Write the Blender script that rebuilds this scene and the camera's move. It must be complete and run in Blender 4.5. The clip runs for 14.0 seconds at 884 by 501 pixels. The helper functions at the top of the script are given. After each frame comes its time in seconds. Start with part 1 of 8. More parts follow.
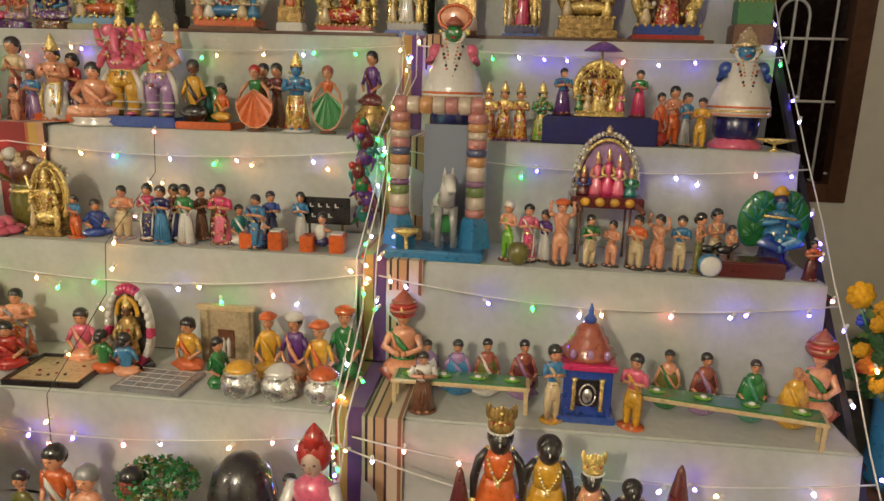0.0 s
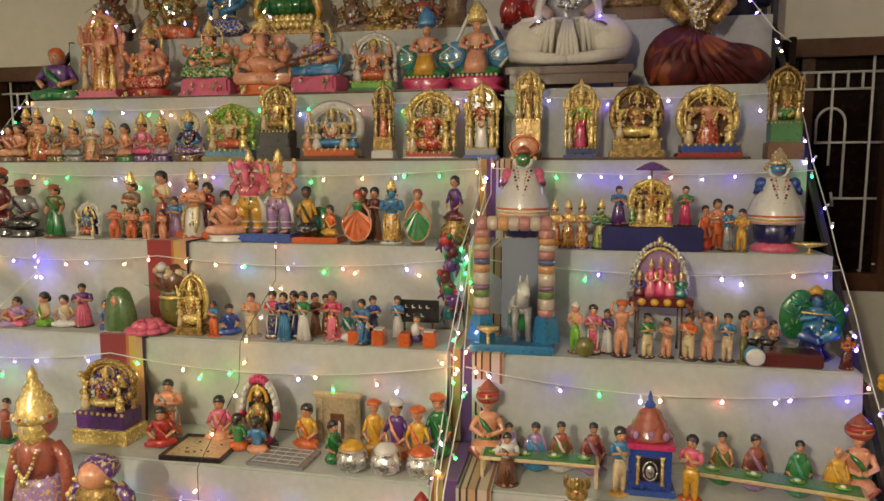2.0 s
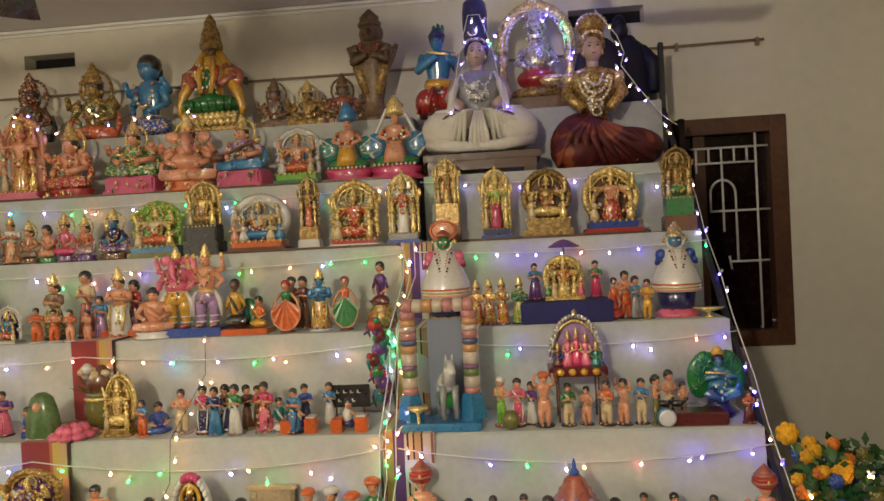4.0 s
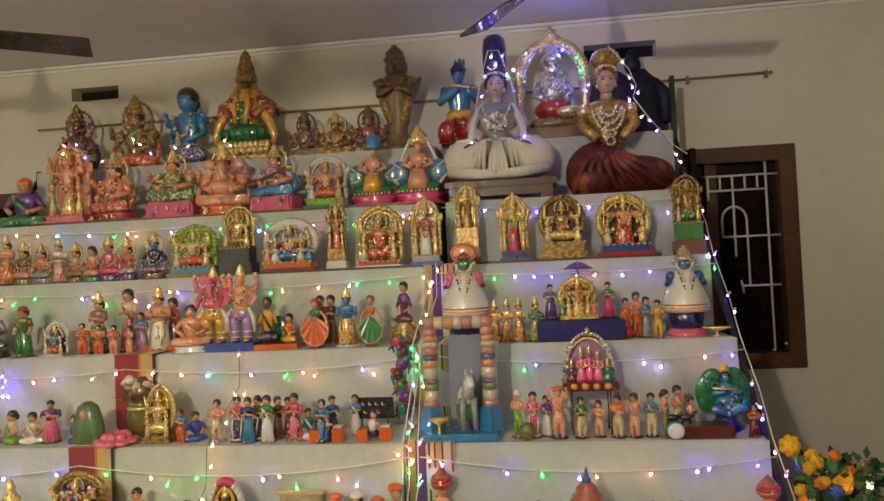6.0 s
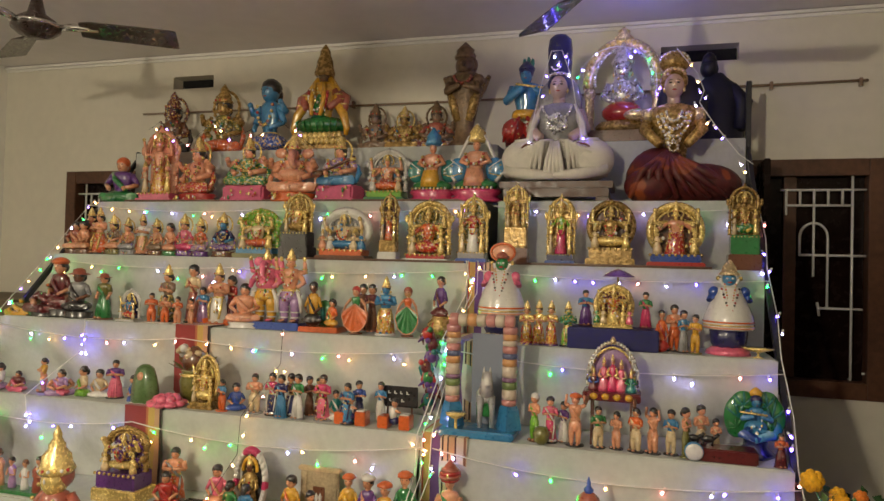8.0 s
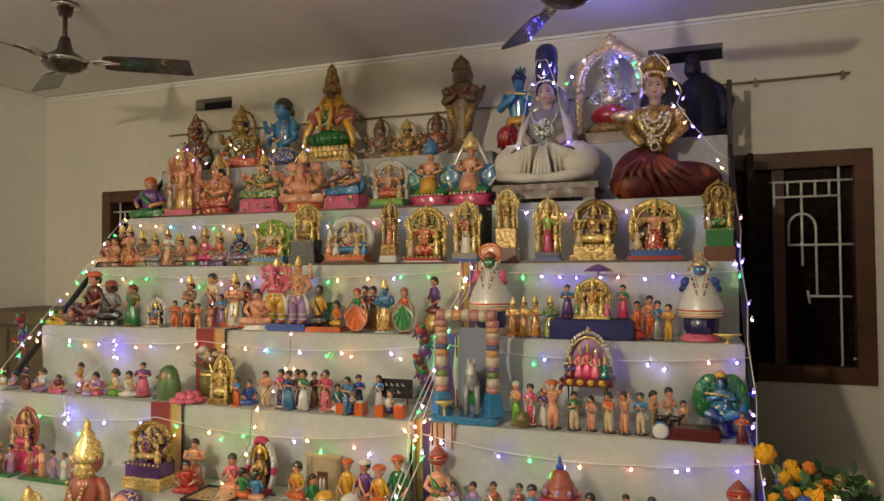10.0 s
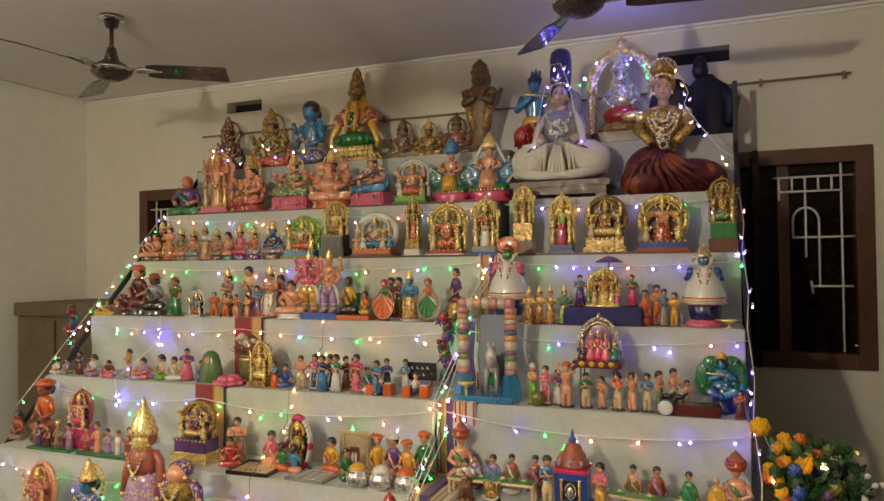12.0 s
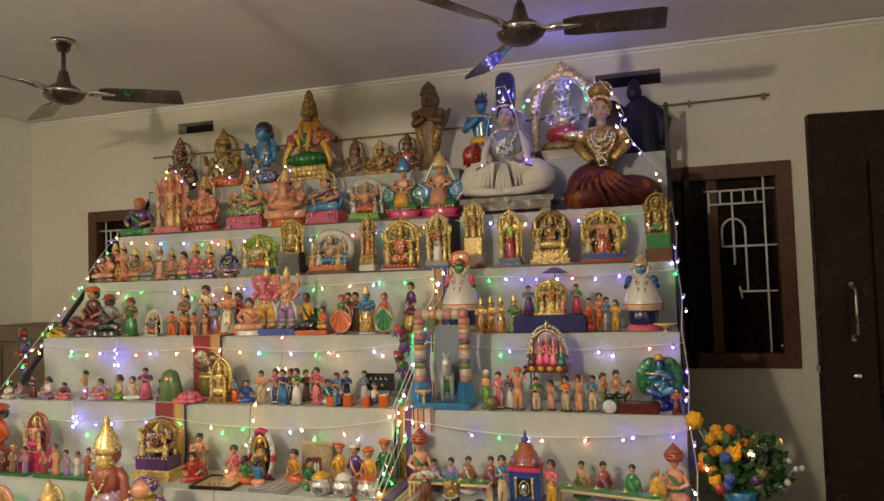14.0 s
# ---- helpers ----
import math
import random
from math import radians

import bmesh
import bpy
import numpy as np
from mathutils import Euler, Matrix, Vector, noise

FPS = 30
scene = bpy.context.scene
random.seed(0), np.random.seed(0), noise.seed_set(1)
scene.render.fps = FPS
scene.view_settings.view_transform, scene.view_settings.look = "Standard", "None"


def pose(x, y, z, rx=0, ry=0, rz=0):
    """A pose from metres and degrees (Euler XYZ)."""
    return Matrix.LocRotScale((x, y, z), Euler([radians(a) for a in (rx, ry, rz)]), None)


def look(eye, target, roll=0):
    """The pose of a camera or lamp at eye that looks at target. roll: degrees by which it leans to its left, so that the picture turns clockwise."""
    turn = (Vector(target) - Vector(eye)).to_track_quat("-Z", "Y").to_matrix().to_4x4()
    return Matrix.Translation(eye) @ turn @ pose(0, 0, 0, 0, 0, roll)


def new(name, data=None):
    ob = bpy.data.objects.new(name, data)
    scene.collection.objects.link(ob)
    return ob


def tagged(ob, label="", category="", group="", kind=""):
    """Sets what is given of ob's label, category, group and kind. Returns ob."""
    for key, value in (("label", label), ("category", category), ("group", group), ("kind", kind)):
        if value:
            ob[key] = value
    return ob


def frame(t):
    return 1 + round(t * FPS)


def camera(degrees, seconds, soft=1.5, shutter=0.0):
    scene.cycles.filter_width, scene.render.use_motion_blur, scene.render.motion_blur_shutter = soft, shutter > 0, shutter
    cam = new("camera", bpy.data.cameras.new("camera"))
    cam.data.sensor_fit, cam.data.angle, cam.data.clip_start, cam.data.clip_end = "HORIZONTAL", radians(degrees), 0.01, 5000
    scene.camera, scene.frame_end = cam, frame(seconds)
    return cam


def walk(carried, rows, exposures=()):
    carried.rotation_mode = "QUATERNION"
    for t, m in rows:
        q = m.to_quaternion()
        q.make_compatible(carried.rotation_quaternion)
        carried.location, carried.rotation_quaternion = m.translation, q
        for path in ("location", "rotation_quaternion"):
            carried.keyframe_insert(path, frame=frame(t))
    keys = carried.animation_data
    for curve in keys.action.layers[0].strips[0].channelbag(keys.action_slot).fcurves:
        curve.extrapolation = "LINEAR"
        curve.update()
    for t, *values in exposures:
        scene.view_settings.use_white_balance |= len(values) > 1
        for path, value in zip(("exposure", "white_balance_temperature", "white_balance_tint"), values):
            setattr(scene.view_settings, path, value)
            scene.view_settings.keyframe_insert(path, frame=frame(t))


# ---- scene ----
cam = camera(65.7, 14.0)
PATH = [
    (0, (-0.008, -0.024, 1.398), (-0.215, 1.908, 0.926), 1.7),
    (0.5, (-0.029, -0.136, 1.447), (-0.3, 1.806, 1.052), 0.2),
    (1, (-0.047, -0.236, 1.492), (-0.325, 1.716, 1.157), 0.1),
    (1.5, (-0.054, -0.298, 1.504), (-0.372, 1.654, 1.208), -0.2),
    (2, (-0.023, -0.368, 1.519), (-0.412, 1.579, 1.281), -0.1),
    (2.5, (-0.004, -0.429, 1.55), (-0.342, 1.532, 1.348), -1.0),
    (3, (0.0, -0.426, 1.543), (-0.438, 1.514, 1.33), -4.5),
    (3.5, (0.02, -0.432, 1.561), (-0.231, 1.549, 1.449), -3.5),
    (5.8, (0.046, -0.632, 1.544), (-0.109, 1.361, 1.594), -2.5),
    (6, (0.045, -0.624, 1.538), (-0.209, 1.359, 1.591), -2.6),
    (6.5, (0.125, -0.587, 1.538), (-0.278, 1.371, 1.6), -0.9),
    (7, (0.284, -0.565, 1.525), (-0.198, 1.373, 1.624), 1.9),
    (7.5, (0.36, -0.603, 1.536), (-0.251, 1.3, 1.593), 1.9),
    (8, (0.335, -0.6, 1.539), (-0.232, 1.317, 1.582), 1.5),
    (10.5, (0.631, -0.777, 1.514), (-0.098, 1.085, 1.577), -0.6),
    (11, (0.626, -0.819, 1.507), (-0.154, 1.021, 1.567), -0.1),
    (11.5, (0.675, -0.902, 1.509), (-0.089, 0.946, 1.516), -0.3),
    (12, (0.662, -0.958, 1.503), (-0.064, 0.905, 1.548), -0.6),
    (12.5, (0.651, -1.05, 1.488), (-0.02, 0.834, 1.48), -0.8),
    (13, (0.687, -1.101, 1.492), (0.032, 0.789, 1.498), -1.8),
    (13.5, (0.716, -1.09, 1.499), (0.093, 0.81, 1.558), -2.7),
    (14, (0.686, -1.112, 1.493), (0.104, 0.8, 1.581), -1.9),
]
walk(cam, [(t, look(eye, target, roll)) for t, eye, target, roll in PATH])

# ---- world, lamps, exposure ----
world = bpy.data.worlds.new("night")
scene.world = world
world.use_nodes = True
world.node_tree.nodes["Background"].inputs[0].default_value = (0.02, 0.025, 0.05, 1)
world.node_tree.nodes["Background"].inputs[1].default_value = 0.15
scene.view_settings.exposure = 0.0


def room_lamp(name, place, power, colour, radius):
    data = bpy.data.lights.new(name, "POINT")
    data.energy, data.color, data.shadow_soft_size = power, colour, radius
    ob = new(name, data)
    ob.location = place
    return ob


room_lamp("room_lamp", (-0.94, -1.88, 2.363), 198, (1.0, 0.88, 0.655), 0.06)
# added fill with no known fixture, brightens the left wall and ceiling
room_lamp("left_wall_fill", (-3.95, -1.2, 2.35), 34, (1.0, 0.90, 0.68), 0.25)
# added blue fill, strengthens the glow of the blue string lights
room_lamp("blue_string_fill", (0.30, 2.80, 2.62), 1.6, (0.25, 0.22, 1.0), 0.03)

# ---- materials ----
MATS = {}


def paint(name, colour, rough=0.35, metal=0.0, vary=0.12, scale=60.0, bump=0.0, coat=0.0, accents=()):
    """A painted or plain surface with blotches at two scales and a little relief."""
    if name in MATS:
        return MATS[name]
    m = bpy.data.materials.new(name)
    m.use_nodes = True
    nt = m.node_tree
    b = nt.nodes["Principled BSDF"]
    b.inputs["Roughness"].default_value, b.inputs["Metallic"].default_value = rough, metal
    b.inputs["Coat Weight"].default_value, b.inputs["Coat Roughness"].default_value, b.inputs["Coat IOR"].default_value = coat, 0.09, 1.75
    geo = nt.nodes.new("ShaderNodeNewGeometry")
    n1 = nt.nodes.new("ShaderNodeTexNoise")
    n1.inputs["Scale"].default_value, n1.inputs["Detail"].default_value = scale, 5
    n2 = nt.nodes.new("ShaderNodeTexNoise")
    n2.inputs["Scale"].default_value, n2.inputs["Detail"].default_value = scale / 9, 3
    nt.links.new(geo.outputs["Position"], n1.inputs["Vector"])
    nt.links.new(geo.outputs["Position"], n2.inputs["Vector"])
    add = nt.nodes.new("ShaderNodeMath")
    add.operation = "ADD"
    nt.links.new(n1.outputs[0], add.inputs[0])
    nt.links.new(n2.outputs[0], add.inputs[1])
    ramp = nt.nodes.new("ShaderNodeMapRange")
    ramp.inputs["From Min"].default_value, ramp.inputs["From Max"].default_value = 0.6, 1.4
    ramp.inputs["To Min"].default_value, ramp.inputs["To Max"].default_value = 1 - vary * 1.6, 1 + vary
    nt.links.new(add.outputs[0], ramp.inputs["Value"])
    mul = nt.nodes.new("ShaderNodeVectorMath")
    mul.operation = "SCALE"
    mul.inputs[0].default_value = colour
    nt.links.new(ramp.outputs[0], mul.inputs["Scale"])
    last = mul.outputs[0]
    for k, (accent, lo, size) in enumerate(accents):
        # painted ornament: small patches of another colour
        nz = nt.nodes.new("ShaderNodeTexNoise")
        nz.inputs["Scale"].default_value, nz.inputs["Detail"].default_value = size, 2
        off = nt.nodes.new("ShaderNodeVectorMath")
        off.operation = "ADD"
        off.inputs[1].default_value = (3.1 * k + 1, 5.7 * k, 2.3 * k)
        nt.links.new(geo.outputs["Position"], off.inputs[0])
        nt.links.new(off.outputs[0], nz.inputs["Vector"])
        edge = nt.nodes.new("ShaderNodeMapRange")
        edge.inputs["From Min"].default_value, edge.inputs["From Max"].default_value = lo, lo + 0.035
        nt.links.new(nz.outputs[0], edge.inputs["Value"])
        mx = nt.nodes.new("ShaderNodeMix")
        mx.data_type = "RGBA"
        nt.links.new(edge.outputs[0], mx.inputs[0])
        nt.links.new(last, mx.inputs[6])
        mx.inputs[7].default_value = (*accent, 1)
        last = mx.outputs[2]
    nt.links.new(last, b.inputs["Base Color"])
    rr = nt.nodes.new("ShaderNodeMapRange")
    rr.inputs["From Min"].default_value, rr.inputs["From Max"].default_value = 0.3, 0.7
    rr.inputs["To Min"].default_value, rr.inputs["To Max"].default_value = max(0.05, rough - 0.1), min(1, rough + 0.12)
    nt.links.new(n1.outputs[0], rr.inputs["Value"])
    nt.links.new(rr.outputs[0], b.inputs["Roughness"])
    if bump:
        bp = nt.nodes.new("ShaderNodeBump")
        bp.inputs["Strength"].default_value, bp.inputs["Distance"].default_value = 0.6, bump
        nt.links.new(n1.outputs[0], bp.inputs["Height"])
        nt.links.new(bp.outputs[0], b.inputs["Normal"])
    MATS[name] = m
    return m


def stripes(name, colours, width, axis=0, rough=0.75):
    """A cloth woven in stripes across one axis of the world."""
    m = bpy.data.materials.new(name)
    m.use_nodes = True
    nt = m.node_tree
    b = nt.nodes["Principled BSDF"]
    b.inputs["Roughness"].default_value = rough
    b.inputs["Sheen Weight"].default_value = 0.2
    geo = nt.nodes.new("ShaderNodeTexCoord")
    sep = nt.nodes.new("ShaderNodeSeparateXYZ")
    nt.links.new(geo.outputs["Object"], sep.inputs[0])
    div = nt.nodes.new("ShaderNodeMath")
    div.operation, div.inputs[1].default_value = "DIVIDE", width
    nt.links.new(sep.outputs[axis], div.inputs[0])
    fr = nt.nodes.new("ShaderNodeMath")
    fr.operation = "FRACT"
    nt.links.new(div.outputs[0], fr.inputs[0])
    cr = nt.nodes.new("ShaderNodeValToRGB")
    cr.color_ramp.interpolation = "CONSTANT"
    els = cr.color_ramp.elements
    els[0].position, els[0].color = 0, (*colours[0][1], 1)
    els[1].position, els[1].color = colours[1][0], (*colours[1][1], 1)
    for pos, col in colours[2:]:
        e = els.new(pos)
        e.color = (*col, 1)
    nt.links.new(fr.outputs[0], cr.inputs[0])
    n = nt.nodes.new("ShaderNodeTexNoise")
    n.inputs["Scale"].default_value, n.inputs["Detail"].default_value = 220, 4
    mix = nt.nodes.new("ShaderNodeMix")
    mix.data_type, mix.blend_type = "RGBA", "MULTIPLY"
    mix.inputs[0].default_value = 0.5
    nt.links.new(cr.outputs[0], mix.inputs[6])
    nt.links.new(n.outputs[0], mix.inputs[7])
    nt.links.new(mix.outputs[2], b.inputs["Base Color"])
    bp = nt.nodes.new("ShaderNodeBump")
    bp.inputs["Strength"].default_value, bp.inputs["Distance"].default_value = 0.5, 0.001
    nt.links.new(n.outputs[0], bp.inputs["Height"])
    nt.links.new(bp.outputs[0], b.inputs["Normal"])
    MATS[name] = m
    return m


def glow(name, colour, strength):
    m = bpy.data.materials.new(name)
    m.use_nodes = True
    b = m.node_tree.nodes["Principled BSDF"]
    b.inputs["Base Color"].default_value = (0.6, 0.6, 0.6, 1)
    b.inputs["Emission Color"].default_value = (*colour, 1)
    b.inputs["Emission Strength"].default_value = strength
    MATS[name] = m
    return m


def gloss(name, colour, accents=()):
    return paint(name, colour, rough=0.34, vary=0.07 if min(colour) > 0.3 else 0.2, scale=85, bump=0.0016, coat=1.0, accents=accents)


WALL = paint("cream_wall_paint", (0.72, 0.68, 0.57), 0.6, vary=0.05, scale=14, bump=0.0006)
CEIL = paint("white_ceiling_paint", (0.86, 0.82, 0.80), 0.75, vary=0.04, scale=9, bump=0.0006)
WHITEWALL = paint("off_white_wall_paint", (0.84, 0.82, 0.76), 0.6, vary=0.05, scale=12, bump=0.0006)
# for the unseen south wall: darkened so that less light bounces back
LOWBOUNCE = paint("low_bounce_wall", (0.20, 0.17, 0.13), 0.7, vary=0.06, scale=12)
MOULD = paint("white_gypsum", (0.85, 0.83, 0.78), 0.5, vary=0.04, scale=30)
FLOOR = paint("dark_floor_stone", (0.035, 0.030, 0.026), 0.4, vary=0.3, scale=25)
CLOTH = paint("white_cotton_sheet", (0.515, 0.535, 0.50), 0.85, vary=0.09, scale=40, bump=0.004)
WOOD = paint("dark_brown_varnished_wood", (0.115, 0.050, 0.026), 0.38, vary=0.35, scale=30, bump=0.0006)
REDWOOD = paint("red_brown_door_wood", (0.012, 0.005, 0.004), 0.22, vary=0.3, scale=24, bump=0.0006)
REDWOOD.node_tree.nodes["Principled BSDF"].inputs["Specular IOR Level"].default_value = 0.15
IRON = paint("white_painted_iron", (0.75, 0.74, 0.70), 0.4, vary=0.08, scale=60)
STEEL = paint("dark_steel_post", (0.05, 0.05, 0.055), 0.4, metal=0.6, vary=0.2)
CHROME = paint("chrome", (0.75, 0.74, 0.72), 0.15, metal=1.0, vary=0.05)
DULLCHROME = paint("worn_chrome", (0.32, 0.30, 0.28), 0.3, metal=1.0, vary=0.15)
FANBROWN = paint("brown_fan_enamel", (0.045, 0.024, 0.017), 0.3, vary=0.1, coat=0.5)
DARK = paint("night_dark", (0.01, 0.01, 0.012), 0.9, vary=0.1)
WIRE = paint("white_wire", (0.8, 0.79, 0.74), 0.45, vary=0.05)
SAREE = stripes("striped_silk", [(0, (0.72, 0.55, 0.34)), (0.12, (0.05, 0.03, 0.03)), (0.17, (0.62, 0.40, 0.20)), (0.36, (0.08, 0.03, 0.03)), (0.42, (0.75, 0.62, 0.45)), (0.66, (0.30, 0.12, 0.06)), (0.74, (0.74, 0.58, 0.36)), (0.94, (0.03, 0.02, 0.03))], 0.11)
SAREE2 = stripes("purple_gold_silk", [(0, (0.16, 0.07, 0.26)), (0.45, (0.62, 0.42, 0.09)), (0.6, (0.55, 0.09, 0.05)), (0.8, (0.60, 0.44, 0.15))], 0.13)
SAREE3 = stripes("red_gold_silk", [(0, (0.38, 0.05, 0.045)), (0.56, (0.62, 0.20, 0.08)), (0.62, (0.74, 0.50, 0.14)), (0.78, (0.72, 0.42, 0.26)), (0.90, (0.05, 0.02, 0.03))], 0.1875)

C, D, ORNATE = {}, {}, [False]
for nm, col in dict(
        red=(0.50, 0.035, 0.025), maroon=(0.17, 0.02, 0.025), orange=(0.70, 0.17, 0.035), yellow=(0.72, 0.42, 0.04),
        green=(0.03, 0.25, 0.07), lime=(0.22, 0.48, 0.04), teal=(0.02, 0.24, 0.22), blue=(0.03, 0.10, 0.42), sky=(0.06, 0.27, 0.50),
        navy=(0.015, 0.02, 0.15), purple=(0.16, 0.05, 0.28), pink=(0.75, 0.17, 0.28), hotpink=(0.68, 0.06, 0.20), white=(0.72, 0.70, 0.66),
        cream=(0.68, 0.52, 0.30), peach=(0.76, 0.38, 0.23), skin=(0.68, 0.35, 0.20), brown=(0.20, 0.08, 0.035), black=(0.018, 0.015, 0.016),
        grey=(0.28, 0.28, 0.29), clay=(0.42, 0.12, 0.075), stone=(0.30, 0.20, 0.13), lilac=(0.42, 0.26, 0.48), olive=(0.20, 0.19, 0.04), mint=(0.10, 0.36, 0.25)).items():
    if nm not in ("white", "cream", "grey", "black"):  # lacquer colours are deep and saturated
        col = tuple(1.06 * c ** 1.18 for c in col)
    dark, pale = tuple(0.35 * c for c in col), tuple(0.45 + 0.5 * c for c in col)
    gilt = (0.78, 0.52, 0.12)
    if nm in ("white", "black", "skin", "navy", "grey", "cream"):
        acc = ()
    elif nm in ("stone", "brown"):
        acc = ((dark, 0.56, 50),)
    elif nm in ("yellow", "orange", "gold"):
        acc = (((0.50, 0.05, 0.03), 0.58, 75), (pale, 0.59, 95))
    elif nm in ("peach", "pink", "clay"):
        acc = ((gilt, 0.57, 85), ((0.40, 0.05, 0.05), 0.60, 70))
    else:
        acc = ((gilt, 0.56, 90), (pale, 0.60, 70))
    if nm in ("peach", "pink", "sky", "clay", "stone", "hotpink"):
        acc = ()
    C[nm] = gloss(nm + "_enamel", col)
    D[nm] = gloss(nm + "_ornate_enamel", col, acc) if acc else C[nm]
C["gold"] = paint("gold_paint", (1.0, 0.74, 0.25), 0.20, metal=0.40, vary=0.45, scale=110, bump=0.004, coat=1.0)
C["bronze"] = paint("antique_bronze", (0.44, 0.28, 0.09), 0.26, metal=0.35, vary=0.38, scale=60, bump=0.0045)
C["antique"] = paint("worn_brown_terracotta", (0.20, 0.125, 0.065), 0.38, metal=0.15, vary=0.5, scale=55, bump=0.005)
C["palegold"] = paint("pale_gilt_frame", (0.92, 0.72, 0.42), 0.22, metal=0.6, vary=0.35, scale=75, bump=0.005, coat=0.4)
C["moss"] = paint("moss_green_enamel", (0.085, 0.17, 0.045), 0.35, vary=0.25, scale=70, bump=0.002, coat=0.8)
C["marigold"] = paint("marigold_petals", (0.80, 0.40, 0.012), 0.7, vary=0.25, scale=120)
C["petal"] = paint("orange_petals", (0.62, 0.17, 0.015), 0.7, vary=0.25, scale=120)
C["leafgreen"] = paint("artificial_leaves", (0.025, 0.085, 0.02), 0.55, vary=0.35, scale=80)
C["face"] = paint("pale_painted_face", (0.52, 0.37, 0.30), 0.35, vary=0.08, coat=0.6)
C["silver"] = paint("silver_foil", (0.86, 0.85, 0.82), 0.27, metal=0.85, vary=0.2, scale=60, bump=0.006)
C["satin"] = paint("maroon_satin", (0.105, 0.012, 0.009), 0.5, vary=0.5, scale=22, bump=0.006, accents=(((0.25, 0.055, 0.012), 0.56, 7),))
PINKCLOTH = paint("pink_cloth", (0.62, 0.13, 0.24), 0.65, vary=0.15, scale=50, bump=0.002)
C["dhoti"] = paint("white_cotton_dhoti", (0.72, 0.68, 0.60), 0.8, vary=0.1, scale=40, bump=0.001)
C["nightblue"] = paint("dark_blue_satin", (0.006, 0.006, 0.022), 0.55, vary=0.4, scale=30, bump=0.002)


# ---- mesh helpers ----
class Shape:
    """Gathers simple solids into one mesh; each call names the material."""

    def __init__(self):
        self.v, self.f, self.mi, self.mats, self.smooth = [], [], [], [], []

    def slot(self, mat):
        mat = (D.get(mat, C[mat]) if ORNATE[0] else C[mat]) if isinstance(mat, str) else mat
        if mat not in self.mats:
            self.mats.append(mat)
        return self.mats.index(mat)

    def add(self, verts, faces, mat, smooth=True):
        o, s = len(self.v), self.slot(mat)
        self.v.extend(verts)
        for f in faces:
            self.f.append([i + o for i in f])
            self.mi.append(s)
            self.smooth.append(smooth)
        return self

    def lathe(self, profile, mat, at=(0, 0, 0), segs=12, flat=1.0, lobes=0, lobe=0.0, smooth=True, lean=(0, 0)):
        """profile: (radius, height) pairs from below; flat squeezes the depth; lobes make pleats."""
        vs, fs = [], []
        for r, z in profile:
            for k in range(segs):
                a = 2 * math.pi * k / segs
                rr = r * (1 + lobe * math.cos(lobes * a)) if lobes else r
                vs.append((at[0] + rr * math.cos(a) + lean[0] * z, at[1] + rr * math.sin(a) * flat + lean[1] * z, at[2] + z))
        n = len(profile)
        for i in range(n - 1):
            for k in range(segs):
                a, b = i * segs + k, i * segs + (k + 1) % segs
                fs.append((a, b, b + segs, a + segs))
        fs.append(tuple(reversed(range(segs))))
        fs.append(tuple(range((n - 1) * segs, n * segs)))
        return self.add(vs, fs, mat, smooth)

    def ball(self, c, r, mat, segs=10, rings=6):
        rx, ry, rz = (r, r, r) if not isinstance(r, tuple) else r
        prof = [(max(1e-4, math.cos(-math.pi / 2 + math.pi * i / rings)), math.sin(-math.pi / 2 + math.pi * i / rings)) for i in range(rings + 1)]
        vs = []
        for pr, pz in prof:
            for k in range(segs):
                a = 2 * math.pi * k / segs
                vs.append((c[0] + rx * pr * math.cos(a), c[1] + ry * pr * math.sin(a), c[2] + rz * pz))
        fs = [(i * segs + k, i * segs + (k + 1) % segs, (i + 1) * segs + (k + 1) % segs, (i + 1) * segs + k) for i in range(rings) for k in range(segs)]
        return self.add(vs, fs, mat)

    def tube(self, pts, radii, mat, segs=8, closed=False):
        pts = [Vector(p) for p in pts]
        if not isinstance(radii, (list, tuple)):
            radii = [radii] * len(pts)
        vs, fs, n = [], [], len(pts)
        for i, p in enumerate(pts):
            d = (pts[(i + 1) % n] - pts[i - 1]) if closed else (pts[min(i + 1, n - 1)] - pts[max(i - 1, 0)])
            d = d.normalized() if d.length > 1e-9 else Vector((0, 0, 1))
            side = d.cross(Vector((0, 1, 0.02)))
            side = side.normalized() if side.length > 1e-6 else Vector((1, 0, 0))
            up = side.cross(d)
            for k in range(segs):
                a = 2 * math.pi * k / segs
                vs.append(tuple(p + radii[i] * (math.cos(a) * side + math.sin(a) * up)))
        for i in range(n if closed else n - 1):
            for k in range(segs):
                a, b = i * segs + k, i * segs + (k + 1) % segs
                c2 = ((i + 1) % n) * segs
                fs.append((a, b, c2 + (k + 1) % segs, c2 + k))
        if not closed:
            fs.append(tuple(reversed(range(segs))))
            fs.append(tuple(range((n - 1) * segs, n * segs)))
        return self.add(vs, fs, mat)

    def box(self, lo, hi, mat, bevel=0.0):
        """A box with its edges cut off by bevel."""
        bm = bmesh.new()
        bmesh.ops.create_cube(bm, size=1)
        for v in bm.verts:
            v.co = Vector([lo[i] + (v.co[i] + 0.5) * (hi[i] - lo[i]) for i in range(3)])
        if bevel:
            bmesh.ops.bevel(bm, geom=bm.edges[:], offset=bevel, segments=2, affect="EDGES", clamp_overlap=True)
        bm.verts.index_update()
        self.add([tuple(v.co) for v in bm.verts], [[v.index for v in f.verts] for f in bm.faces], mat, False)
        bm.free()
        return self

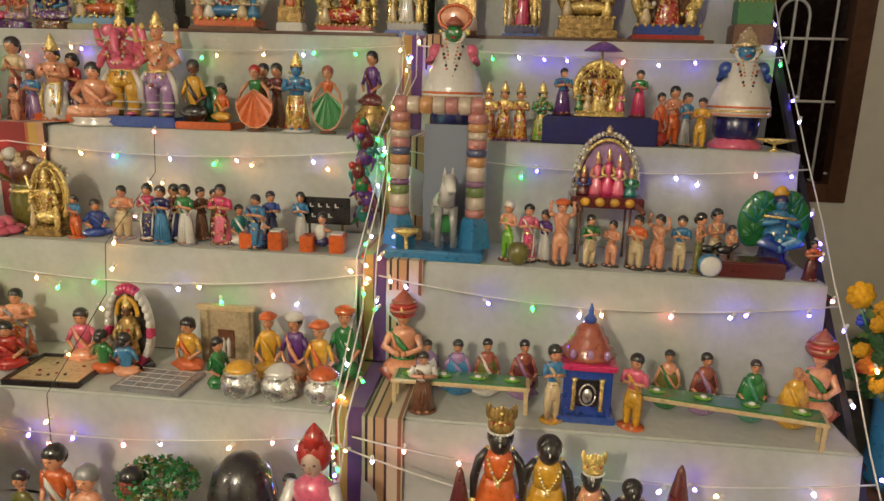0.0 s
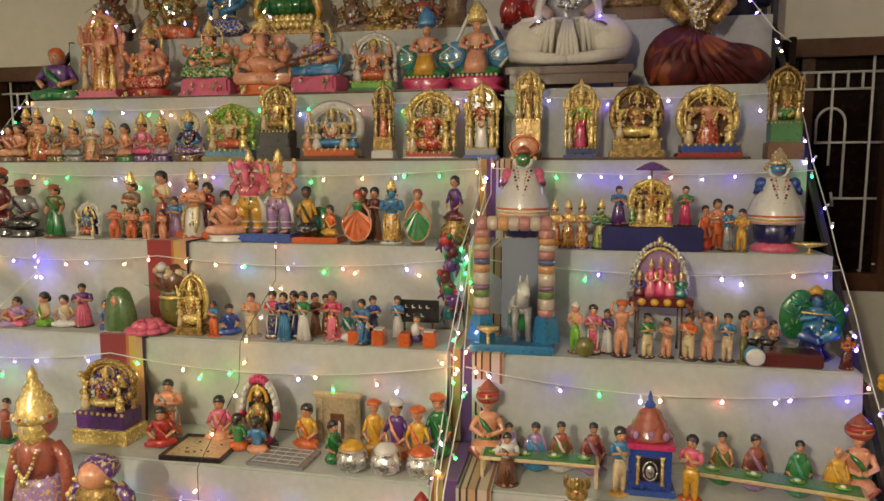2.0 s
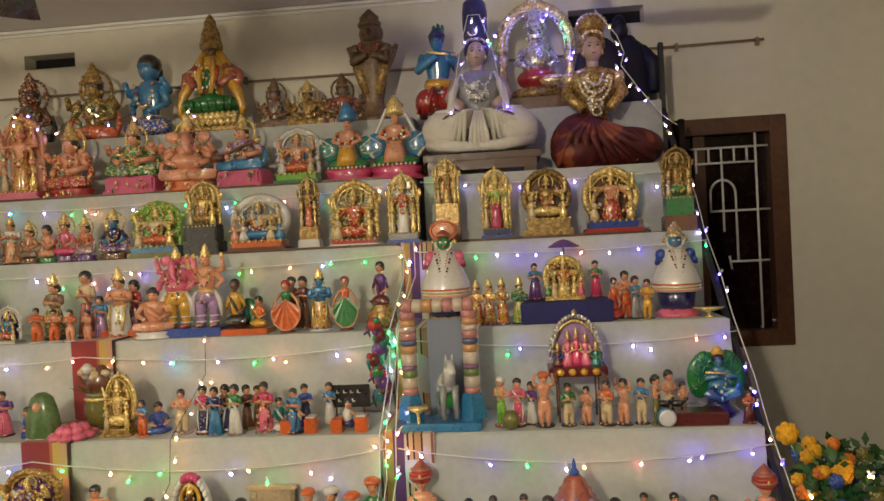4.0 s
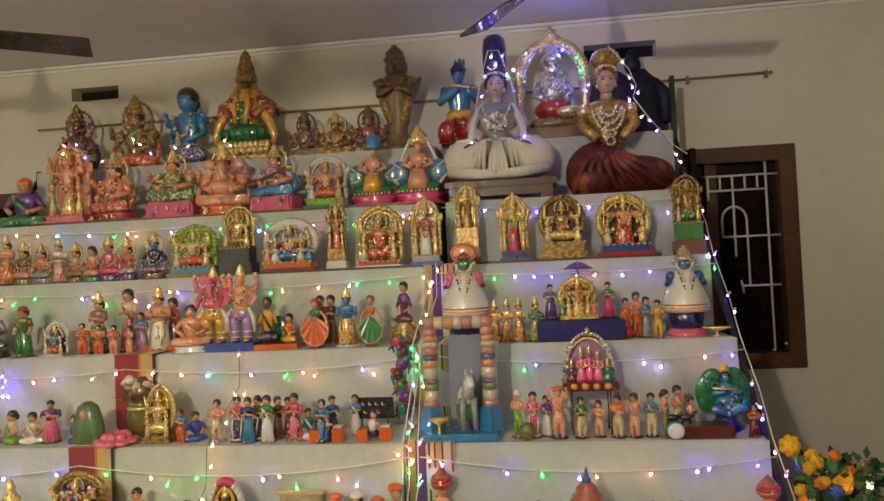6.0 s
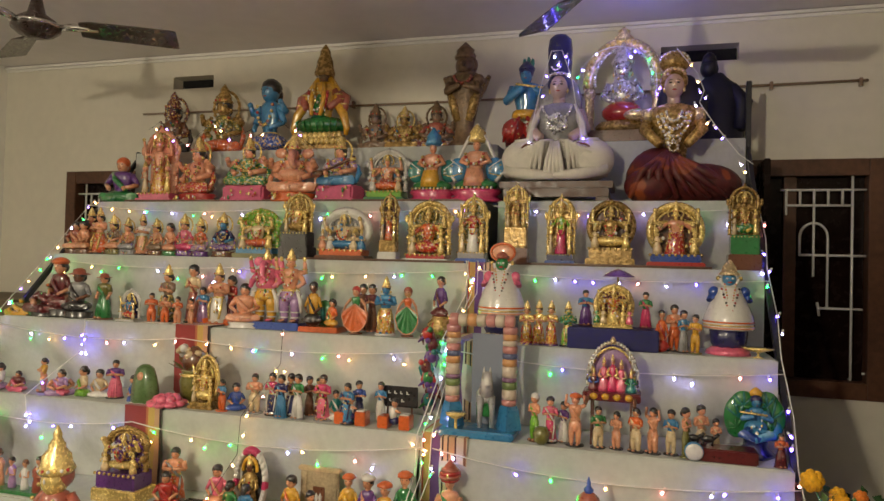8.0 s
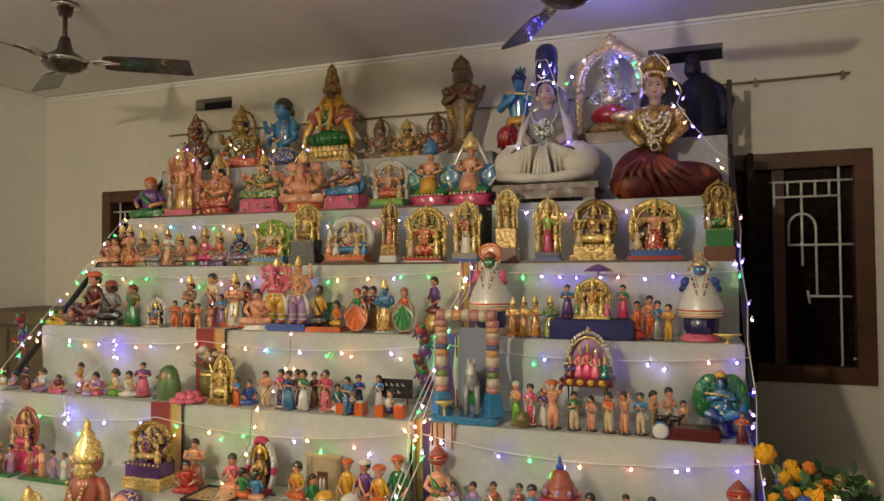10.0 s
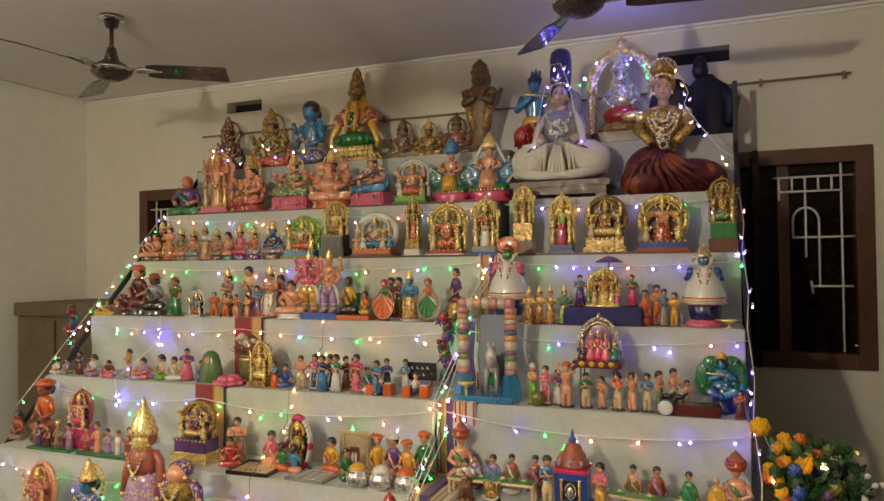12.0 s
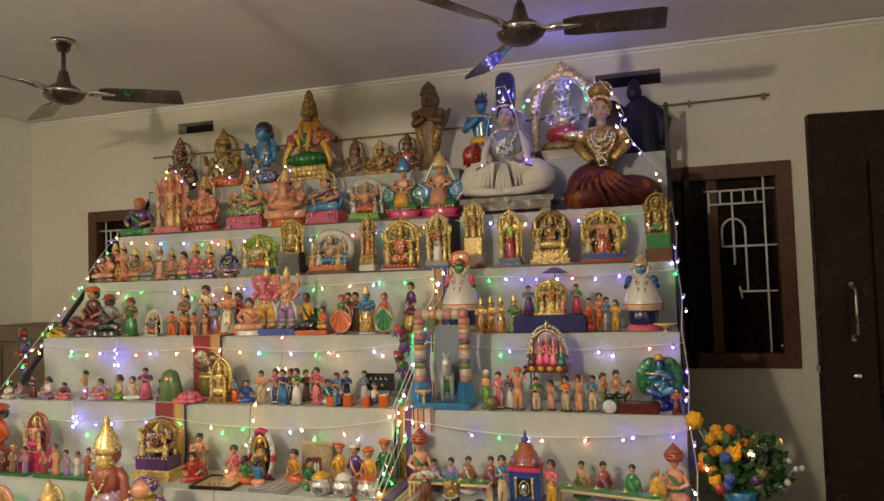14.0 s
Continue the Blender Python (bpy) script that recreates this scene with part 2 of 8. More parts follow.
    def arch(self, c, rx, rz, r, mat, a0=-20, a1=200, n=18, beads=0, bead_mat=None, bead_r=0.0):
        """A ring or arch standing upright in the x-z plane."""
        pts = [(c[0] + rx * math.cos(radians(a0 + (a1 - a0) * i / n)), c[1], c[2] + rz * math.sin(radians(a0 + (a1 - a0) * i / n))) for i in range(n + 1)]
        self.tube(pts, r, mat, 6)
        for i in range(beads):
            a = radians(a0 + (a1 - a0) * (i + 0.5) / beads)
            self.ball((c[0] + rx * math.cos(a), c[1] - r * 0.6, c[2] + rz * math.sin(a)), bead_r, bead_mat or mat, 6, 4)
        return self

    def mesh(self, name):
        me = bpy.data.meshes.new(name)
        me.from_pydata(self.v, [], self.f)
        for m in self.mats:
            me.materials.append(m)
        me.polygons.foreach_set("material_index", self.mi)
        me.polygons.foreach_set("use_smooth", self.smooth)
        me.update()
        return me


def part(name, shape, parent=None, label=""):
    """One mesh under a thing or a part."""
    ob = new(name, shape.mesh(name))
    ob.parent = parent
    return tagged(ob, label)


def thing(name, label, category, at=(0, 0, 0), turn=0, group="", kind="", shape=None):
    ob = new(name, shape.mesh(name) if shape else None)
    ob.matrix_basis = pose(*at, 0, 0, turn)
    return tagged(ob, label, category, group, kind)


def solid(name, lo, hi, mat, parent=None, bevel=0.0, label=""):
    return part(name, Shape().box(lo, hi, mat, bevel), parent, label)


# ---- the room ----
XL, XR, YB, YF, ZC, T = -4.17, 2.20, 3.28, -6.0, 2.905, 0.23


def structure(name, label, category, shape):
    return tagged(new(name, shape.mesh(name)), label, category, kind="structure")


structure("floor", "dark polished stone floor", "floor", Shape().box((XL - T, YF - T, -0.15), (XR + T, YB + T, 0), FLOOR))
structure("ceiling", "plain white painted ceiling", "ceiling", Shape().box((XL - T, YF - T, ZC), (XR + T, YB + T, ZC + 0.15), CEIL))
structure("wall_west", "plain off-white painted wall", "wall", Shape().box((XL - T, YF, 0), (XL, YB, ZC), WHITEWALL))
# south wall, out of view, its colour kept dark to weaken the fill
structure("wall_south", "plain unseen wall, darkened to cut bounced light", "wall", Shape().box((XL - T, YF - T, 0), (XR + T, YF, ZC), LOWBOUNCE))
# the east wall has the doorway; the north wall has two windows and two slots
DY0, DY1, DZ = 1.52, 2.45, 2.05
s = Shape()
s.box((XR, YF, 0), (XR + T, DY0, ZC), WALL).box((XR, DY1, 0), (XR + T, YB, ZC), WALL).box((XR, DY0, DZ), (XR + T, DY1, ZC), WALL)
structure("wall_east", "cream painted wall with a doorway", "wall", s)
WZ0, WZ1 = 0.92, 2.13
HOLES = [(-3.59, -2.69, WZ0, WZ1), (-2.73, -2.417, 2.675, 2.757), (0.40, 0.795, 2.665, 2.757), (0.62, 1.49, WZ0, WZ1)]
xs = sorted({XL - T, XR + T, *[h[0] for h in HOLES], *[h[1] for h in HOLES]})
s = Shape()
for a, b in zip(xs, xs[1:]):
    cuts, z = sorted((h[2], h[3]) for h in HOLES if h[0] <= a + 1e-6 and h[1] >= b - 1e-6), 0.0
    for z0, z1 in cuts:
        s.box((a, YB, z), (b, YB + T, z0), WALL)
        z = z1
    s.box((a, YB, z), (b, YB + T, ZC), WALL)
structure("wall_north", "cream painted wall behind the stepped display", "wall", s)
s = Shape()
s.box((XL - 1, YB + T + 0.05, -0.5), (XR + 1.5, YB + T + 0.15, 3.5), DARK)
structure("backdrop", "dark night outside the windows", "night", s)
s = Shape().box((XR + T + 0.9, 1.0, 0), (XR + T + 1.0, 3.3, ZC), WALL)
structure("wall_passage", "dim cream wall beyond the doorway", "wall", s)
s = Shape()
for z0, d in ((ZC - 0.040, 0.010), (ZC - 0.022, 0.024)):
    s.box((XL, YB - d, z0), (XR, YB, z0 + 0.0165), MOULD)
structure("trim", "thin white moulding under the ceiling", "moulding", s)
s = Shape()
for z0, d in ((ZC - 0.040, 0.010), (ZC - 0.022, 0.024)):
    s.box((XL, YF, z0), (XL + d, YB - 0.056, z0 + 0.0165), MOULD)
structure("trim", "thin white moulding under the ceiling", "moulding", s)

# ---- the stepped stand ----
EDGE = {1: (1.15, 0.31), 2: (1.45, 0.62), 3: (1.747, 0.93), 4: (2.046, 1.235), 5: (2.36, 1.55), 6: (2.65, 1.858), 7: (2.95, 2.19)}


def draped(x0, x1, y, z0, z1, seed, fold=0.034, mat=None):
    """A hanging sheet: folds run down it, deeper towards the hem."""
    nx, nz = max(4, int((x1 - x0) / 0.02)), 14
    rng = random.Random(seed)
    waves = [(rng.uniform(5, 22), rng.uniform(0, 6.3), rng.uniform(0.2, 1)) for _ in range(4)]
    tilt = [(rng.uniform(6, 24), rng.uniform(-8, 8), rng.uniform(0, 6.3)) for _ in range(4)]
    vs, fs = [], []
    for j in range(nz + 1):
        v = j / nz
        for i in range(nx + 1):
            x = x0 + (x1 - x0) * i / nx
            d = sum(w * math.sin(k * x + p) for k, p, w in waves) * 0.3 * v + sum(math.sin(k * x + q * v + p) for k, q, p in tilt) * 0.35 * math.sin(math.pi * min(1, v * 1.2) * 0.5)
            vs.append((x, y - 0.004 + fold * (0.75 * d - 0.1) * min(1, v * 3), z1 - (z1 - z0) * v))
    for j in range(nz):
        for i in range(nx):
            a = j * (nx + 1) + i
            fs.append((a, a + nx + 1, a + nx + 2, a + 1))
    return Shape().add(vs, fs, mat or CLOTH)


def stand(x0, x1, name_label, levels, seed):
    st = thing("display_stand", name_label, "display stand", (0, 0, 0))
    for k in levels:
        y, z = EDGE[k]
        y1 = EDGE[k + 1][0] + 0.02 if k + 1 in EDGE else YB - 0.01
        if k == max(levels):
            y1 = YB - 0.01
        part("tread", Shape().box((x0, y + 0.004, z - 0.035), (x1, y1, z), CLOTH, 0.006), st, "flat step covered with a white sheet")
        zb = EDGE[k - 1][1] + 0.002 if k > 1 else 0.0
        for xx in (x0 - 0.004, x1):
            part("side_cloth", Shape().box((xx, y + 0.006, zb), (xx + 0.004, YB - 0.012, z - 0.004), CLOTH), st, "white sheet closing the side")
        part("riser_cloth", draped(x0, x1, y, zb, z - 0.003, seed + k), st, "hanging white sheet with soft folds")
    return st


stand(-2.72, -0.425, "wide stepped display stand covered with white sheets", range(1, 8), 10)
stand(-0.345, 0.79, "stepped display stand covered with white sheets", range(1, 8), 50)


# silk cloths hanging between the two stands and over the wide one
def hanging(x0, x1, levels, mat, label, lift=0.012):
    """A narrow cloth that runs down the steps, tread by riser."""
    ob = thing("hanging_cloth", label, "cloth")
    for k in levels:
        y, z = EDGE[k]
        zb = EDGE[k - 1][1] + 0.004 if k > 1 else 0.002
        part("fall", draped(x0, x1, y - lift, zb, z + 0.006, 7 * k, 0.006, mat), ob)
        y1 = EDGE[k + 1][0] - lift - 0.02 if k < 7 else YB - 0.02
        part("fold", Shape().box((x0, y - lift - 0.004, z + 0.002), (x1, y1, z + 0.007), mat), ob)
    return ob


hanging(-0.424, -0.346, range(1, 6), SAREE2, "purple and gold silk hanging between the stands", -0.03)
hanging(-0.338, -0.245, range(1, 6), SAREE, "striped beige and black silk over the steps", 0.012)
hanging(-1.686, -1.508, (3, 4), SAREE3, "red and orange silk strip over the steps", 0.012)

# ---- figures: each is one plain mesh ----
def spot(x, level, inset, dz=0.0):
    y, z = EDGE[level]
    return (x, y + inset, z + dz + 0.0005)


def person_torso(s, w, z0, z1, mat, flat=0.62, cx=0.0, cy=0.0):
    h = z1 - z0
    s.lathe([(0.20 * w, 0), (0.21 * w, 0.2 * h), (0.29 * w, 0.6 * h), (0.32 * w, 0.82 * h), (0.25 * w, 0.95 * h), (0.10 * w, h)], mat, (cx, cy, z0), 10, flat)


def glints(s, n, seed, xr, zr, y, size, cols=("gold", "gold", "white", "red", "gold", "green")):
    """Small raised ornaments scattered over a front."""
    rng = random.Random(seed)
    for i in range(n):
        r = size * rng.uniform(0.6, 1.3)
        s.ball((rng.uniform(-xr, xr), y - 0.3 * r, rng.uniform(*zr)), (r, 0.7 * r, r * rng.uniform(0.8, 1.8)), cols[i % len(cols)], 6, 4)


def head(s, z, r, skin, hair, hat="", cx=0.0, cy=0.0, bun=True, gilt="gold"):
    """A painted head: face with eyes, nose and mouth, hair down to the brow, and a crown, turban or cap."""
    s.tube([(cx, cy, z - 1.5 * r), (cx, cy, z - 0.6 * r)], 0.40 * r, skin, 7)
    s.ball((cx, cy - 0.05 * r, z), (0.76 * r, 0.86 * r, r), skin, 10, 7)
    s.ball((cx, cy - 0.90 * r, z - 0.12 * r), (0.11 * r, 0.12 * r, 0.20 * r), skin, 6, 4)
    s.ball((cx, cy - 0.74 * r, z - 0.48 * r), (0.20 * r, 0.10 * r, 0.06 * r), "clay", 6, 4)
    for sx in (-1, 1):
        s.ball((cx + sx * 0.30 * r, cy - 0.80 * r, z + 0.10 * r), (0.14 * r, 0.06 * r, 0.07 * r), "black", 6, 4)
    if hair:
        s.ball((cx, cy + 0.08 * r, z + 0.36 * r), (0.92 * r, 0.92 * r, 0.84 * r), hair, 10, 6)
        if bun:
            s.ball((cx, cy + 0.75 * r, z - 0.1 * r), (0.62 * r, 0.48 * r, 0.7 * r), hair, 8, 5)
    if hat == "crown":
        for sx in (-1, 1):
            s.ball((cx + sx * 0.86 * r, cy - 0.1 * r, z - 0.35 * r), 0.24 * r, gilt, 6, 4)
        s.lathe([(0.85 * r, 0), (1.0 * r, 0.25 * r), (0.72 * r, 0.5 * r), (0.8 * r, 0.8 * r), (0.45 * r, 1.3 * r), (0.5 * r, 1.5 * r), (0.05 * r, 2.2 * r)], gilt, (cx, cy, z + 0.45 * r), 10)
        for u in (-0.6, 0, 0.6):
            s.ball((cx + u * r, cy - 0.9 * r * math.sqrt(1 - u * u * 0.8), z + 0.72 * r), 0.15 * r, "red", 6, 4)
    elif hat == "turban":
        s.lathe([(0.8 * r, 0), (1.2 * r, 0.2 * r), (1.15 * r, 0.55 * r), (0.6 * r, 0.9 * r), (0.1 * r, 1.0 * r)], "orange", (cx, cy, z + 0.3 * r), 10, 1, 5, 0.06)
    elif hat == "white":
        s.lathe([(0.85 * r, 0), (1.15 * r, 0.2 * r), (1.0 * r, 0.6 * r), (0.3 * r, 0.95 * r)], "white", (cx, cy, z + 0.35 * r), 10, 1, 6, 0.07)
    elif hat == "brim":
        s.lathe([(1.5 * r, 0), (1.55 * r, 0.08 * r), (0.9 * r, 0.22 * r), (0.85 * r, 0.7 * r), (0.3 * r, 0.95 * r)], "clay", (cx, cy, z + 0.3 * r), 12)


def wobble(x, level):
    return random.Random(int(abs(x) * 977) + 31 * level).uniform(-16, 16) * (3.4 if level == 3 else 1.6 if level == 4 else 1)


def jewels(s, w, z, h, y, n=9, cols=("gold", "red", "gold")):
    """A bead garland round the neck, hanging to the belt."""
    for i in range(n):
        a = math.pi * (1.03 + 0.94 * i / (n - 1))
        s.ball((0.20 * w * math.cos(a), y - 0.03 * w * abs(math.sin(a)), z + h * math.sin(a)), 0.034 * w, cols[i % len(cols)], 6, 4)


def standing(x, level, inset, h, w, top, skirt, label, hair="black", hat="", pose_arms="fold", plinth="black", skin="skin", turn=0, dz=0.0, group="", trim=""):
    ORNATE[0] = hat == "crown" or bool(trim)
    s = Shape()
    w = min(1.32 * w, 0.52 * h)
    p = 0.035 * h
    if plinth:
        s.lathe([(0.44 * w, 0), (0.46 * w, 0.4 * p), (0.44 * w, p)], plinth, segs=12, flat=0.8)
    hh = h - p - (0.10 * h if hat == "crown" else 0)
    man = not ORNATE[0] and skirt in ("cream", "peach", "lime", "olive", "orange", "yellow")
    if man:
        for sx in (-1, 1):
            s.tube([(sx * 0.13 * w, 0, p + 0.42 * hh), (sx * 0.16 * w, -0.02 * w, p + 0.22 * hh), (sx * 0.16 * w, 0, p + 0.05 * hh), (sx * 0.16 * w, 0, p)], [0.17 * w, 0.15 * w, 0.12 * w, 0.08 * w], skirt, 9)
        s.lathe([(0.24 * w, 0), (0.29 * w, 0.05 * hh), (0.28 * w, 0.14 * hh), (0.21 * w, 0.25 * hh)], skirt, (0, 0, p + 0.26 * hh), 14, 0.72, 6, 0.05)
    else:
        s.lathe([(0.34 * w, 0), (0.39 * w, 0.02 * hh), (0.33 * w, 0.22 * hh), (0.30 * w, 0.36 * hh), (0.22 * w, 0.49 * hh), (0.20 * w, 0.52 * hh)], skirt, (0, 0, p), 14, 0.75, 7, 0.05)
    if trim:
        s.lathe([(0.395 * w, 0), (0.40 * w, 0.03 * hh), (0.37 * w, 0.05 * hh)], trim, (0, 0, p + 0.008 * hh), 14, 0.76)
        s.tube([(-0.27 * w, -0.16 * w, p + 0.75 * hh), (0, -0.22 * w, p + 0.62 * hh), (0.2 * w, -0.18 * w, p + 0.48 * hh)], 0.05 * w, trim, 6)
    s.lathe([(0.225 * w, 0), (0.235 * w, 0.02 * hh), (0.22 * w, 0.04 * hh)], "gold" if ORNATE[0] else skirt, (0, 0, p + 0.48 * hh), 10, 0.75)
    person_torso(s, w, p + 0.49 * hh, p + 0.80 * hh, top)
    for sx in (-1, 1):
        sh = (sx * 0.30 * w, 0, p + 0.755 * hh)
        if pose_arms == "fold":
            el, ha = (sx * 0.40 * w, -0.06 * w, p + 0.60 * hh), (sx * 0.08 * w, -0.30 * w, p + 0.64 * hh)
        elif pose_arms == "up":
            el, ha = (sx * 0.46 * w, -0.04 * w, p + 0.80 * hh), (sx * 0.40 * w, -0.05 * w, p + 0.97 * hh)
        else:
            el, ha = (sx * 0.42 * w, 0.02 * w, p + 0.60 * hh), (sx * 0.38 * w, -0.10 * w, p + 0.46 * hh)
        mid = tuple((a + b) / 2 for a, b in zip(sh, el))
        s.tube([sh, mid, el], [0.10 * w, 0.10 * w, 0.08 * w], top, 7)
        s.tube([el, ha], [0.075 * w, 0.055 * w], skin, 7)
        s.ball(ha, 0.075 * w, skin, 6, 4)
    r = min(0.10 * hh, 0.30 * w)
    head(s, p + 0.895 * hh, r * 1.08, skin, hair, hat)
    if ORNATE[0]:
        jewels(s, w, p + 0.77 * hh, 0.17 * hh, -0.18 * w)
        glints(s, 12, int(900 * h + 50 * abs(x)), 0.2 * w, (p + 0.1 * hh, p + 0.48 * hh), -0.25 * w, 0.032 * w)
        for sx in (-1, 1):
            s.tube([(sx * 0.24 * w, -0.10 * w, p + 0.50 * hh), (sx * 0.26 * w, -0.22 * w, p + 0.30 * hh), (sx * 0.20 * w, -0.26 * w, p + 0.08 * hh)], [0.035 * w, 0.05 * w, 0.04 * w], trim or "gold", 6)
    else:
        s.tube([(-0.26 * w, 0.0, p + 0.77 * hh), (-0.10 * w, -0.19 * w, p + 0.68 * hh), (0.22 * w, -0.13 * w, p + 0.50 * hh)], [0.06 * w, 0.075 * w, 0.06 * w], skirt, 6)
        for u in (() if man else (-0.10, 0.0, 0.10)):
            s.tube([(0.6 * u * w, -0.15 * w, p + 0.48 * hh), (u * w, -0.235 * w, p + 0.28 * hh), (1.3 * u * w, -0.285 * w, p + 0.02 * hh)], [0.02 * w, 0.042 * w, 0.05 * w], skirt, 6)
    for sx in (-1, 1):
        s.ball((sx * 0.13 * w, -0.30 * w, p + 0.018 * hh), (0.075 * w, 0.10 * w, 0.022 * hh), skin, 7, 4)
    ORNATE[0] = False
    return thing("standing_figurine", label, "figurine", spot(x, level, inset, dz), turn + wobble(x, level), group, shape=s)


def seated(x, level, inset, h, w, top, legs, label, hair="black", hat="", skin="skin", turn=0, dz=0.0, base="", group="", arms=2, block=False, shawl="", prop="", gilt="gold"):
    ORNATE[0] = hat == "crown" or arms > 2
    s = Shape()
    p = 0.0
    w = (0.94 if level == 6 else 1.12) * w
    fancy, ORNATE[0] = ORNATE[0], False
    if base and block:
        p = 0.26 * h
        s.box((-0.50 * w, -0.26 * w, 0), (0.50 * w, 0.26 * w, p), PINKCLOTH, 0.012)
        s.box((-0.53 * w, -0.29 * w, 0), (0.53 * w, 0.29 * w, 0.25 * p), PINKCLOTH, 0.006)
    elif base:
        p = 0.14 * h
        s.lathe([(0.50 * w, 0), (0.52 * w, 0.25 * p), (0.44 * w, 0.5 * p), (0.50 * w, 0.85 * p), (0.46 * w, p)], base, (0, 0, 0), 16, 0.68, 8, 0.035)
    ORNATE[0] = fancy
    hh = h - p
    cr = 0.14 * hh if hat == "crown" else 0
    hh -= cr
    s.ball((0, -0.03 * w, p + 0.13 * hh), (0.48 * w, 0.33 * w, 0.14 * hh), legs, 12, 6)
    for sx in (-1, 1):
        s.tube([(sx * 0.12 * w, 0, p + 0.17 * hh), (sx * 0.42 * w, -0.14 * w, p + 0.12 * hh), (-sx * 0.06 * w, -0.32 * w, p + 0.08 * hh)], [0.14 * w, 0.115 * w, 0.075 * w], legs, 8)
    person_torso(s, (0.80 if ORNATE[0] else 0.92) * w, p + 0.14 * hh, p + 0.71 * hh, top, 0.62)
    for k in range(arms // 2):
        for sx in (-1, 1):
            sh = (sx * 0.25 * w, 0.01 * w, p + 0.62 * hh)
            el = (sx * (0.42 + 0.06 * k) * w, -0.02 * w, p + (0.40 + 0.14 * k) * hh)
            ha = (sx * (0.20 + 0.24 * k) * w, -0.26 * w + 0.1 * k * w, p + (0.30 + 0.36 * k) * hh)
            s.tube([sh, el], [0.085 * w, 0.07 * w], top if k == 0 else skin, 7)
            s.tube([el, ha], [0.065 * w, 0.05 * w], skin, 7)
            s.ball(ha, 0.065 * w, skin, 6, 4)
    r = min(0.165 * hh, 0.25 * w) * (0.82 if shawl else 1.0)
    head(s, p + 0.835 * hh - (0.03 * hh if shawl else 0), r, skin, hair, hat, gilt=gilt)
    if shawl:
        s.lathe([(0.52 * w, 0), (0.50 * w, 0.10 * hh), (0.40 * w, 0.30 * hh), (0.30 * w, 0.44 * hh), (0.12 * w, 0.50 * hh)], shawl, (0, 0.02 * w, p + 0.18 * hh), 14, 0.55, 6, 0.06)
        s.tube([(-0.30 * w, -0.05 * w, p + 0.62 * hh), (0, -0.24 * w, p + 0.50 * hh), (0.36 * w, -0.22 * w, p + 0.32 * hh)], [0.05 * w, 0.06 * w, 0.04 * w], top, 6)
    if prop == "lute":
        s.tube([(-0.46 * w, -0.30 * w, p + 0.26 * hh), (0.52 * w, -0.22 * w, p + 0.66 * hh)], 0.03 * w, "brown", 7)
        s.ball((-0.40 * w, -0.30 * w, p + 0.28 * hh), (0.16 * w, 0.10 * w, 0.09 * hh), "brown", 9, 6)
        s.ball((0.46 * w, -0.2 * w, p + 0.62 * hh), (0.09 * w, 0.07 * w, 0.06 * hh), "gold", 8, 5)
    elif prop == "trunk":
        s.tube([(0, -0.14 * w, p + 0.84 * hh), (0.02 * w, -0.26 * w, p + 0.70 * hh), (0.05 * w, -0.30 * w, p + 0.56 * hh), (0.14 * w, -0.28 * w, p + 0.50 * hh)], [0.10 * w, 0.085 * w, 0.06 * w, 0.04 * w], skin, 8)
        for sx in (-1, 1):
            s.ball((sx * 0.28 * w, 0.02 * w, p + 0.84 * hh), (0.14 * w, 0.04 * w, 0.11 * hh), skin, 9, 6)
        s.ball((0, -0.10 * w, p + 0.36 * hh), (0.32 * w, 0.24 * w, 0.17 * hh), skin, 12, 8)
    if hat == "crown" and h > 0.12:
        rng = random.Random(int(2000 * h) + level)
        for i in range(16):
            a, zz = radians(rng.uniform(200, 340)), rng.uniform(0.12, 0.62)
            rr = 0.40 if zz < 0.25 else 0.27
            s.ball((rr * w * math.cos(a), 0.66 * rr * w * math.sin(a) - 0.02 * w, p + zz * hh), rng.uniform(0.022, 0.042) * w, rng.choice(("gold", "white", "gold", "red", "green", "sky")), 6, 4)
    if ORNATE[0]:
        jewels(s, 1.1 * w, p + 0.66 * hh, 0.30 * hh, -0.17 * w, 11, (gilt, "red", gilt))
        if base:
            glints(s, 10, int(700 * h), 0.42 * w, (0.2 * p, 0.9 * p), -0.32 * w, 0.03 * w)
    else:
        s.tube([(-0.24 * w, -0.02 * w, p + 0.66 * hh), (-0.06 * w, -0.23 * w, p + 0.50 * hh), (0.24 * w, -0.22 * w, p + 0.26 * hh)], [0.05 * w, 0.07 * w, 0.06 * w], legs, 6)
    if hat == "crown":
        s.arch((0, 0.10 * w, p + 0.86 * hh), 1.55 * r, 1.75 * r, 0.16 * r, gilt, -40, 220, 16, 11, gilt, 0.2 * r)
        s.tube([(-0.40 * w, 0.05 * w, p + 0.5 * hh), (-0.5 * w, 0, p + 0.3 * hh), (-0.46 * w, -0.1 * w, p + 0.06 * hh)], [0.05 * w, 0.06 * w, 0.05 * w], legs, 6)
        s.tube([(0.40 * w, 0.05 * w, p + 0.5 * hh), (0.5 * w, 0, p + 0.3 * hh), (0.46 * w, -0.1 * w, p + 0.06 * hh)], [0.05 * w, 0.06 * w, 0.05 * w], legs, 6)
    if ORNATE[0]:
        s.lathe([(0.24 * w, 0), (0.25 * w, 0.03 * hh), (0.23 * w, 0.05 * hh)], gilt, (0, 0, p + 0.22 * hh), 12, 0.62)
    ORNATE[0] = False
    return thing("seated_figurine", label, "figurine", spot(x, level, inset, dz), turn + wobble(x, level), group, shape=s)


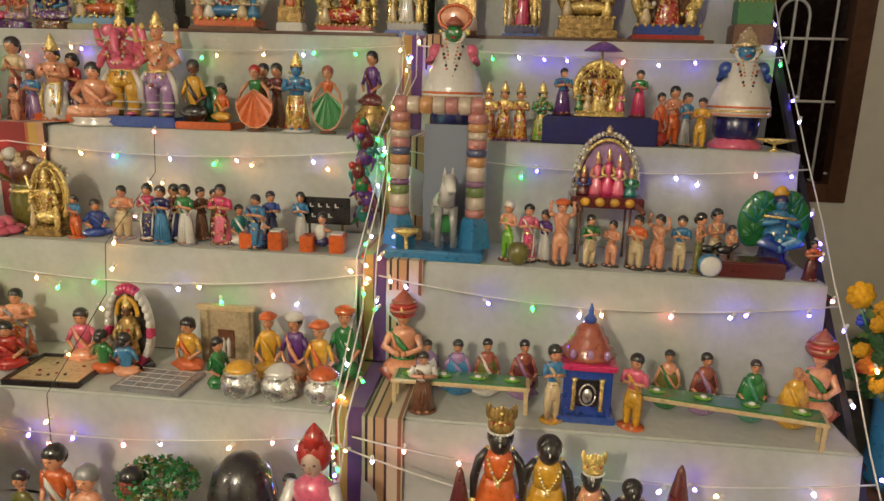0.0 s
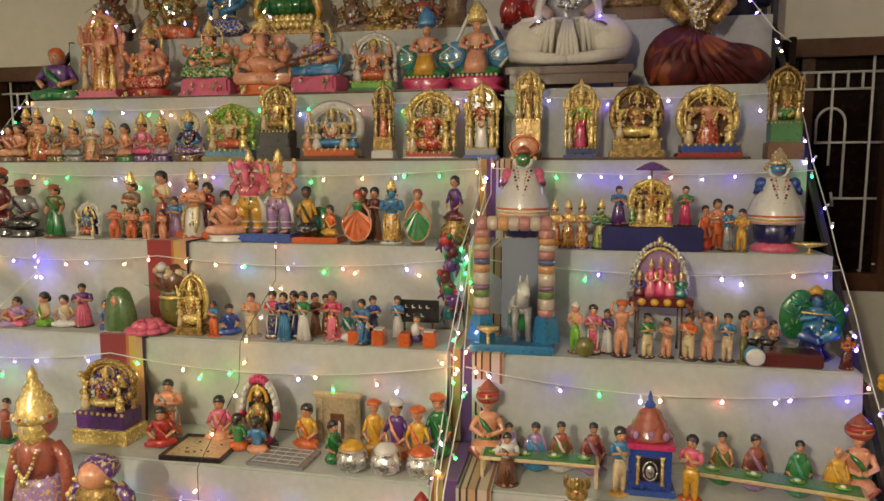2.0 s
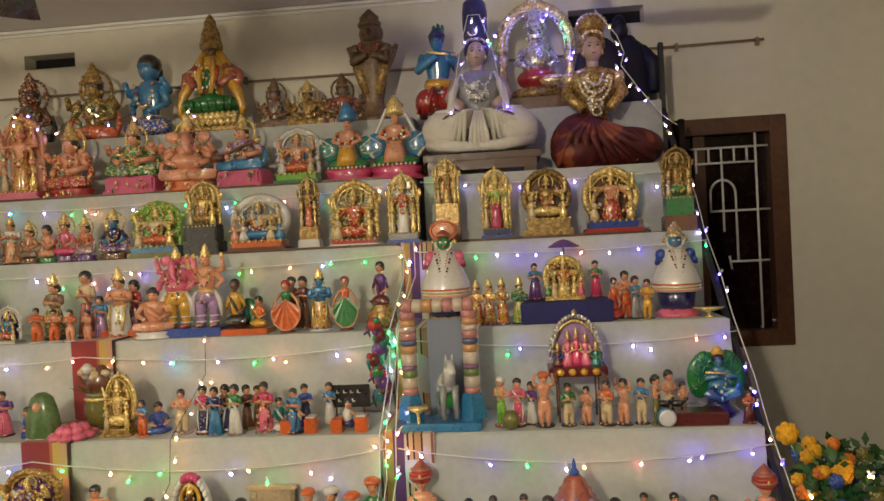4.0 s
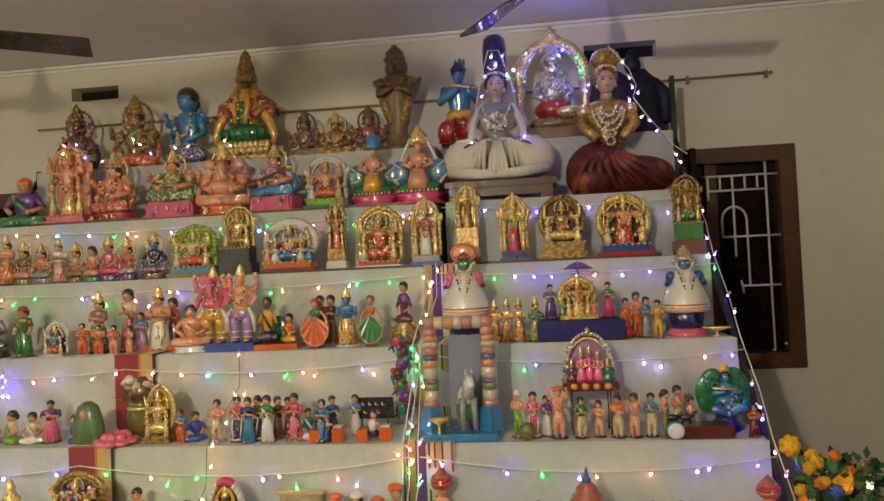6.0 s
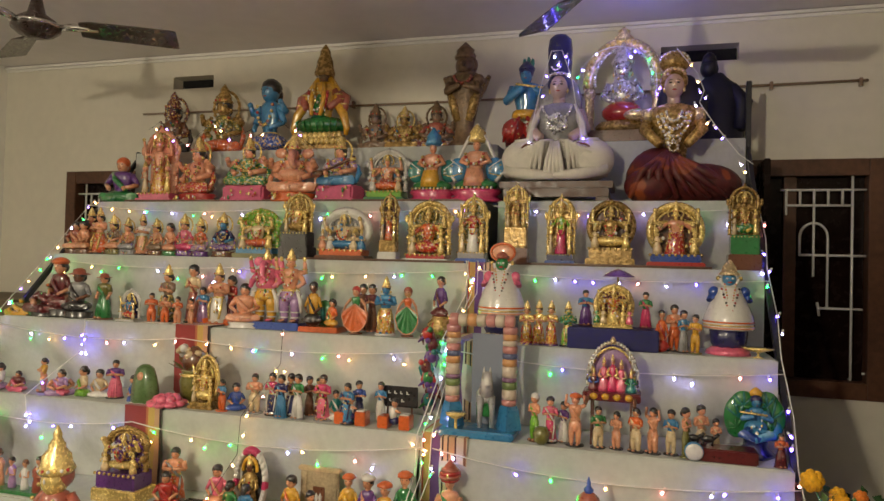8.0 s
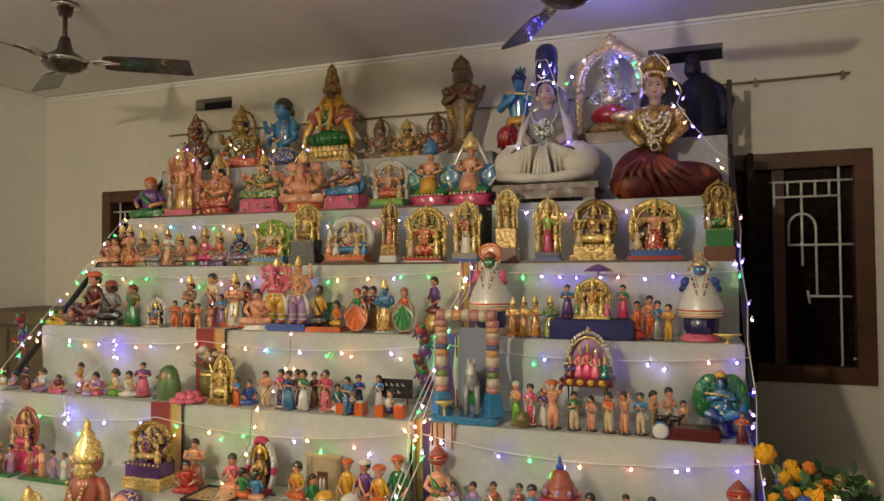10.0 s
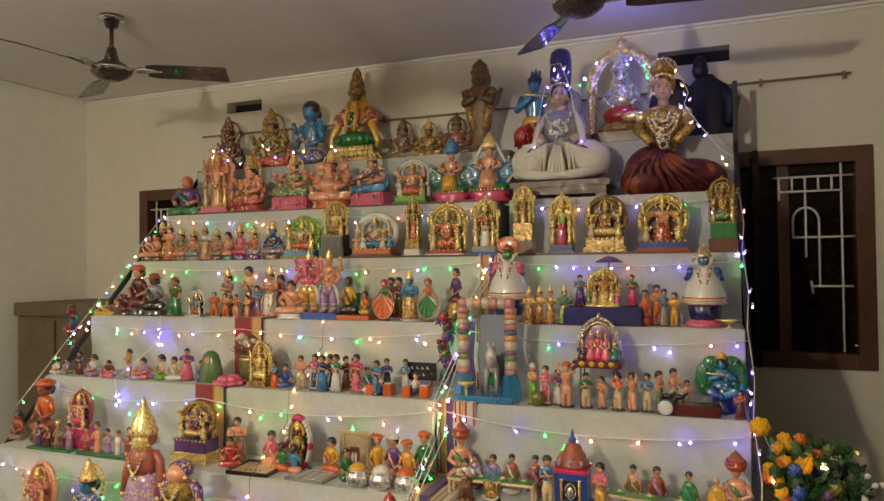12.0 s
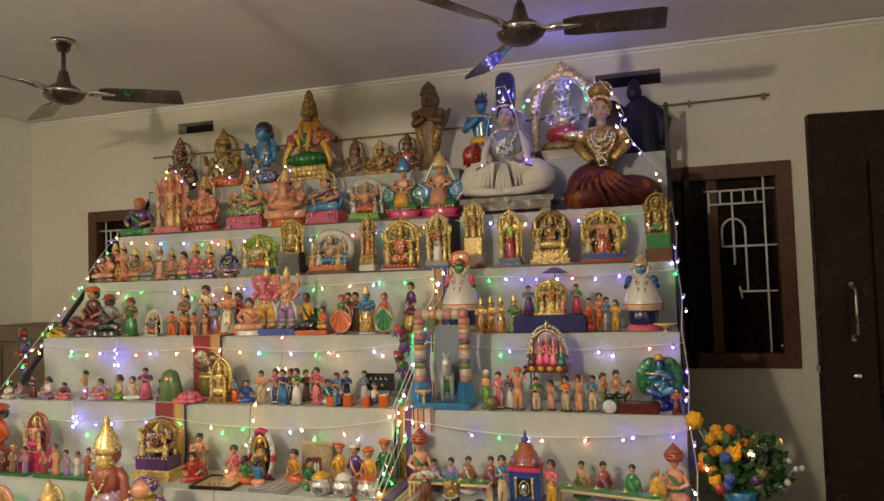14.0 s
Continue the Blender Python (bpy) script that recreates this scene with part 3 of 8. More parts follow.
def shrine(x, level, inset, h, w, body, dress, label, arch="gold", base="blue", base2="red", back="bronze", style="sit", sides=0, dz=0.0, round_arch=False, base_h=0.16, skin="gold", turn=0):
    """A crowned figure on a stepped plinth under an ornate arch."""
    ORNATE[0] = False
    s = Shape()
    bh = base_h * h
    d = min(0.30 * w, 0.06)
    s.box((-0.46 * w, -d, 0), (0.46 * w, d, 0.45 * bh), base2, 0.004)
    s.box((-0.40 * w, -0.85 * d, 0.45 * bh), (0.40 * w, 0.85 * d, bh), base, 0.004)
    ORNATE[0] = True
    ah = h - bh
    if round_arch:
        cz, rx, rz = bh + 0.44 * ah, 0.45 * w, 0.50 * ah
        s.arch((0, 0.35 * d, cz), rx * 0.92, rz * 0.92, (0.085 if arch == "white" else 0.062) * w, arch, -48, 228, 26, 24, arch, 0.034 * w)
        s.arch((0, 0.30 * d, cz), rx * 0.74, rz * 0.74, 0.022 * w, arch, -40, 220, 22)
        s.lathe([(0.07 * w, 0), (0.08 * w, 0.03 * ah), (0.03 * w, 0.06 * ah), (0.004, 0.09 * ah)], arch, (0, 0.2 * d, cz + rz * 0.90), 8)
    else:
        for sx in (-1, 1):
            s.lathe([(0.06 * w, 0), (0.045 * w, 0.05 * ah), (0.04 * w, 0.5 * ah), (0.065 * w, 0.54 * ah), (0.05 * w, 0.6 * ah)], arch, (sx * 0.40 * w, 0.2 * d, bh), 8)
            s.ball((sx * 0.40 * w, -0.1 * d, bh + 0.30 * ah), 0.06 * w, arch, 7, 5)
        cz, rx, rz = bh + 0.58 * ah, 0.40 * w, 0.34 * ah
        s.arch((0, 0.25 * d, cz), rx, rz, 0.055 * w, arch, -5, 185, 20, 17, arch, 0.038 * w)
        s.arch((0, 0.22 * d, cz), rx * 0.78, rz * 0.8, 0.022 * w, arch, 0, 180, 16)
        for sx in (-1, 1):  # banded pillars with leaf brackets
            for zz in (0.08, 0.18, 0.42):
                s.lathe([(0.055 * w, 0), (0.075 * w, 0.012 * ah), (0.055 * w, 0.03 * ah)], arch, (sx * 0.40 * w, 0.2 * d, bh + zz * ah), 8)
            s.ball((sx * 0.47 * w, 0.1 * d, bh + 0.64 * ah), (0.05 * w, 0.03 * w, 0.07 * ah), arch, 7, 5)
        s.lathe([(0.07 * w, 0), (0.09 * w, 0.03 * ah), (0.04 * w, 0.06 * ah), (0.005, 0.10 * ah)], arch, (0, 0.2 * d, cz + rz * 0.95), 8)
    # back plate
    n = 16
    pts = [(-rx * 0.8, bh)] + [(rx * 0.82 * math.cos(math.pi * (1 - i / n)), cz + rz * 0.82 * math.sin(math.pi * (1 - i / n))) for i in range(n + 1)] + [(rx * 0.8, bh)]
    vs = [(px, 0.42 * d, pz) for px, pz in pts] + [(px, 0.62 * d, pz) for px, pz in pts]
    m = len(pts)
    s.add(vs, [tuple(range(m)), tuple(reversed(range(m, 2 * m)))] + [(i, i + m, (i + 1) % m + m, (i + 1) % m) for i in range(m)], back, False)
    fh = 0.84 * ah
    fw = 0.52 * w
    sides = max(sides, 2)
    if style == "sit":
        s.ball((0, -0.15 * d, bh + 0.16 * fh), (0.62 * fw, 0.55 * d, 0.13 * fh), dress, 12, 6)
        person_torso(s, fw * 0.95, bh + 0.2 * fh, bh + 0.66 * fh, body, 0.6, 0, -0.1 * d)
    else:
        s.lathe([(0.34 * fw, 0), (0.36 * fw, 0.03 * fh), (0.26 * fw, 0.3 * fh), (0.24 * fw, 0.48 * fh)], dress, (0, -0.1 * d, bh), 10, 0.7, 5, 0.06)
        person_torso(s, fw * 0.9, bh + 0.45 * fh, bh + 0.74 * fh, body, 0.6, 0, -0.1 * d)
    zs = bh + (0.60 if style == "sit" else 0.68) * fh
    for sx in (-1, 1):
        for k in (0, 1):
            s.tube([(sx * 0.26 * fw, -0.1 * d, zs), (sx * (0.55 + 0.12 * k) * fw, -0.2 * d, zs + (-0.16 + 0.16 * k) * fh), (sx * (0.50 + 0.14 * k) * fw, -0.55 * d, zs + (-0.06 + 0.30 * k) * fh)], [0.085 * fw, 0.08 * fw, 0.06 * fw], skin if k else body, 6)
            s.ball((sx * (0.50 + 0.14 * k) * fw, -0.6 * d, zs + (-0.05 + 0.31 * k) * fh), 0.08 * fw, "gold", 6, 4)
    head(s, zs + 0.19 * fh, 0.085 * fh, skin, "", "crown", 0, -0.1 * d)
    s.arch((0, 0.1 * d, zs + 0.22 * fh), 0.16 * fh, 0.18 * fh, 0.018 * fh, "gold", -30, 210, 14, 9, "gold", 0.02 * fh)
    rel = ("white", "cream", "red", "sky") if arch == "white" else (arch, "gold", "red", arch, "white", "gold")
    glints(s, 26, int(3000 * w + 700 * h), 0.30 * w, (bh + 0.03 * ah, bh + 0.62 * ah), -0.45 * d, 0.022 * w, rel)
    glints(s, 14, int(5000 * w + 300 * h), 0.26 * w, (cz + 0.15 * rz, cz + 0.62 * rz), 0.25 * d, 0.024 * w, (arch, back, arch))
    for i in range(9):
        s.ball(((-0.4 + 0.1 * i) * w, -0.9 * d, 0.95 * bh), 0.028 * w, "gold", 6, 4)
    s.arch((0, -0.42 * d, zs - 0.02 * fh), 0.2 * fw, 0.3 * fh, 0.04 * fw, "gold", 185, 355, 10, 9, "red", 0.05 * fw)
    for k in range(sides):
        sx = -1 if k % 2 else 1
        px = sx * 0.56 * fw if sides <= 2 else sx * (0.42 + 0.28 * (k // 2)) * fw
        c1 = (("cream", "white", "sky", "peach") if arch == "white" else ("gold", "cream", "pink", "green"))[k % 4]
        s.lathe([(0.15 * fw, 0), (0.14 * fw, 0.12 * fh), (0.07 * fw, 0.24 * fh), (0.10 * fw, 0.34 * fh), (0.03 * fw, 0.38 * fh)], c1, (px, -0.5 * d, bh), 9, 0.8, 5, 0.1)
        for q in (-1, 1):
            s.tube([(px + q * 0.09 * fw, -0.5 * d, bh + 0.34 * fh), (px + q * 0.15 * fw, -0.6 * d, bh + 0.26 * fh), (px + q * 0.03 * fw, -0.8 * d, bh + 0.27 * fh)], [0.035 * fw, 0.03 * fw, 0.025 * fw], skin, 6)
        s.ball((px, -0.5 * d, bh + 0.43 * fh), 0.055 * fh, skin, 7, 5)
        s.lathe([(0.05 * fh, 0), (0.04 * fh, 0.04 * fh), (0.005, 0.11 * fh)], "gold", (px, -0.5 * d, bh + 0.46 * fh), 7)
    ORNATE[0] = False
    return thing("shrine_figurine", label, "figurine", spot(x, level, inset, dz), turn, shape=s)


def fan_dancer(x, level, inset, h, w, dress, label):
    """A dancer whose pleated skirt opens like a heart-shaped fan with a pale rim."""
    s = Shape()
    s.lathe([(0.25 * w, 0), (0.26 * w, 0.03 * h), (0.08 * w, 0.05 * h)], "brown", segs=12)
    n = 12
    vs, fs, rim = [], [], []
    for k in range(2):
        for i in range(n + 1):
            a = radians(168 + 204 * i / n)
            y = (-0.10 if k else 0.02) * w - 0.05 * w * (i % 2)
            vs.append((0.48 * w * math.cos(a), y, 0.38 * h + 0.33 * h * math.sin(a)))
            if k:
                rim.append((0.48 * w * math.cos(a), y, 0.38 * h + 0.33 * h * math.sin(a)))
        vs.append((0, (-0.12 if k else 0.02) * w, 0.60 * h))
    for i in range(n):
        fs += [(i, i + 1, n + 1), (n + 3 + i, n + 2 + i, 2 * n + 3), (i, n + 2 + i, n + 3 + i, i + 1)]
    s.add(vs, fs, dress, False)
    s.tube([(0, -0.1 * w, 0.62 * h)] + rim + [(0, -0.1 * w, 0.62 * h)], 0.026 * w, "peach", 6)
    person_torso(s, 0.58 * w, 0.54 * h, 0.77 * h, "green" if dress != "green" else "orange", 0.6)
    for sx in (-1, 1):
        s.tube([(sx * 0.17 * w, 0, 0.73 * h), (sx * 0.36 * w, -0.04 * w, 0.60 * h), (sx * 0.45 * w, -0.12 * w, 0.44 * h)], [0.055 * w, 0.05 * w, 0.035 * w], "skin", 6)
    head(s, 0.87 * h, 0.10 * h, "skin", "red" if dress != "green" else "clay")
    return thing("dancer_figurine", label, "figurine", spot(x, level, inset), shape=s)


def bell_doll(x, level, inset, h, w, face, label):
    """A dancing doll: a white bell gown with banded hem from the shoulders, dark petticoat, bead garlands, head-dress."""
    s = Shape()
    s.lathe([(0.46 * w, 0), (0.44 * w, 0.04 * h), (0.20 * w, 0.12 * h), (0.12 * w, 0.14 * h)], "pink" if face != "skin" else "cream", segs=16)
    s.lathe([(0.30 * w, 0), (0.36 * w, 0.06 * h), (0.38 * w, 0.215 * h), (0.30 * w, 0.24 * h)], "navy", (0, 0, 0.06 * h), 18, 1, 9, 0.04)
    prof = [(0.50, 0.265), (0.52, 0.275), (0.515, 0.345), (0.49, 0.40), (0.43, 0.48), (0.35, 0.57), (0.29, 0.64), (0.24, 0.70), (0.10, 0.725)]
    s.lathe([(r * w, z * h) for r, z in prof], "white", segs=22, lobes=11, lobe=0.012)
    for z, r, c in ((0.275, 0.525, "peach"), (0.303, 0.522, "gold"), (0.335, 0.520, "orange")):
        s.lathe([(r * w, 0), ((r + 0.006) * w, 0.008 * h), (r * w, 0.018 * h)], c, (0, 0, z * h), 22)
    sleeve = "pink" if face == "skin" else "blue"
    for sx in (-1, 1):
        s.ball((sx * 0.30 * w, -0.04 * w, 0.65 * h), (0.12 * w, 0.13 * w, 0.065 * h), sleeve, 10, 7)
        s.tube([(sx * 0.33 * w, -0.06 * w, 0.63 * h), (sx * 0.40 * w, -0.12 * w, 0.57 * h), (sx * 0.34 * w, -0.24 * w, 0.60 * h)], [0.07 * w, 0.06 * w, 0.045 * w], sleeve, 7)
    for k in range(21):  # two garlands falling in a V
        u = -1 + 2 * k / 20
        z = 0.42 + 0.27 * abs(u) ** 1.1
        s.ball((0.17 * w * u, -(0.44 - 0.62 * (z - 0.42)) * w, z * h), 0.026 * w, ("red", "white", "black")[k % 3], 6, 4)
        s.ball((0.11 * w * u, -(0.38 - 0.5 * (z - 0.42)) * w, (0.05 + z) * h), 0.020 * w, ("orange", "gold")[k % 2], 6, 4)
    skin = "green" if face == "skin" else "sky"
    s.ball((0, -0.04 * w, 0.785 * h), (0.15 * w, 0.16 * w, 0.075 * h), skin, 12, 8)
    s.arch((0, -0.09 * w, 0.785 * h), 0.17 * w, 0.072 * h, 0.035 * w, "white", 170, 370, 14)
    for sx in (-1, 1):
        s.ball((sx * 0.055 * w, -0.19 * w, 0.80 * h), (0.028 * w, 0.012 * w, 0.010 * h), "white", 6, 4)
        s.ball((sx * 0.22 * w, -0.04 * w, 0.80 * h), 0.05 * w, "gold", 7, 5)
    s.ball((0, -0.19 * w, 0.758 * h), (0.05 * w, 0.016 * w, 0.010 * h), "red", 6, 4)
    if face == "skin":
        s.ball((0, 0.04 * w, 0.91 * h), (0.27 * w, 0.07 * w, 0.095 * h), "peach", 18, 10)
        s.arch((0, 0.0, 0.91 * h), 0.27 * w, 0.092 * h, 0.028 * w, "orange", 0, 360, 22)
        s.lathe([(0.13 * w, 0), (0.15 * w, 0.02 * h), (0.10 * w, 0.05 * h), (0.02 * w, 0.075 * h)], "clay", (0, -0.05 * w, 0.845 * h), 12)
    else:
        s.lathe([(0.20 * w, 0), (0.24 * w, 0.015 * h), (0.16 * w, 0.04 * h), (0.13 * w, 0.10 * h), (0.02 * w, 0.17 * h)], "palegold", (0, -0.02 * w, 0.83 * h), 12)
    return thing("bell_skirt_doll", label, "doll", spot(x, level, inset), shape=s)


def totem(x, y, z0, h, w, label):
    """A hanging column of stacked little painted birds."""
    ob = thing("hanging_totem", label, "wall hanging")
    cols = ["teal", "purple", "green", "maroon", "purple", "maroon", "red"]
    n = len(cols)
    for i, c in enumerate(cols):
        s = Shape()
        z, bx = z0 + (i + 0.5) * h / n, x + 0.2 * w * math.sin(i * 1.7)
        s.ball((bx, y, z), (0.30 * w, 0.30 * w, 0.66 * h / n), c, 12, 8)
        s.tube([(bx, y, z), (bx + (0.5 if i % 2 else -0.5) * w, y - 0.1 * w, z - 0.035)], [0.16 * w, 0.04 * w], cols[(i + 2) % n], 7)
        s.ball((bx - (0.2 if i % 2 else -0.2) * w, y - 0.28 * w, z + 0.018), 0.16 * w, cols[(i + 3) % n], 8, 5)
        s.ball((bx, y - 0.30 * w, z + 0.01), 0.05 * w, "gold", 6, 4)
        for q in (-1, 1):
            s.tube([(bx + q * 0.22 * w, y, z + 0.02), (bx + q * 0.34 * w, y, z - 0.01), (bx + q * 0.22 * w, y, z - 0.045)], [0.06 * w, 0.10 * w, 0.03 * w], cols[(i + 4) % n], 6)
        part("bird", s, ob)
    part("cord", Shape().tube([(x, y, z0 + 0.01), (x, y + 0.004, z0 + h - 0.01), (x, y + 0.03, z0 + h + 0.02)], 0.003, "red", 5), ob)
    return ob


def crowd_doll(x, level, inset, h, w, label, cols):
    """A small group carved as one piece."""
    s = Shape()
    s.box((-0.5 * w, -0.035, 0), (0.5 * w, 0.035, 0.08 * h), cols[0], 0.004)
    n = max(2, int(w / (0.36 * h)))
    rng = random.Random(int(1000 * abs(x)) + level)
    for i in range(n):
        px, c = -0.5 * w + (i + 0.5) * w / n, cols[1 + i % (len(cols) - 1)]
        hh = h * rng.uniform(0.78, 1.0)
        s.lathe([(0.13 * hh, 0.06 * h), (0.12 * hh, 0.25 * hh), (0.09 * hh, 0.42 * hh), (0.13 * hh, 0.62 * hh), (0.05 * hh, 0.72 * hh)], c, (px, rng.uniform(-0.01, 0.01), 0), 9, 0.75)
        head(s, 0.84 * hh, 0.095 * hh, "skin", rng.choice(["black", "black", "brown", "gold"]), cx=px)
        for sx in (-1, 1):
            s.tube([(px + sx * 0.11 * hh, 0, 0.62 * hh), (px + sx * 0.15 * hh, -0.03 * hh, 0.46 * hh), (px + sx * 0.05 * hh, -0.11 * hh, 0.48 * hh)], [0.035 * hh, 0.032 * hh, 0.025 * hh], "skin", 6)
    ORNATE[0] = False
    return thing("group_figurine", label, "figurine", spot(x, level, inset), shape=s)


def goddess(x, level, inset, h, w, robe, robe2, label, crown="", hair="black", face="black"):
    """A tall doll in a long robe: dark arms and hair beside it, a necklace and a crown."""
    ORNATE[0] = hair != "black"
    w, full = max(w, 0.235 * h), h
    h = min(h, 3.35 * w)
    low = full - h
    s = Shape()
    s.lathe([(0.44 * w, -low), (0.47 * w, 0.02 * h - low), (0.45 * w, 0.22 * h), (0.40 * w, 0.40 * h), (0.30 * w, 0.53 * h), (0.24 * w, 0.58 * h)], robe2, segs=22, flat=0.75, lobes=11, lobe=0.06)
    s.lathe([(0.25 * w, 0), (0.26 * w, 0.05 * h), (0.25 * w, 0.10 * h), (0.20 * w, 0.135 * h), (0.10 * w, 0.15 * h)], robe, (0, 0, 0.57 * h), 16, 0.8)
    for sx in (-1, 1):
        s.tube([(sx * 0.22 * w, 0.05 * w, 0.70 * h), (sx * 0.34 * w, 0.04 * w, 0.65 * h), (sx * 0.42 * w, 0.0, 0.55 * h), (sx * 0.42 * w, -0.08 * w, 0.45 * h)], [0.07 * w, 0.085 * w, 0.08 * w, 0.055 * w], hair, 9)
        s.ball((sx * 0.42 * w, -0.1 * w, 0.435 * h), (0.06 * w, 0.05 * w, 0.02 * h), "gold", 7, 5)
        s.ball((sx * 0.21 * w, -0.1 * w, 0.745 * h), 0.035 * w, "gold", 6, 4)
    s.ball((0, -0.02 * w, 0.765 * h), (0.19 * w, 0.20 * w, 0.075 * h), face, 14, 9)
    s.ball((0, 0.05 * w, 0.785 * h), (0.235 * w, 0.20 * w, 0.07 * h), hair, 14, 9)
    s.ball((0, -0.215 * w, 0.775 * h), (0.02 * w, 0.012 * w, 0.014 * h), "white", 6, 4)
    # garland and pendant
    rng = random.Random(int(1000 * h))
    for i in range(15):
        u = -1 + 2 * i / 14
        s.ball((0.19 * w * u, -0.235 * w - 0.02 * w * (1 - abs(u)), (0.695 - 0.115 * (1 - abs(u) ** 1.6)) * h), rng.uniform(0.022, 0.036) * w, ("gold", "gold", "gold", "white")[i % 4], 6, 4)
    s.ball((0, -0.27 * w, 0.565 * h), (0.045 * w, 0.03 * w, 0.022 * h), "gold", 7, 5)
    for i in range(8):
        s.ball((rng.uniform(-0.22, 0.22) * w, -0.31 * w, rng.uniform(0.30, 0.50) * h), 0.018 * w, "gold", 5, 4)
    if crown == "tall":
        s.lathe([(0.24 * w, 0), (0.27 * w, 0.02 * h), (0.22 * w, 0.05 * h), (0.20 * w, 0.09 * h), (0.12 * w, 0.12 * h), (0.12 * w, 0.14 * h), (0.06 * w, 0.17 * h), (0.065 * w, 0.19 * h), (0.01 * w, 0.23 * h)], "gold", (0, 0, 0.80 * h), 14)
        for i in range(9):
            a = math.pi * (1.05 + 0.9 * i / 8)
            s.ball((0.25 * w * math.cos(a), 0.25 * w * math.sin(a), 0.825 * h), 0.03 * w, ("red", "white")[i % 2], 6, 4)
    elif crown:
        s.lathe([(0.20 * w, 0), (0.23 * w, 0.02 * h), (0.22 * w, 0.05 * h), (0.17 * w, 0.08 * h), (0.08 * w, 0.10 * h), (0.01 * w, 0.11 * h)], crown, (0, 0, 0.825 * h), 14, 0.8)
        for i in range(7):  # upright leaves round the crown
            u = (i - 3) / 3
            s.ball((0.215 * w * u, -0.17 * w * math.sqrt(1.05 - u * u), (0.915 + 0.028 * (1 - abs(u)) + 0.02 * (abs(u) > 0.9)) * h), (0.055 * w, 0.03 * w, 0.045 * h), crown, 8, 6)
            s.ball((0.20 * w * u, -0.20 * w * math.sqrt(1.05 - u * u), 0.885 * h), 0.026 * w, ("gold", "red")[i % 2], 6, 4)
        s.ball((0, -0.19 * w, 0.945 * h), 0.035 * w, "gold", 7, 5)
        s.arch((0, -0.21 * w, 0.87 * h), 0.22 * w, 0.04 * h, 0.02 * w, "white", 185, 355, 12, 11, "white", 0.028 * w)
        s.tube([(0, -0.225 * w, 0.835 * h), (0, -0.23 * w, 0.80 * h)], [0.02 * w, 0.03 * w], "white", 6)
    ORNATE[0] = False
    return thing("goddess_doll", label, "doll", spot(x, level, inset, low), shape=s)


def wing_figure(x, level, inset, h, w, crown, wing, dress, base, label, tent=False):
    """A crowned figure on a lotus between two bright curved wings."""
    s = Shape()
    s.lathe([(0.48 * w, 0), (0.50 * w, 0.03 * h), (0.40 * w, 0.07 * h), (0.48 * w, 0.12 * h), (0.44 * w, 0.16 * h)], base, segs=18, flat=0.62, lobes=9, lobe=0.05)
    s.ball((0, 0, 0.21 * h), (0.44 * w, 0.26 * w, 0.09 * h), "green", 14, 7)
    s.lathe([(0.20 * w, 0), (0.19 * w, 0.10 * h), (0.14 * w, 0.22 * h)], dress, (0, -0.17 * w, 0.19 * h), 14, 0.7, 7, 0.08)
    person_torso(s, 0.62 * w, 0.38 * h, 0.64 * h, "peach", 0.6, 0, -0.04 * w)
    for sx in (-1, 1):
        s.ball((sx * 0.37 * w, -0.02 * w, 0.41 * h), (0.19 * w, 0.06 * w, 0.15 * h), wing, 14, 8)
        for k in range(4):
            s.tube([(sx * 0.26 * w, -0.07 * w, (0.42 - 0.02 * k) * h), (sx * 0.50 * w, -0.05 * w, (0.53 - 0.07 * k) * h)], [0.012 * w, 0.018 * w], ("white", "gold")[k % 2], 6)
        s.tube([(sx * 0.16 * w, -0.04 * w, 0.60 * h), (sx * 0.28 * w, -0.10 * w, 0.50 * h), (sx * 0.12 * w, -0.22 * w, 0.46 * h)], [0.06 * w, 0.05 * w, 0.035 * w], "peach", 7)
        if tent:
            s.tube([(0, 0, 0.98 * h), (sx * 0.20 * w, 0, 0.76 * h), (sx * 0.38 * w, 0, 0.52 * h), (sx * 0.52 * w, -0.02 * w, 0.36 * h), (sx * 0.40 * w, -0.06 * w, 0.26 * h)], 0.035 * w, "white", 7)
    head(s, 0.71 * h, 0.065 * h, "peach", "")
    s.lathe([(0.15 * w, 0), (0.19 * w, 0.03 * h), (0.15 * w, 0.08 * h), (0.16 * w, 0.12 * h), (0.09 * w, 0.18 * h), (0.02 * w, 0.24 * h)], crown, (0, 0, 0.75 * h), 12, 1, 6, 0.08)
    jewels(s, 0.9 * w, 0.60 * h, 0.14 * h, -0.20 * w, 11, ("gold", "red", "white"))
    for i in range(10):
        s.ball(((-0.36 + 0.08 * i) * w, -0.27 * w, 0.165 * h), 0.03 * w, ("gold", "white")[i % 2], 6, 4)
    ORNATE[0] = False
    return thing("winged_figurine", label, "figurine", spot(x, level, inset), shape=s)


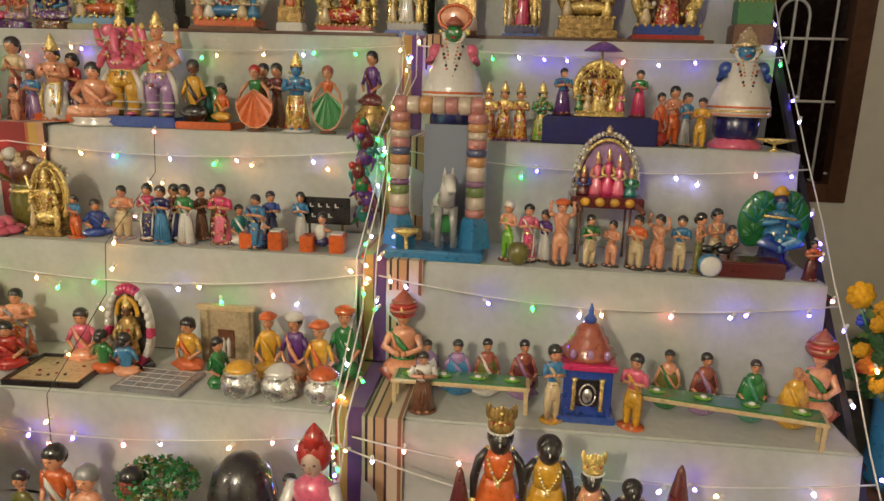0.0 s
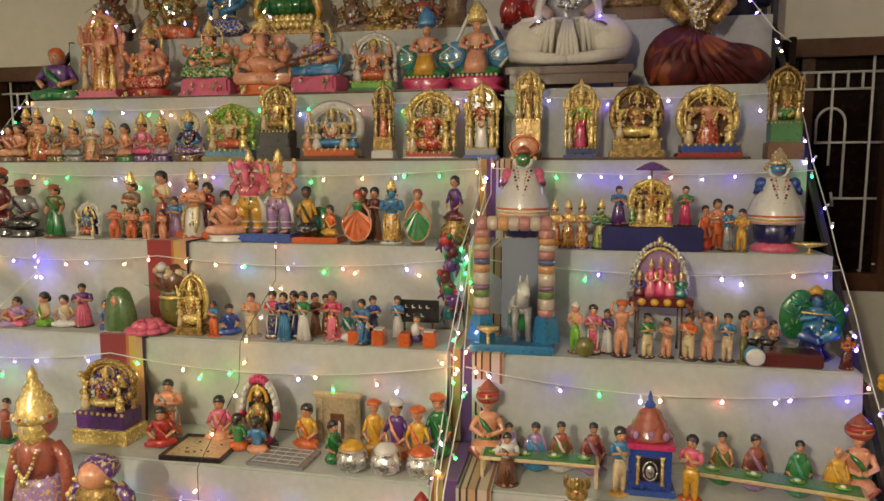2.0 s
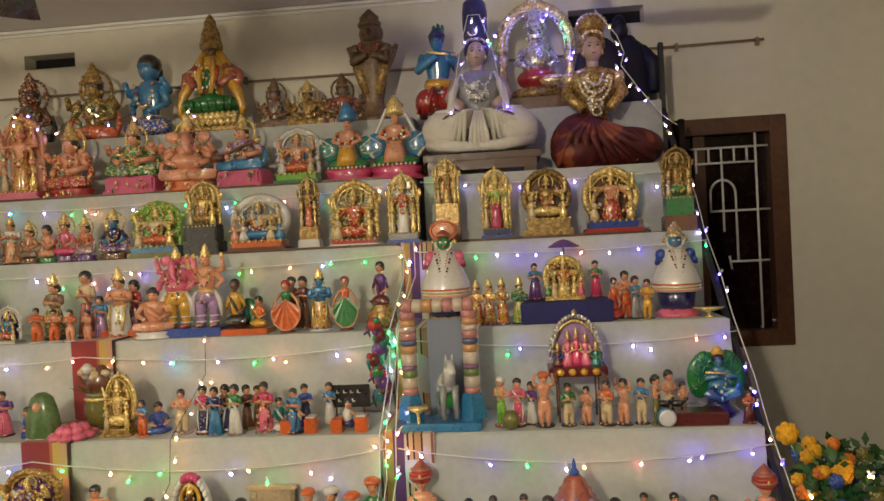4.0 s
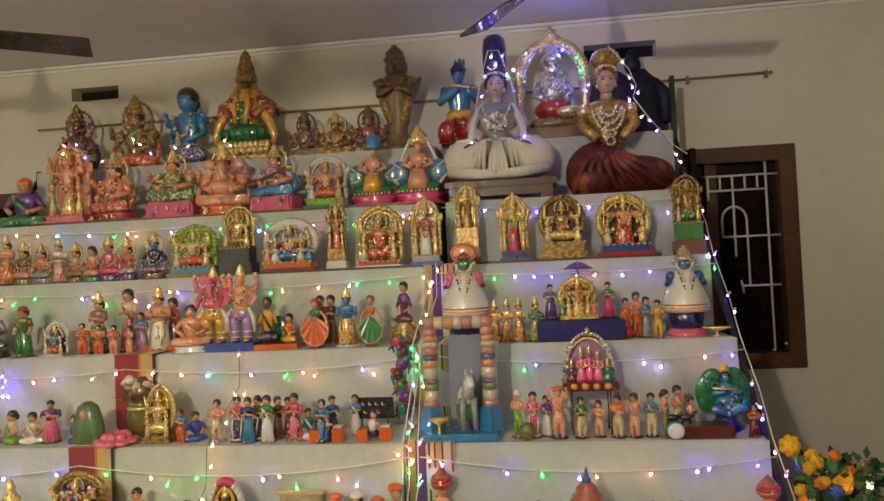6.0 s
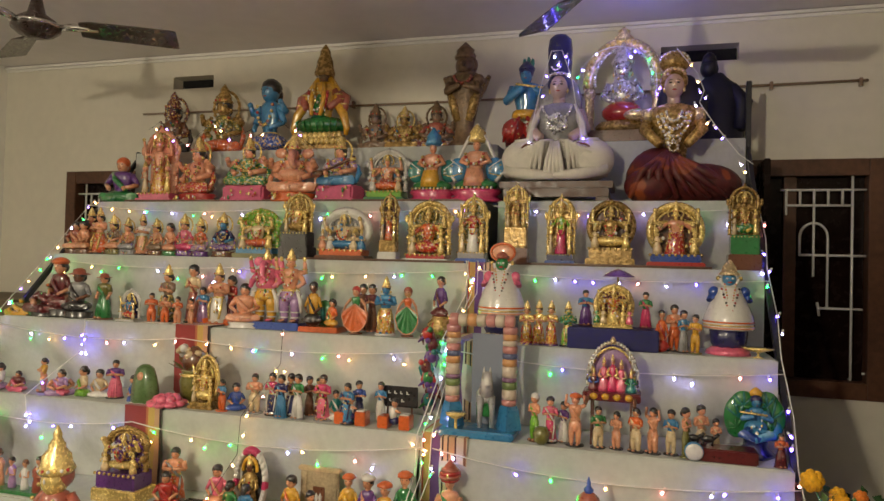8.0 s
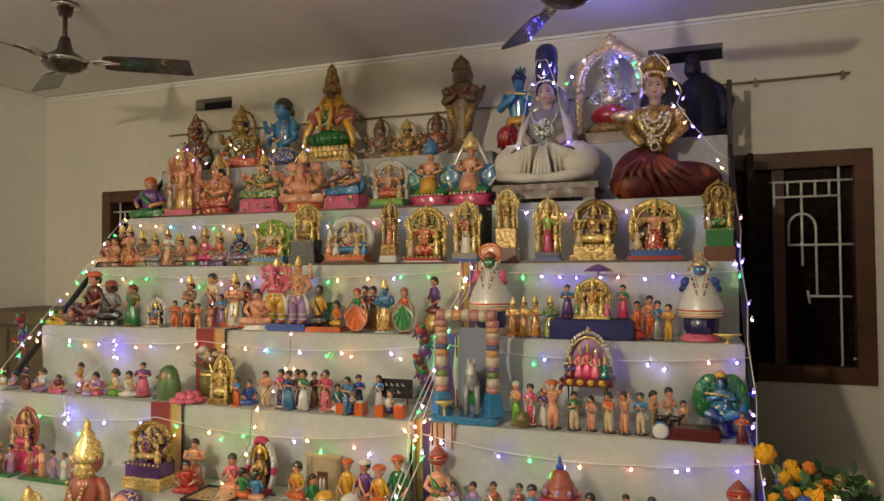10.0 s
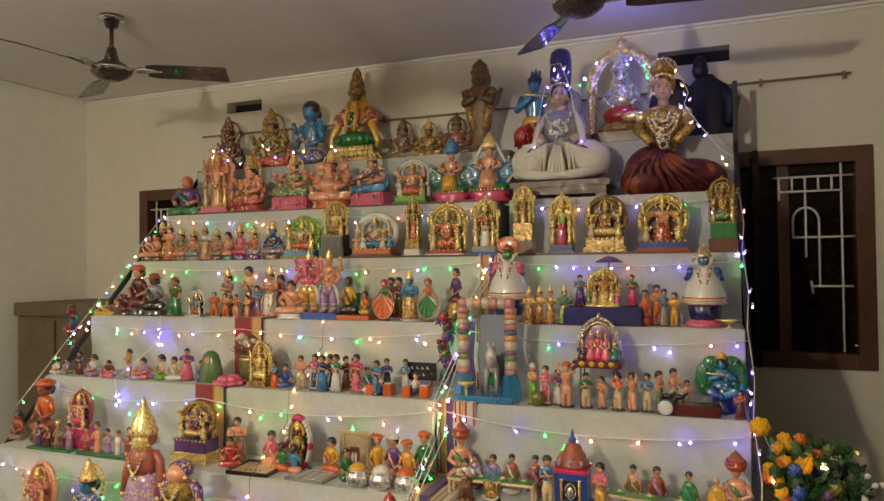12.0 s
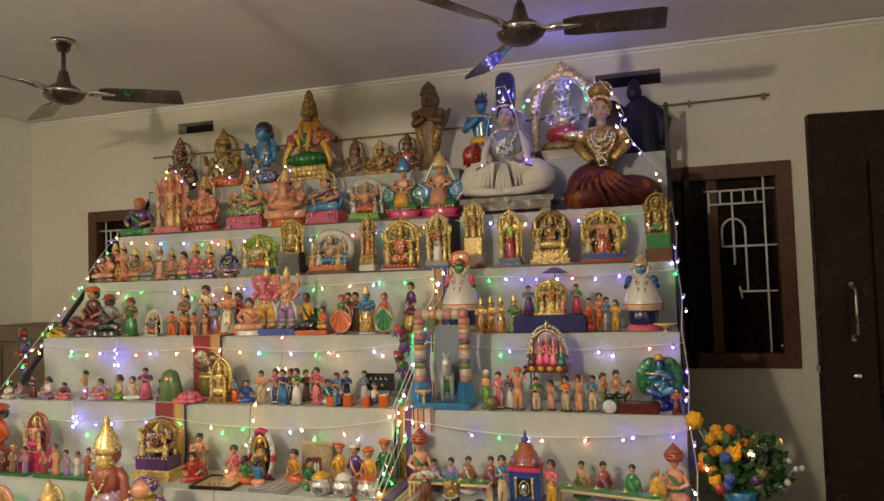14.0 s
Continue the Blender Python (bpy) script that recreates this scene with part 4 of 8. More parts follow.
def cone_doll(x, level, inset, h, w, robe, label):
    """A small doll under a tall pointed dark cap with a gilt band."""
    w = max(w, 0.27 * h)
    s = Shape()
    s.lathe([(0.48 * w, 0), (0.50 * w, 0.03 * h), (0.40 * w, 0.28 * h), (0.30 * w, 0.40 * h)], robe, segs=16, flat=0.8, lobes=7, lobe=0.05)
    s.ball((0, -0.02 * w, 0.46 * h), (0.24 * w, 0.24 * w, 0.10 * h), "skin", 12, 8)
    s.lathe([(0.34 * w, 0), (0.36 * w, 0.02 * h), (0.30 * w, 0.10 * h), (0.18 * w, 0.28 * h), (0.07 * w, 0.43 * h), (0.01 * w, 0.46 * h)], "maroon", (0, 0, 0.52 * h), 16)
    for i in range(7):
        s.ball((0.05 * w * (-1) ** i, -0.34 * w + 0.035 * w * i, (0.54 + 0.04 * i) * h), 0.035 * w, "gold", 6, 4)
    return thing("pointed_cap_doll", label, "doll", spot(x, level, inset), shape=s)

# ---- the figures, step by step ----
# step 5, right-hand stand
shrine(-0.022, 5, 0.10, 0.319, 0.143, "lime","hotpink","golden arched shrine figurine with pink and green dress",back="bronze",base="navy",base2="blue",style="stand")
shrine(0.193, 5, 0.10, 0.302, 0.224, "bronze","gold","round antique bronze shrine figurine on ribbed pedestal",arch="bronze",base="bronze",base2="bronze",back="brown",round_arch=True,sides=2,base_h=.27)
shrine(0.460, 5, 0.10, 0.294, 0.254, "peach","red","golden ring shrine figurine on blue plinth",arch="gold",base="blue",base2="red",back="brown",round_arch=True,sides=2,style="stand",base_h=.2)
shrine(-0.234, 5, 0.16, 0.377, 0.124, "bronze","bronze","tall antique bronze figurine with golden frame",arch="gold",base="bronze",base2="brown",back="bronze",style="stand",base_h=.45)
shrine(-0.418, 5, 0.08, 0.320, 0.156, "red","white","golden oval shrine figurine with red and silver dress",arch="gold",base="grey",base2="blue",back="olive",style="stand",sides=2)
shrine(-0.631, 5, 0.08, 0.299, 0.237, "orange","red","golden arched shrine figurine with red robe",arch="gold",base="red",base2="white",back="olive",sides=2,style="sit",base_h=.12)
shrine(-0.844, 5, 0.12, 0.336, 0.104, "bronze","orange","slim bronze shrine figurine on dark pedestal",arch="bronze",base="bronze",base2="white",back="brown",style="stand",base_h=.3)
shrine(-1.058, 5, 0.08, 0.256, 0.279, "cream","sky","white horseshoe arch shrine figurine on red plinth",arch="white",base="orange",base2="brown",back="grey",round_arch=True,sides=4,base_h=.2,skin="cream")
shrine(-1.299, 5, 0.06, 0.332, 0.172, "gold","bronze","golden framed shrine figurine on black pedestal",arch="gold",base="black",base2="black",back="bronze",style="sit",base_h=.4)
shrine(-1.540, 5, 0.10, 0.256, 0.253, "cream","orange","figurine in a green leafy arch on blue base",arch="lime",base="sky",base2="olive",back="lime",style="sit",base_h=.2)
shrine(0.725, 5, 0.07, 0.356, 0.137, "bronze","green","brown and gold tiered bird figurine",arch="bronze",base="green",base2="brown",back="bronze",style="sit",base_h=.4,skin="bronze")
seated(-1.731, 5, 0.08, 0.216, 0.110, "navy","purple","dark blue seated figurine with white garland",base="brown",hat="crown",skin="sky")
seated(-1.869, 5, 0.08, 0.194, 0.089, "orange","lilac","small seated figurine in orange and lilac",base="purple",hat="crown")
seated(-1.965, 5, 0.08, 0.208, 0.093, "pink","hotpink","small seated figurine in pink",base="purple",hat="crown")
seated(-2.039, 5, 0.06, 0.170, 0.085, "peach","peach","small seated figurine in peach",base="green")
seated(-2.124, 5, 0.06, 0.185, 0.092, "skin","stone","small seated figurine in pale peach",base="brown",hat="crown")
standing(-2.234, 5, 0.09, 0.214, 0.091, "white","peach","small standing figurine in white and peach",hat="crown")
seated(-2.303, 5, 0.06, 0.188, 0.096, "peach","grey","small seated peach and grey figurine",base="grey",hat="crown")
seated(-2.415, 5, 0.08, 0.203, 0.102, "stone","peach","small seated stone coloured figurine",base="olive",hat="crown")
standing(-2.505, 5, 0.08, 0.243, 0.097, "peach","orange","small standing peach figurine",hat="crown")
seated(-2.594, 5, 0.06, 0.179, 0.106, "peach","skin","small seated peach figurine",base="brown")
standing(-2.602, 5, 0.12, 0.246, 0.102, "clay","peach","small standing clay coloured figurine",hat="crown")
seated(-2.645, 5, 0.06, 0.172, 0.108, "clay","peach","small seated clay coloured figurine",base="brown")

# step 4, right-hand stand
bell_doll(-0.226, 4, 0.14, 0.399, 0.186, "skin","white bell skirt dancing doll with round orange head-dress")
bell_doll(0.641, 4, 0.12, 0.353, 0.176, "sky","white bell skirt dancing doll with tall golden hat")
standing(-0.106, 4, 0.06, 0.164, 0.052, "gold","yellow","golden robed standing figurine",hat="crown",group="golden robed men",plinth="purple",trim="red")
standing(-0.058, 4, 0.06, 0.170, 0.050, "gold","yellow","golden robed standing figurine",hat="crown",group="golden robed men",plinth="purple",trim="red")
standing(-0.010, 4, 0.06, 0.170, 0.047, "gold","yellow","golden robed standing figurine",hat="crown",group="golden robed men",plinth="purple",trim="red")
standing(0.055, 4, 0.06, 0.170, 0.058, "green","lime","standing figurine in a green robe",hat="crown",skin="mint",plinth="black")
shrine(0.224, 4, 0.09, 0.171, 0.167, "yellow","gold","golden arched pair shrine figurine on blue plinth",arch="gold",base="gold",base2="gold",back="maroon",round_arch=True,sides=4,style="stand",base_h=.08,dz=.082)
standing(0.117, 4, 0.11, 0.137, 0.051, "sky","purple","standing figurine in blue and purple",dz=.082,plinth="maroon")
standing(0.344, 4, 0.11, 0.137, 0.043, "green","hotpink","standing figurine in green and pink",dz=.082,plinth="maroon")
seated(0.403, 4, 0.06, 0.169, 0.051, "orange","red","kneeling figurine in orange and red")
standing(0.449, 4, 0.10, 0.175, 0.056, "peach","orange","standing figurine in peach and orange")
standing(0.481, 4, 0.07, 0.157, 0.040, "sky","grey","standing figurine in pale blue")
standing(0.522, 4, 0.06, 0.144, 0.043, "yellow","yellow","standing figurine in yellow robe",plinth="olive")

# step 4, left-hand stand
seated(-0.477, 4, 0.10, 0.184, 0.074, "purple","maroon","seated pair figurine in maroon and purple",dz=.08)
fan_dancer(-0.611, 4, 0.07, 0.212, 0.104, "green","dancer figurine with green fan skirt")
standing(-0.717, 4, 0.09, 0.237, 0.079, "sky","yellow","blue flute player figurine in yellow",skin="sky",hat="crown",plinth="white")
standing(-0.796, 4, 0.13, 0.210, 0.057, "maroon","brown","standing figurine in maroon sari",plinth="")
standing(-0.851, 4, 0.16, 0.209, 0.055, "brown","maroon","standing figurine in brown sari",plinth="")
fan_dancer(-0.842, 4, 0.06, 0.208, 0.120, "orange","dancer figurine with red fan skirt")
seated(-1.058, 4, 0.09, 0.199, 0.081, "yellow","black","dark seated figurine in yellow shawl",skin="brown",dz=.025)
seated(-0.961, 4, 0.08, 0.121, 0.064, "orange","yellow","small kneeling figurine in yellow",dz=.025)
def guardian(x, level, inset, h, w, skin, wrap, band, label, trunk=False, dz=0.0):
    """A broad standing idol with four arms, banded wrap, shawl, garlands and crown; optionally elephant-headed."""
    s = Shape()
    for sx in (-1, 1):
        s.tube([(sx * 0.15 * w, 0, 0.36 * h), (sx * 0.19 * w, -0.03 * w, 0.22 * h), (sx * 0.18 * w, 0, 0.07 * h), (sx * 0.18 * w, -0.02 * w, 0.0)], [0.19 * w, 0.16 * w, 0.12 * w, 0.10 * w], wrap, 10)
        for z in (0.05, 0.12, 0.19, 0.26):
            s.lathe([(0.15 * w, 0), (0.16 * w, 0.008 * h), (0.15 * w, 0.016 * h)], band, (sx * 0.185 * w, -0.012 * w, z * h), 10)
        s.ball((sx * 0.19 * w, -0.16 * w, 0.018 * h), (0.10 * w, 0.15 * w, 0.02 * h), skin, 8, 5)
        s.tube([(sx * 0.26 * w, 0.02 * w, 0.63 * h), (sx * 0.44 * w, -0.02 * w, 0.52 * h), (sx * 0.34 * w, -0.24 * w, 0.46 * h)], [0.10 * w, 0.085 * w, 0.06 * w], skin, 8)
        s.tube([(sx * 0.27 * w, 0.04 * w, 0.65 * h), (sx * 0.46 * w, 0.03 * w, 0.66 * h), (sx * 0.47 * w, -0.06 * w, 0.80 * h)], [0.09 * w, 0.075 * w, 0.055 * w], skin, 8)
        s.ball((sx * 0.47 * w, -0.07 * w, 0.83 * h), (0.06 * w, 0.05 * w, 0.035 * h), "gold", 8, 6)
        for u, v in ((0.36, 0.565), (0.45, 0.70)):
            s.ball((sx * u * w, 0.0, v * h), (0.10 * w, 0.10 * w, 0.012 * h), "gold", 8, 5)
        s.tube([(sx * 0.24 * w, -0.08 * w, 0.42 * h), (sx * 0.40 * w, -0.14 * w, 0.30 * h), (sx * 0.42 * w, -0.10 * w, 0.12 * h)], [0.05 * w, 0.07 * w, 0.04 * w], band, 7)
    s.lathe([(0.27 * w, 0), (0.33 * w, 0.05 * h), (0.30 * w, 0.12 * h), (0.24 * w, 0.16 * h)], wrap, (0, 0, 0.27 * h), 16, 0.75, 7, 0.05)
    s.ball((0, -0.04 * w, 0.49 * h), (0.29 * w if trunk else 0.23 * w, 0.24 * w if trunk else 0.18 * w, 0.10 * h), skin, 14, 9)
    person_torso(s, 0.92 * w, 0.40 * h, 0.71 * h, skin, 0.62)
    s.lathe([(0.28 * w, 0), (0.30 * w, 0.012 * h), (0.27 * w, 0.026 * h)], "gold", (0, -0.01 * w, 0.405 * h), 14, 0.78)
    jewels(s, 1.0 * w, 0.68 * h, 0.20 * h, -0.22 * w, 15, ("gold", "red", "white"))
    jewels(s, 0.7 * w, 0.69 * h, 0.10 * h, -0.20 * w, 9, ("gold", "gold"))
    glints(s, 16, int(1000 * abs(x)), 0.22 * w, (0.28 * h, 0.42 * h), -0.22 * w, 0.026 * w)
    head(s, 0.775 * h, 0.075 * h, skin, "", "crown")
    if trunk:
        s.tube([(0, -0.16 * w, 0.775 * h), (0.01 * w, -0.26 * w, 0.70 * h), (0.04 * w, -0.30 * w, 0.60 * h), (0.13 * w, -0.30 * w, 0.56 * h)], [0.11 * w, 0.085 * w, 0.06 * w, 0.045 * w], skin, 9)
        for sx in (-1, 1):
            s.ball((sx * 0.27 * w, 0.02 * w, 0.785 * h), (0.16 * w, 0.035 * w, 0.065 * h), skin, 12, 8)
            s.tube([(sx * 0.08 * w, -0.20 * w, 0.735 * h), (sx * 0.13 * w, -0.28 * w, 0.715 * h)], [0.03 * w, 0.015 * w], "white", 6)
    return thing("guardian_idol", label, "figurine", spot(x, level, inset, dz), shape=s)


guardian(-1.172, 4, 0.09, 0.335, 0.150, "peach", "lilac", "white", "peach four-armed idol with striped wrap and gold crown", dz=0.035)
guardian(-1.290, 4, 0.085, 0.335, 0.165, "pink", "yellow", "white", "pink elephant-headed idol in a yellow wrap", True, 0.035)
seated(-1.376, 4, 0.05, 0.196, 0.134, "peach","peach","seated peach figurine with hand raised",skin="peach",base="white")
standing(-1.559, 4, 0.12, 0.272, 0.100, "peach","white","seated-high figurine in white and peach",hat="crown",plinth="orange")
standing(-1.519, 4, 0.16, 0.226, 0.068, "red","maroon","standing figurine in red",plinth="")
standing(-1.714, 4, 0.14, 0.272, 0.072, "cream","clay","standing figurine in cream with dark hair")
standing(-1.854, 4, 0.14, 0.261, 0.092, "stone","olive","standing figurine with dark crown in olive",hat="crown")
standing(-1.645, 4, 0.12, 0.169, 0.061, "sky","lilac","standing figurine in pale blue")
standing(-1.657, 4, 0.05, 0.121, 0.068, "peach","peach","small peach standing figurine",group="small peach men",plinth="white")
standing(-1.729, 4, 0.05, 0.125, 0.063, "orange","peach","small orange standing figurine",group="small peach men",plinth="white")
standing(-1.798, 4, 0.05, 0.129, 0.064, "peach","orange","small peach standing figurine",group="small peach men",plinth="white")
standing(-1.873, 4, 0.05, 0.137, 0.067, "orange","orange","small orange standing figurine",group="small peach men",plinth="white")
shrine(-2.013, 4, 0.07, 0.153, 0.121, "sky","red","red and blue figurine in a white arch",arch="white",base="white",base2="white",back="navy",style="sit",base_h=.08)
standing(-2.165, 4, 0.07, 0.216, 0.097, "olive","green","standing figurine in green with wide hat",hat="brim",pose_arms="down",plinth="brown")
seated(-2.326, 4, 0.08, 0.235, 0.141, "grey","black","dark seated figurine with wide hat",hat="brim",base="black",skin="brown")
seated(-2.442, 4, 0.08, 0.288, 0.131, "maroon","maroon","maroon seated figurine with turban",hat="turban",base="black")
seated(-2.513, 4, 0.10, 0.160, 0.213, "maroon","maroon","dark maroon seated figurine",base="black",hat="turban")
seated(-2.683, 4, 0.08, 0.084, 0.140, "olive","yellow","small olive and yellow bundle figurine",skin="yellow",hair="olive")

# step 3, right-hand stand
standing(-0.025, 3, 0.07, 0.165, 0.043, "peach","lime","standing musician figurine in green dhoti",hair="white",plinth="brown",skin="peach")
standing(0.030, 3, 0.07, 0.158, 0.046, "pink","hotpink","standing musician figurine in pink dhoti",plinth="black",skin="peach",trim="white")
standing(0.075, 3, 0.09, 0.141, 0.042, "purple","white","standing figurine in purple shirt",plinth="black")
standing(0.117, 3, 0.06, 0.176, 0.055, "peach","peach","palanquin bearer figurine with raised arm",pose_arms="up",skin="peach",hat="turban")
standing(0.195, 3, 0.06, 0.139, 0.046, "green","cream","standing figurine in green shirt and cream dhoti")
standing(0.255, 3, 0.07, 0.125, 0.044, "peach","peach","small standing figurine in peach",skin="peach")
standing(0.319, 3, 0.06, 0.144, 0.053, "orange","cream","standing figurine in orange shirt and cream dhoti")
standing(0.374, 3, 0.06, 0.149, 0.052, "peach","peach","palanquin bearer figurine in peach dhoti",pose_arms="up",skin="peach")
standing(0.431, 3, 0.06, 0.148, 0.042, "sky","cream","standing figurine in blue shirt and cream dhoti")
standing(0.476, 3, 0.05, 0.160, 0.039, "peach","olive","drummer figurine in peach and olive",plinth="olive",skin="peach")
standing(0.526, 3, 0.09, 0.166, 0.046, "peach","cream","drummer figurine in peach and cream",skin="peach")
standing(0.574, 3, 0.11, 0.121, 0.035, "peach","cream","small piper figurine in peach",skin="peach")
standing(0.760, 3, 0.04, 0.105, 0.037, "orange","maroon","tiny standing figurine in orange",plinth="maroon")

# step 3, left-hand stand
standing(-1.283, 3, 0.06, 0.124, 0.054, "sky","orange","standing figurine in blue and orange",plinth="orange")
seated(-1.238, 3, 0.09, 0.109, 0.070, "blue","blue","small seated figurine in blue")
standing(-1.147, 3, 0.08, 0.154, 0.079, "peach","cream","standing figurine in peach robe with white flowers",plinth="grey",skin="peach")
standing(-1.062, 3, 0.07, 0.165, 0.051, "hotpink","navy","standing figurine in pink and navy",trim="white")
standing(-1.012, 3, 0.05, 0.164, 0.050, "navy","sky","standing figurine in navy and blue",plinth="sky")
standing(-0.992, 3, 0.09, 0.164, 0.050, "maroon","navy","standing figurine in dark maroon",trim="white")
standing(-0.940, 3, 0.05, 0.171, 0.053, "green","white","standing figurine in green and white sari",plinth="grey")
standing(-0.921, 3, 0.11, 0.156, 0.042, "brown","brown","standing figurine in brown sari",plinth="")
standing(-0.889, 3, 0.13, 0.148, 0.038, "olive","brown","standing figurine in olive sari",plinth="")
standing(-0.838, 3, 0.06, 0.174, 0.061, "hotpink","pink","standing figurine in pink sari",plinth="grey",trim="maroon")
seated(-0.793, 3, 0.08, 0.121, 0.053, "teal","white","seated figurine in teal with yellow tray")
standing(-0.732, 3, 0.05, 0.152, 0.055, "sky","sky","standing figurine in long blue sari",trim="navy")
standing(-0.710, 3, 0.11, 0.153, 0.045, "blue","navy","standing figurine in dark blue",plinth="")
standing(-0.631, 3, 0.14, 0.150, 0.041, "sky","white","standing figurine in pale blue",plinth="")
shrine(-1.379, 3, 0.08, 0.229, 0.129, "gold","gold","golden seated figurine under a golden arch",arch="gold",base="bronze",base2="bronze",back="bronze",style="sit",round_arch=True,base_h=.12)
standing(-1.841, 3, 0.10, 0.161, 0.089, "purple","pink","standing figurine in purple and pink with dark hair",plinth="black")
seated(-1.712, 3, 0.06, 0.113, 0.061, "sky","blue","small seated figurine in blue")
seated(-1.905, 3, 0.08, 0.120, 0.077, "cream","white","small seated figurine in white robe")
seated(-1.990, 3, 0.08, 0.128, 0.083, "cream","lime","seated figurine in cream and green")
seated(-2.101, 3, 0.07, 0.108, 0.095, "lilac","pink","seated figurine in pale pink")
seated(-2.104, 3, 0.07, 0.100, 0.105, "peach","lilac","seated figurine in pale peach")
standing(-2.218, 3, 0.09, 0.148, 0.084, "yellow","peach","standing figurine in yellow and peach",plinth="brown")
seated(-2.341, 3, 0.07, 0.086, 0.098, "maroon","pink","seated figurine in dark pink")
seated(-2.446, 3, 0.07, 0.114, 0.112, "white","lilac","seated figurine in white and lilac")
standing(-2.550, 3, 0.07, 0.126, 0.098, "navy","maroon","small standing figurine in navy",plinth="")
seated(-2.641, 3, 0.07, 0.090, 0.083, "lilac","grey","small seated figurine in grey")
seated(-2.705, 3, 0.06, 0.083, 0.084, "white","white","small seated figurine in white")

# step 2, right-hand stand
seated(-0.134, 2, 0.16, 0.161, 0.070, "lilac","sky","seated diner figurine in pale blue sari",dz=.0,group="diners at the long tables",shawl="sky")
seated(-0.059, 2, 0.16, 0.172, 0.066, "clay","white","seated diner figurine in white and red",group="diners at the long tables",shawl="olive")
seated(0.034, 2, 0.16, 0.176, 0.068, "clay","lilac","seated diner figurine in dull red and lilac",group="diners at the long tables",shawl="maroon")
seated(-0.215, 2, 0.18, 0.146, 0.062, "lilac","brown","seated diner figurine in lilac",group="diners at the long tables",shawl="white")
seated(0.392, 2, 0.17, 0.172, 0.063, "peach","green","seated diner figurine in brown and green",group="diners at the long tables",shawl="olive")
seated(0.476, 2, 0.15, 0.178, 0.070, "clay","lilac","seated diner figurine in dull red and lilac shawl",group="diners at the long tables",shawl="maroon")
seated(0.584, 2, 0.13, 0.178, 0.064, "green","mint","seated diner figurine in green shirt",group="diners at the long tables",shawl="green")
seated(0.673, 2, 0.11, 0.176, 0.064, "yellow","yellow","seated diner figurine in yellow robe",hair="",group="diners at the long tables",shawl="yellow")
standing(-0.208, 2, 0.05, 0.151, 0.058, "white","brown","standing server figurine in white",plinth="brown")
standing(0.103, 2, 0.05, 0.191, 0.048, "sky","cream","standing server figurine in blue shirt",plinth="yellow",turn=30)
standing(0.291, 2, 0.05, 0.183, 0.055, "pink","yellow","standing server figurine in pink shirt and yellow dhoti",plinth="orange",turn=-30)

# step 2, left-hand stand
standing(-1.351, 2, 0.17, 0.201, 0.117, "peach","orange","standing figurine in peach robe with shawl",plinth="",trim="grey")
seated(-1.344, 2, 0.11, 0.128, 0.090, "red","red","small seated figurine in red robe",turn=40)
seated(-1.180, 2, 0.19, 0.152, 0.082, "pink","peach","seated player figurine in pink shirt")
seated(-1.078, 2, 0.12, 0.124, 0.068, "green","orange","seated player figurine in green and orange",turn=180)
seated(-1.008, 2, 0.11, 0.122, 0.070, "sky","peach","seated player figurine in blue shirt",turn=180)
seated(-0.867, 2, 0.18, 0.150, 0.081, "yellow","orange","seated player figurine in yellow shirt")
seated(-0.744, 2, 0.09, 0.140, 0.065, "green","green","seated figurine in green with long black hair",turn=60)
seated(-0.639, 2, 0.17, 0.190, 0.074, "yellow","yellow","seated white-bearded vendor figurine in yellow with turban",hat="turban",hair="white")
seated(-0.566, 2, 0.17, 0.192, 0.084, "purple","peach","seated vendor figurine in magenta with grey turban",hat="white")
seated(-0.491, 2, 0.14, 0.185, 0.080, "yellow","orange","seated vendor figurine in orange with turban",hat="turban",hair="white")
seated(-0.438, 2, 0.19, 0.215, 0.084, "green","green","seated vendor figurine in dark green with peach turban",hat="turban")
shrine(-1.548, 2, 0.13, 0.273, 0.219, "purple","gold","purple and gold crowned figurine with jewelled halo",arch="bronze",base="purple",base2="gold",back="purple",style="sit",base_h=.4)
seated(-2.551, 2, 0.16, 0.312, 0.150, "orange","clay","tall orange seated figurine",base="brown",skin="clay",hat="turban")
shrine(-2.296, 2, 0.15, 0.289, 0.154, "peach","hotpink","peach figurine in purple oval arch",arch="clay",base="hotpink",base2="hotpink",back="purple",style="sit",base_h=.35,round_arch=True,skin="peach")
seated(-2.723, 2, 0.14, 0.148, 0.106, "clay","stone","small brown clay seated figurine",skin="clay")
crowd_doll(-2.363, 2, 0.05, 0.158, 0.282, "group of small purple and green figurines",("green","purple","maroon","stone","lilac"))
crowd_doll(-2.006, 2, 0.05, 0.170, 0.338, "group of small children on a dark board",("green","clay","peach","lilac","white"))

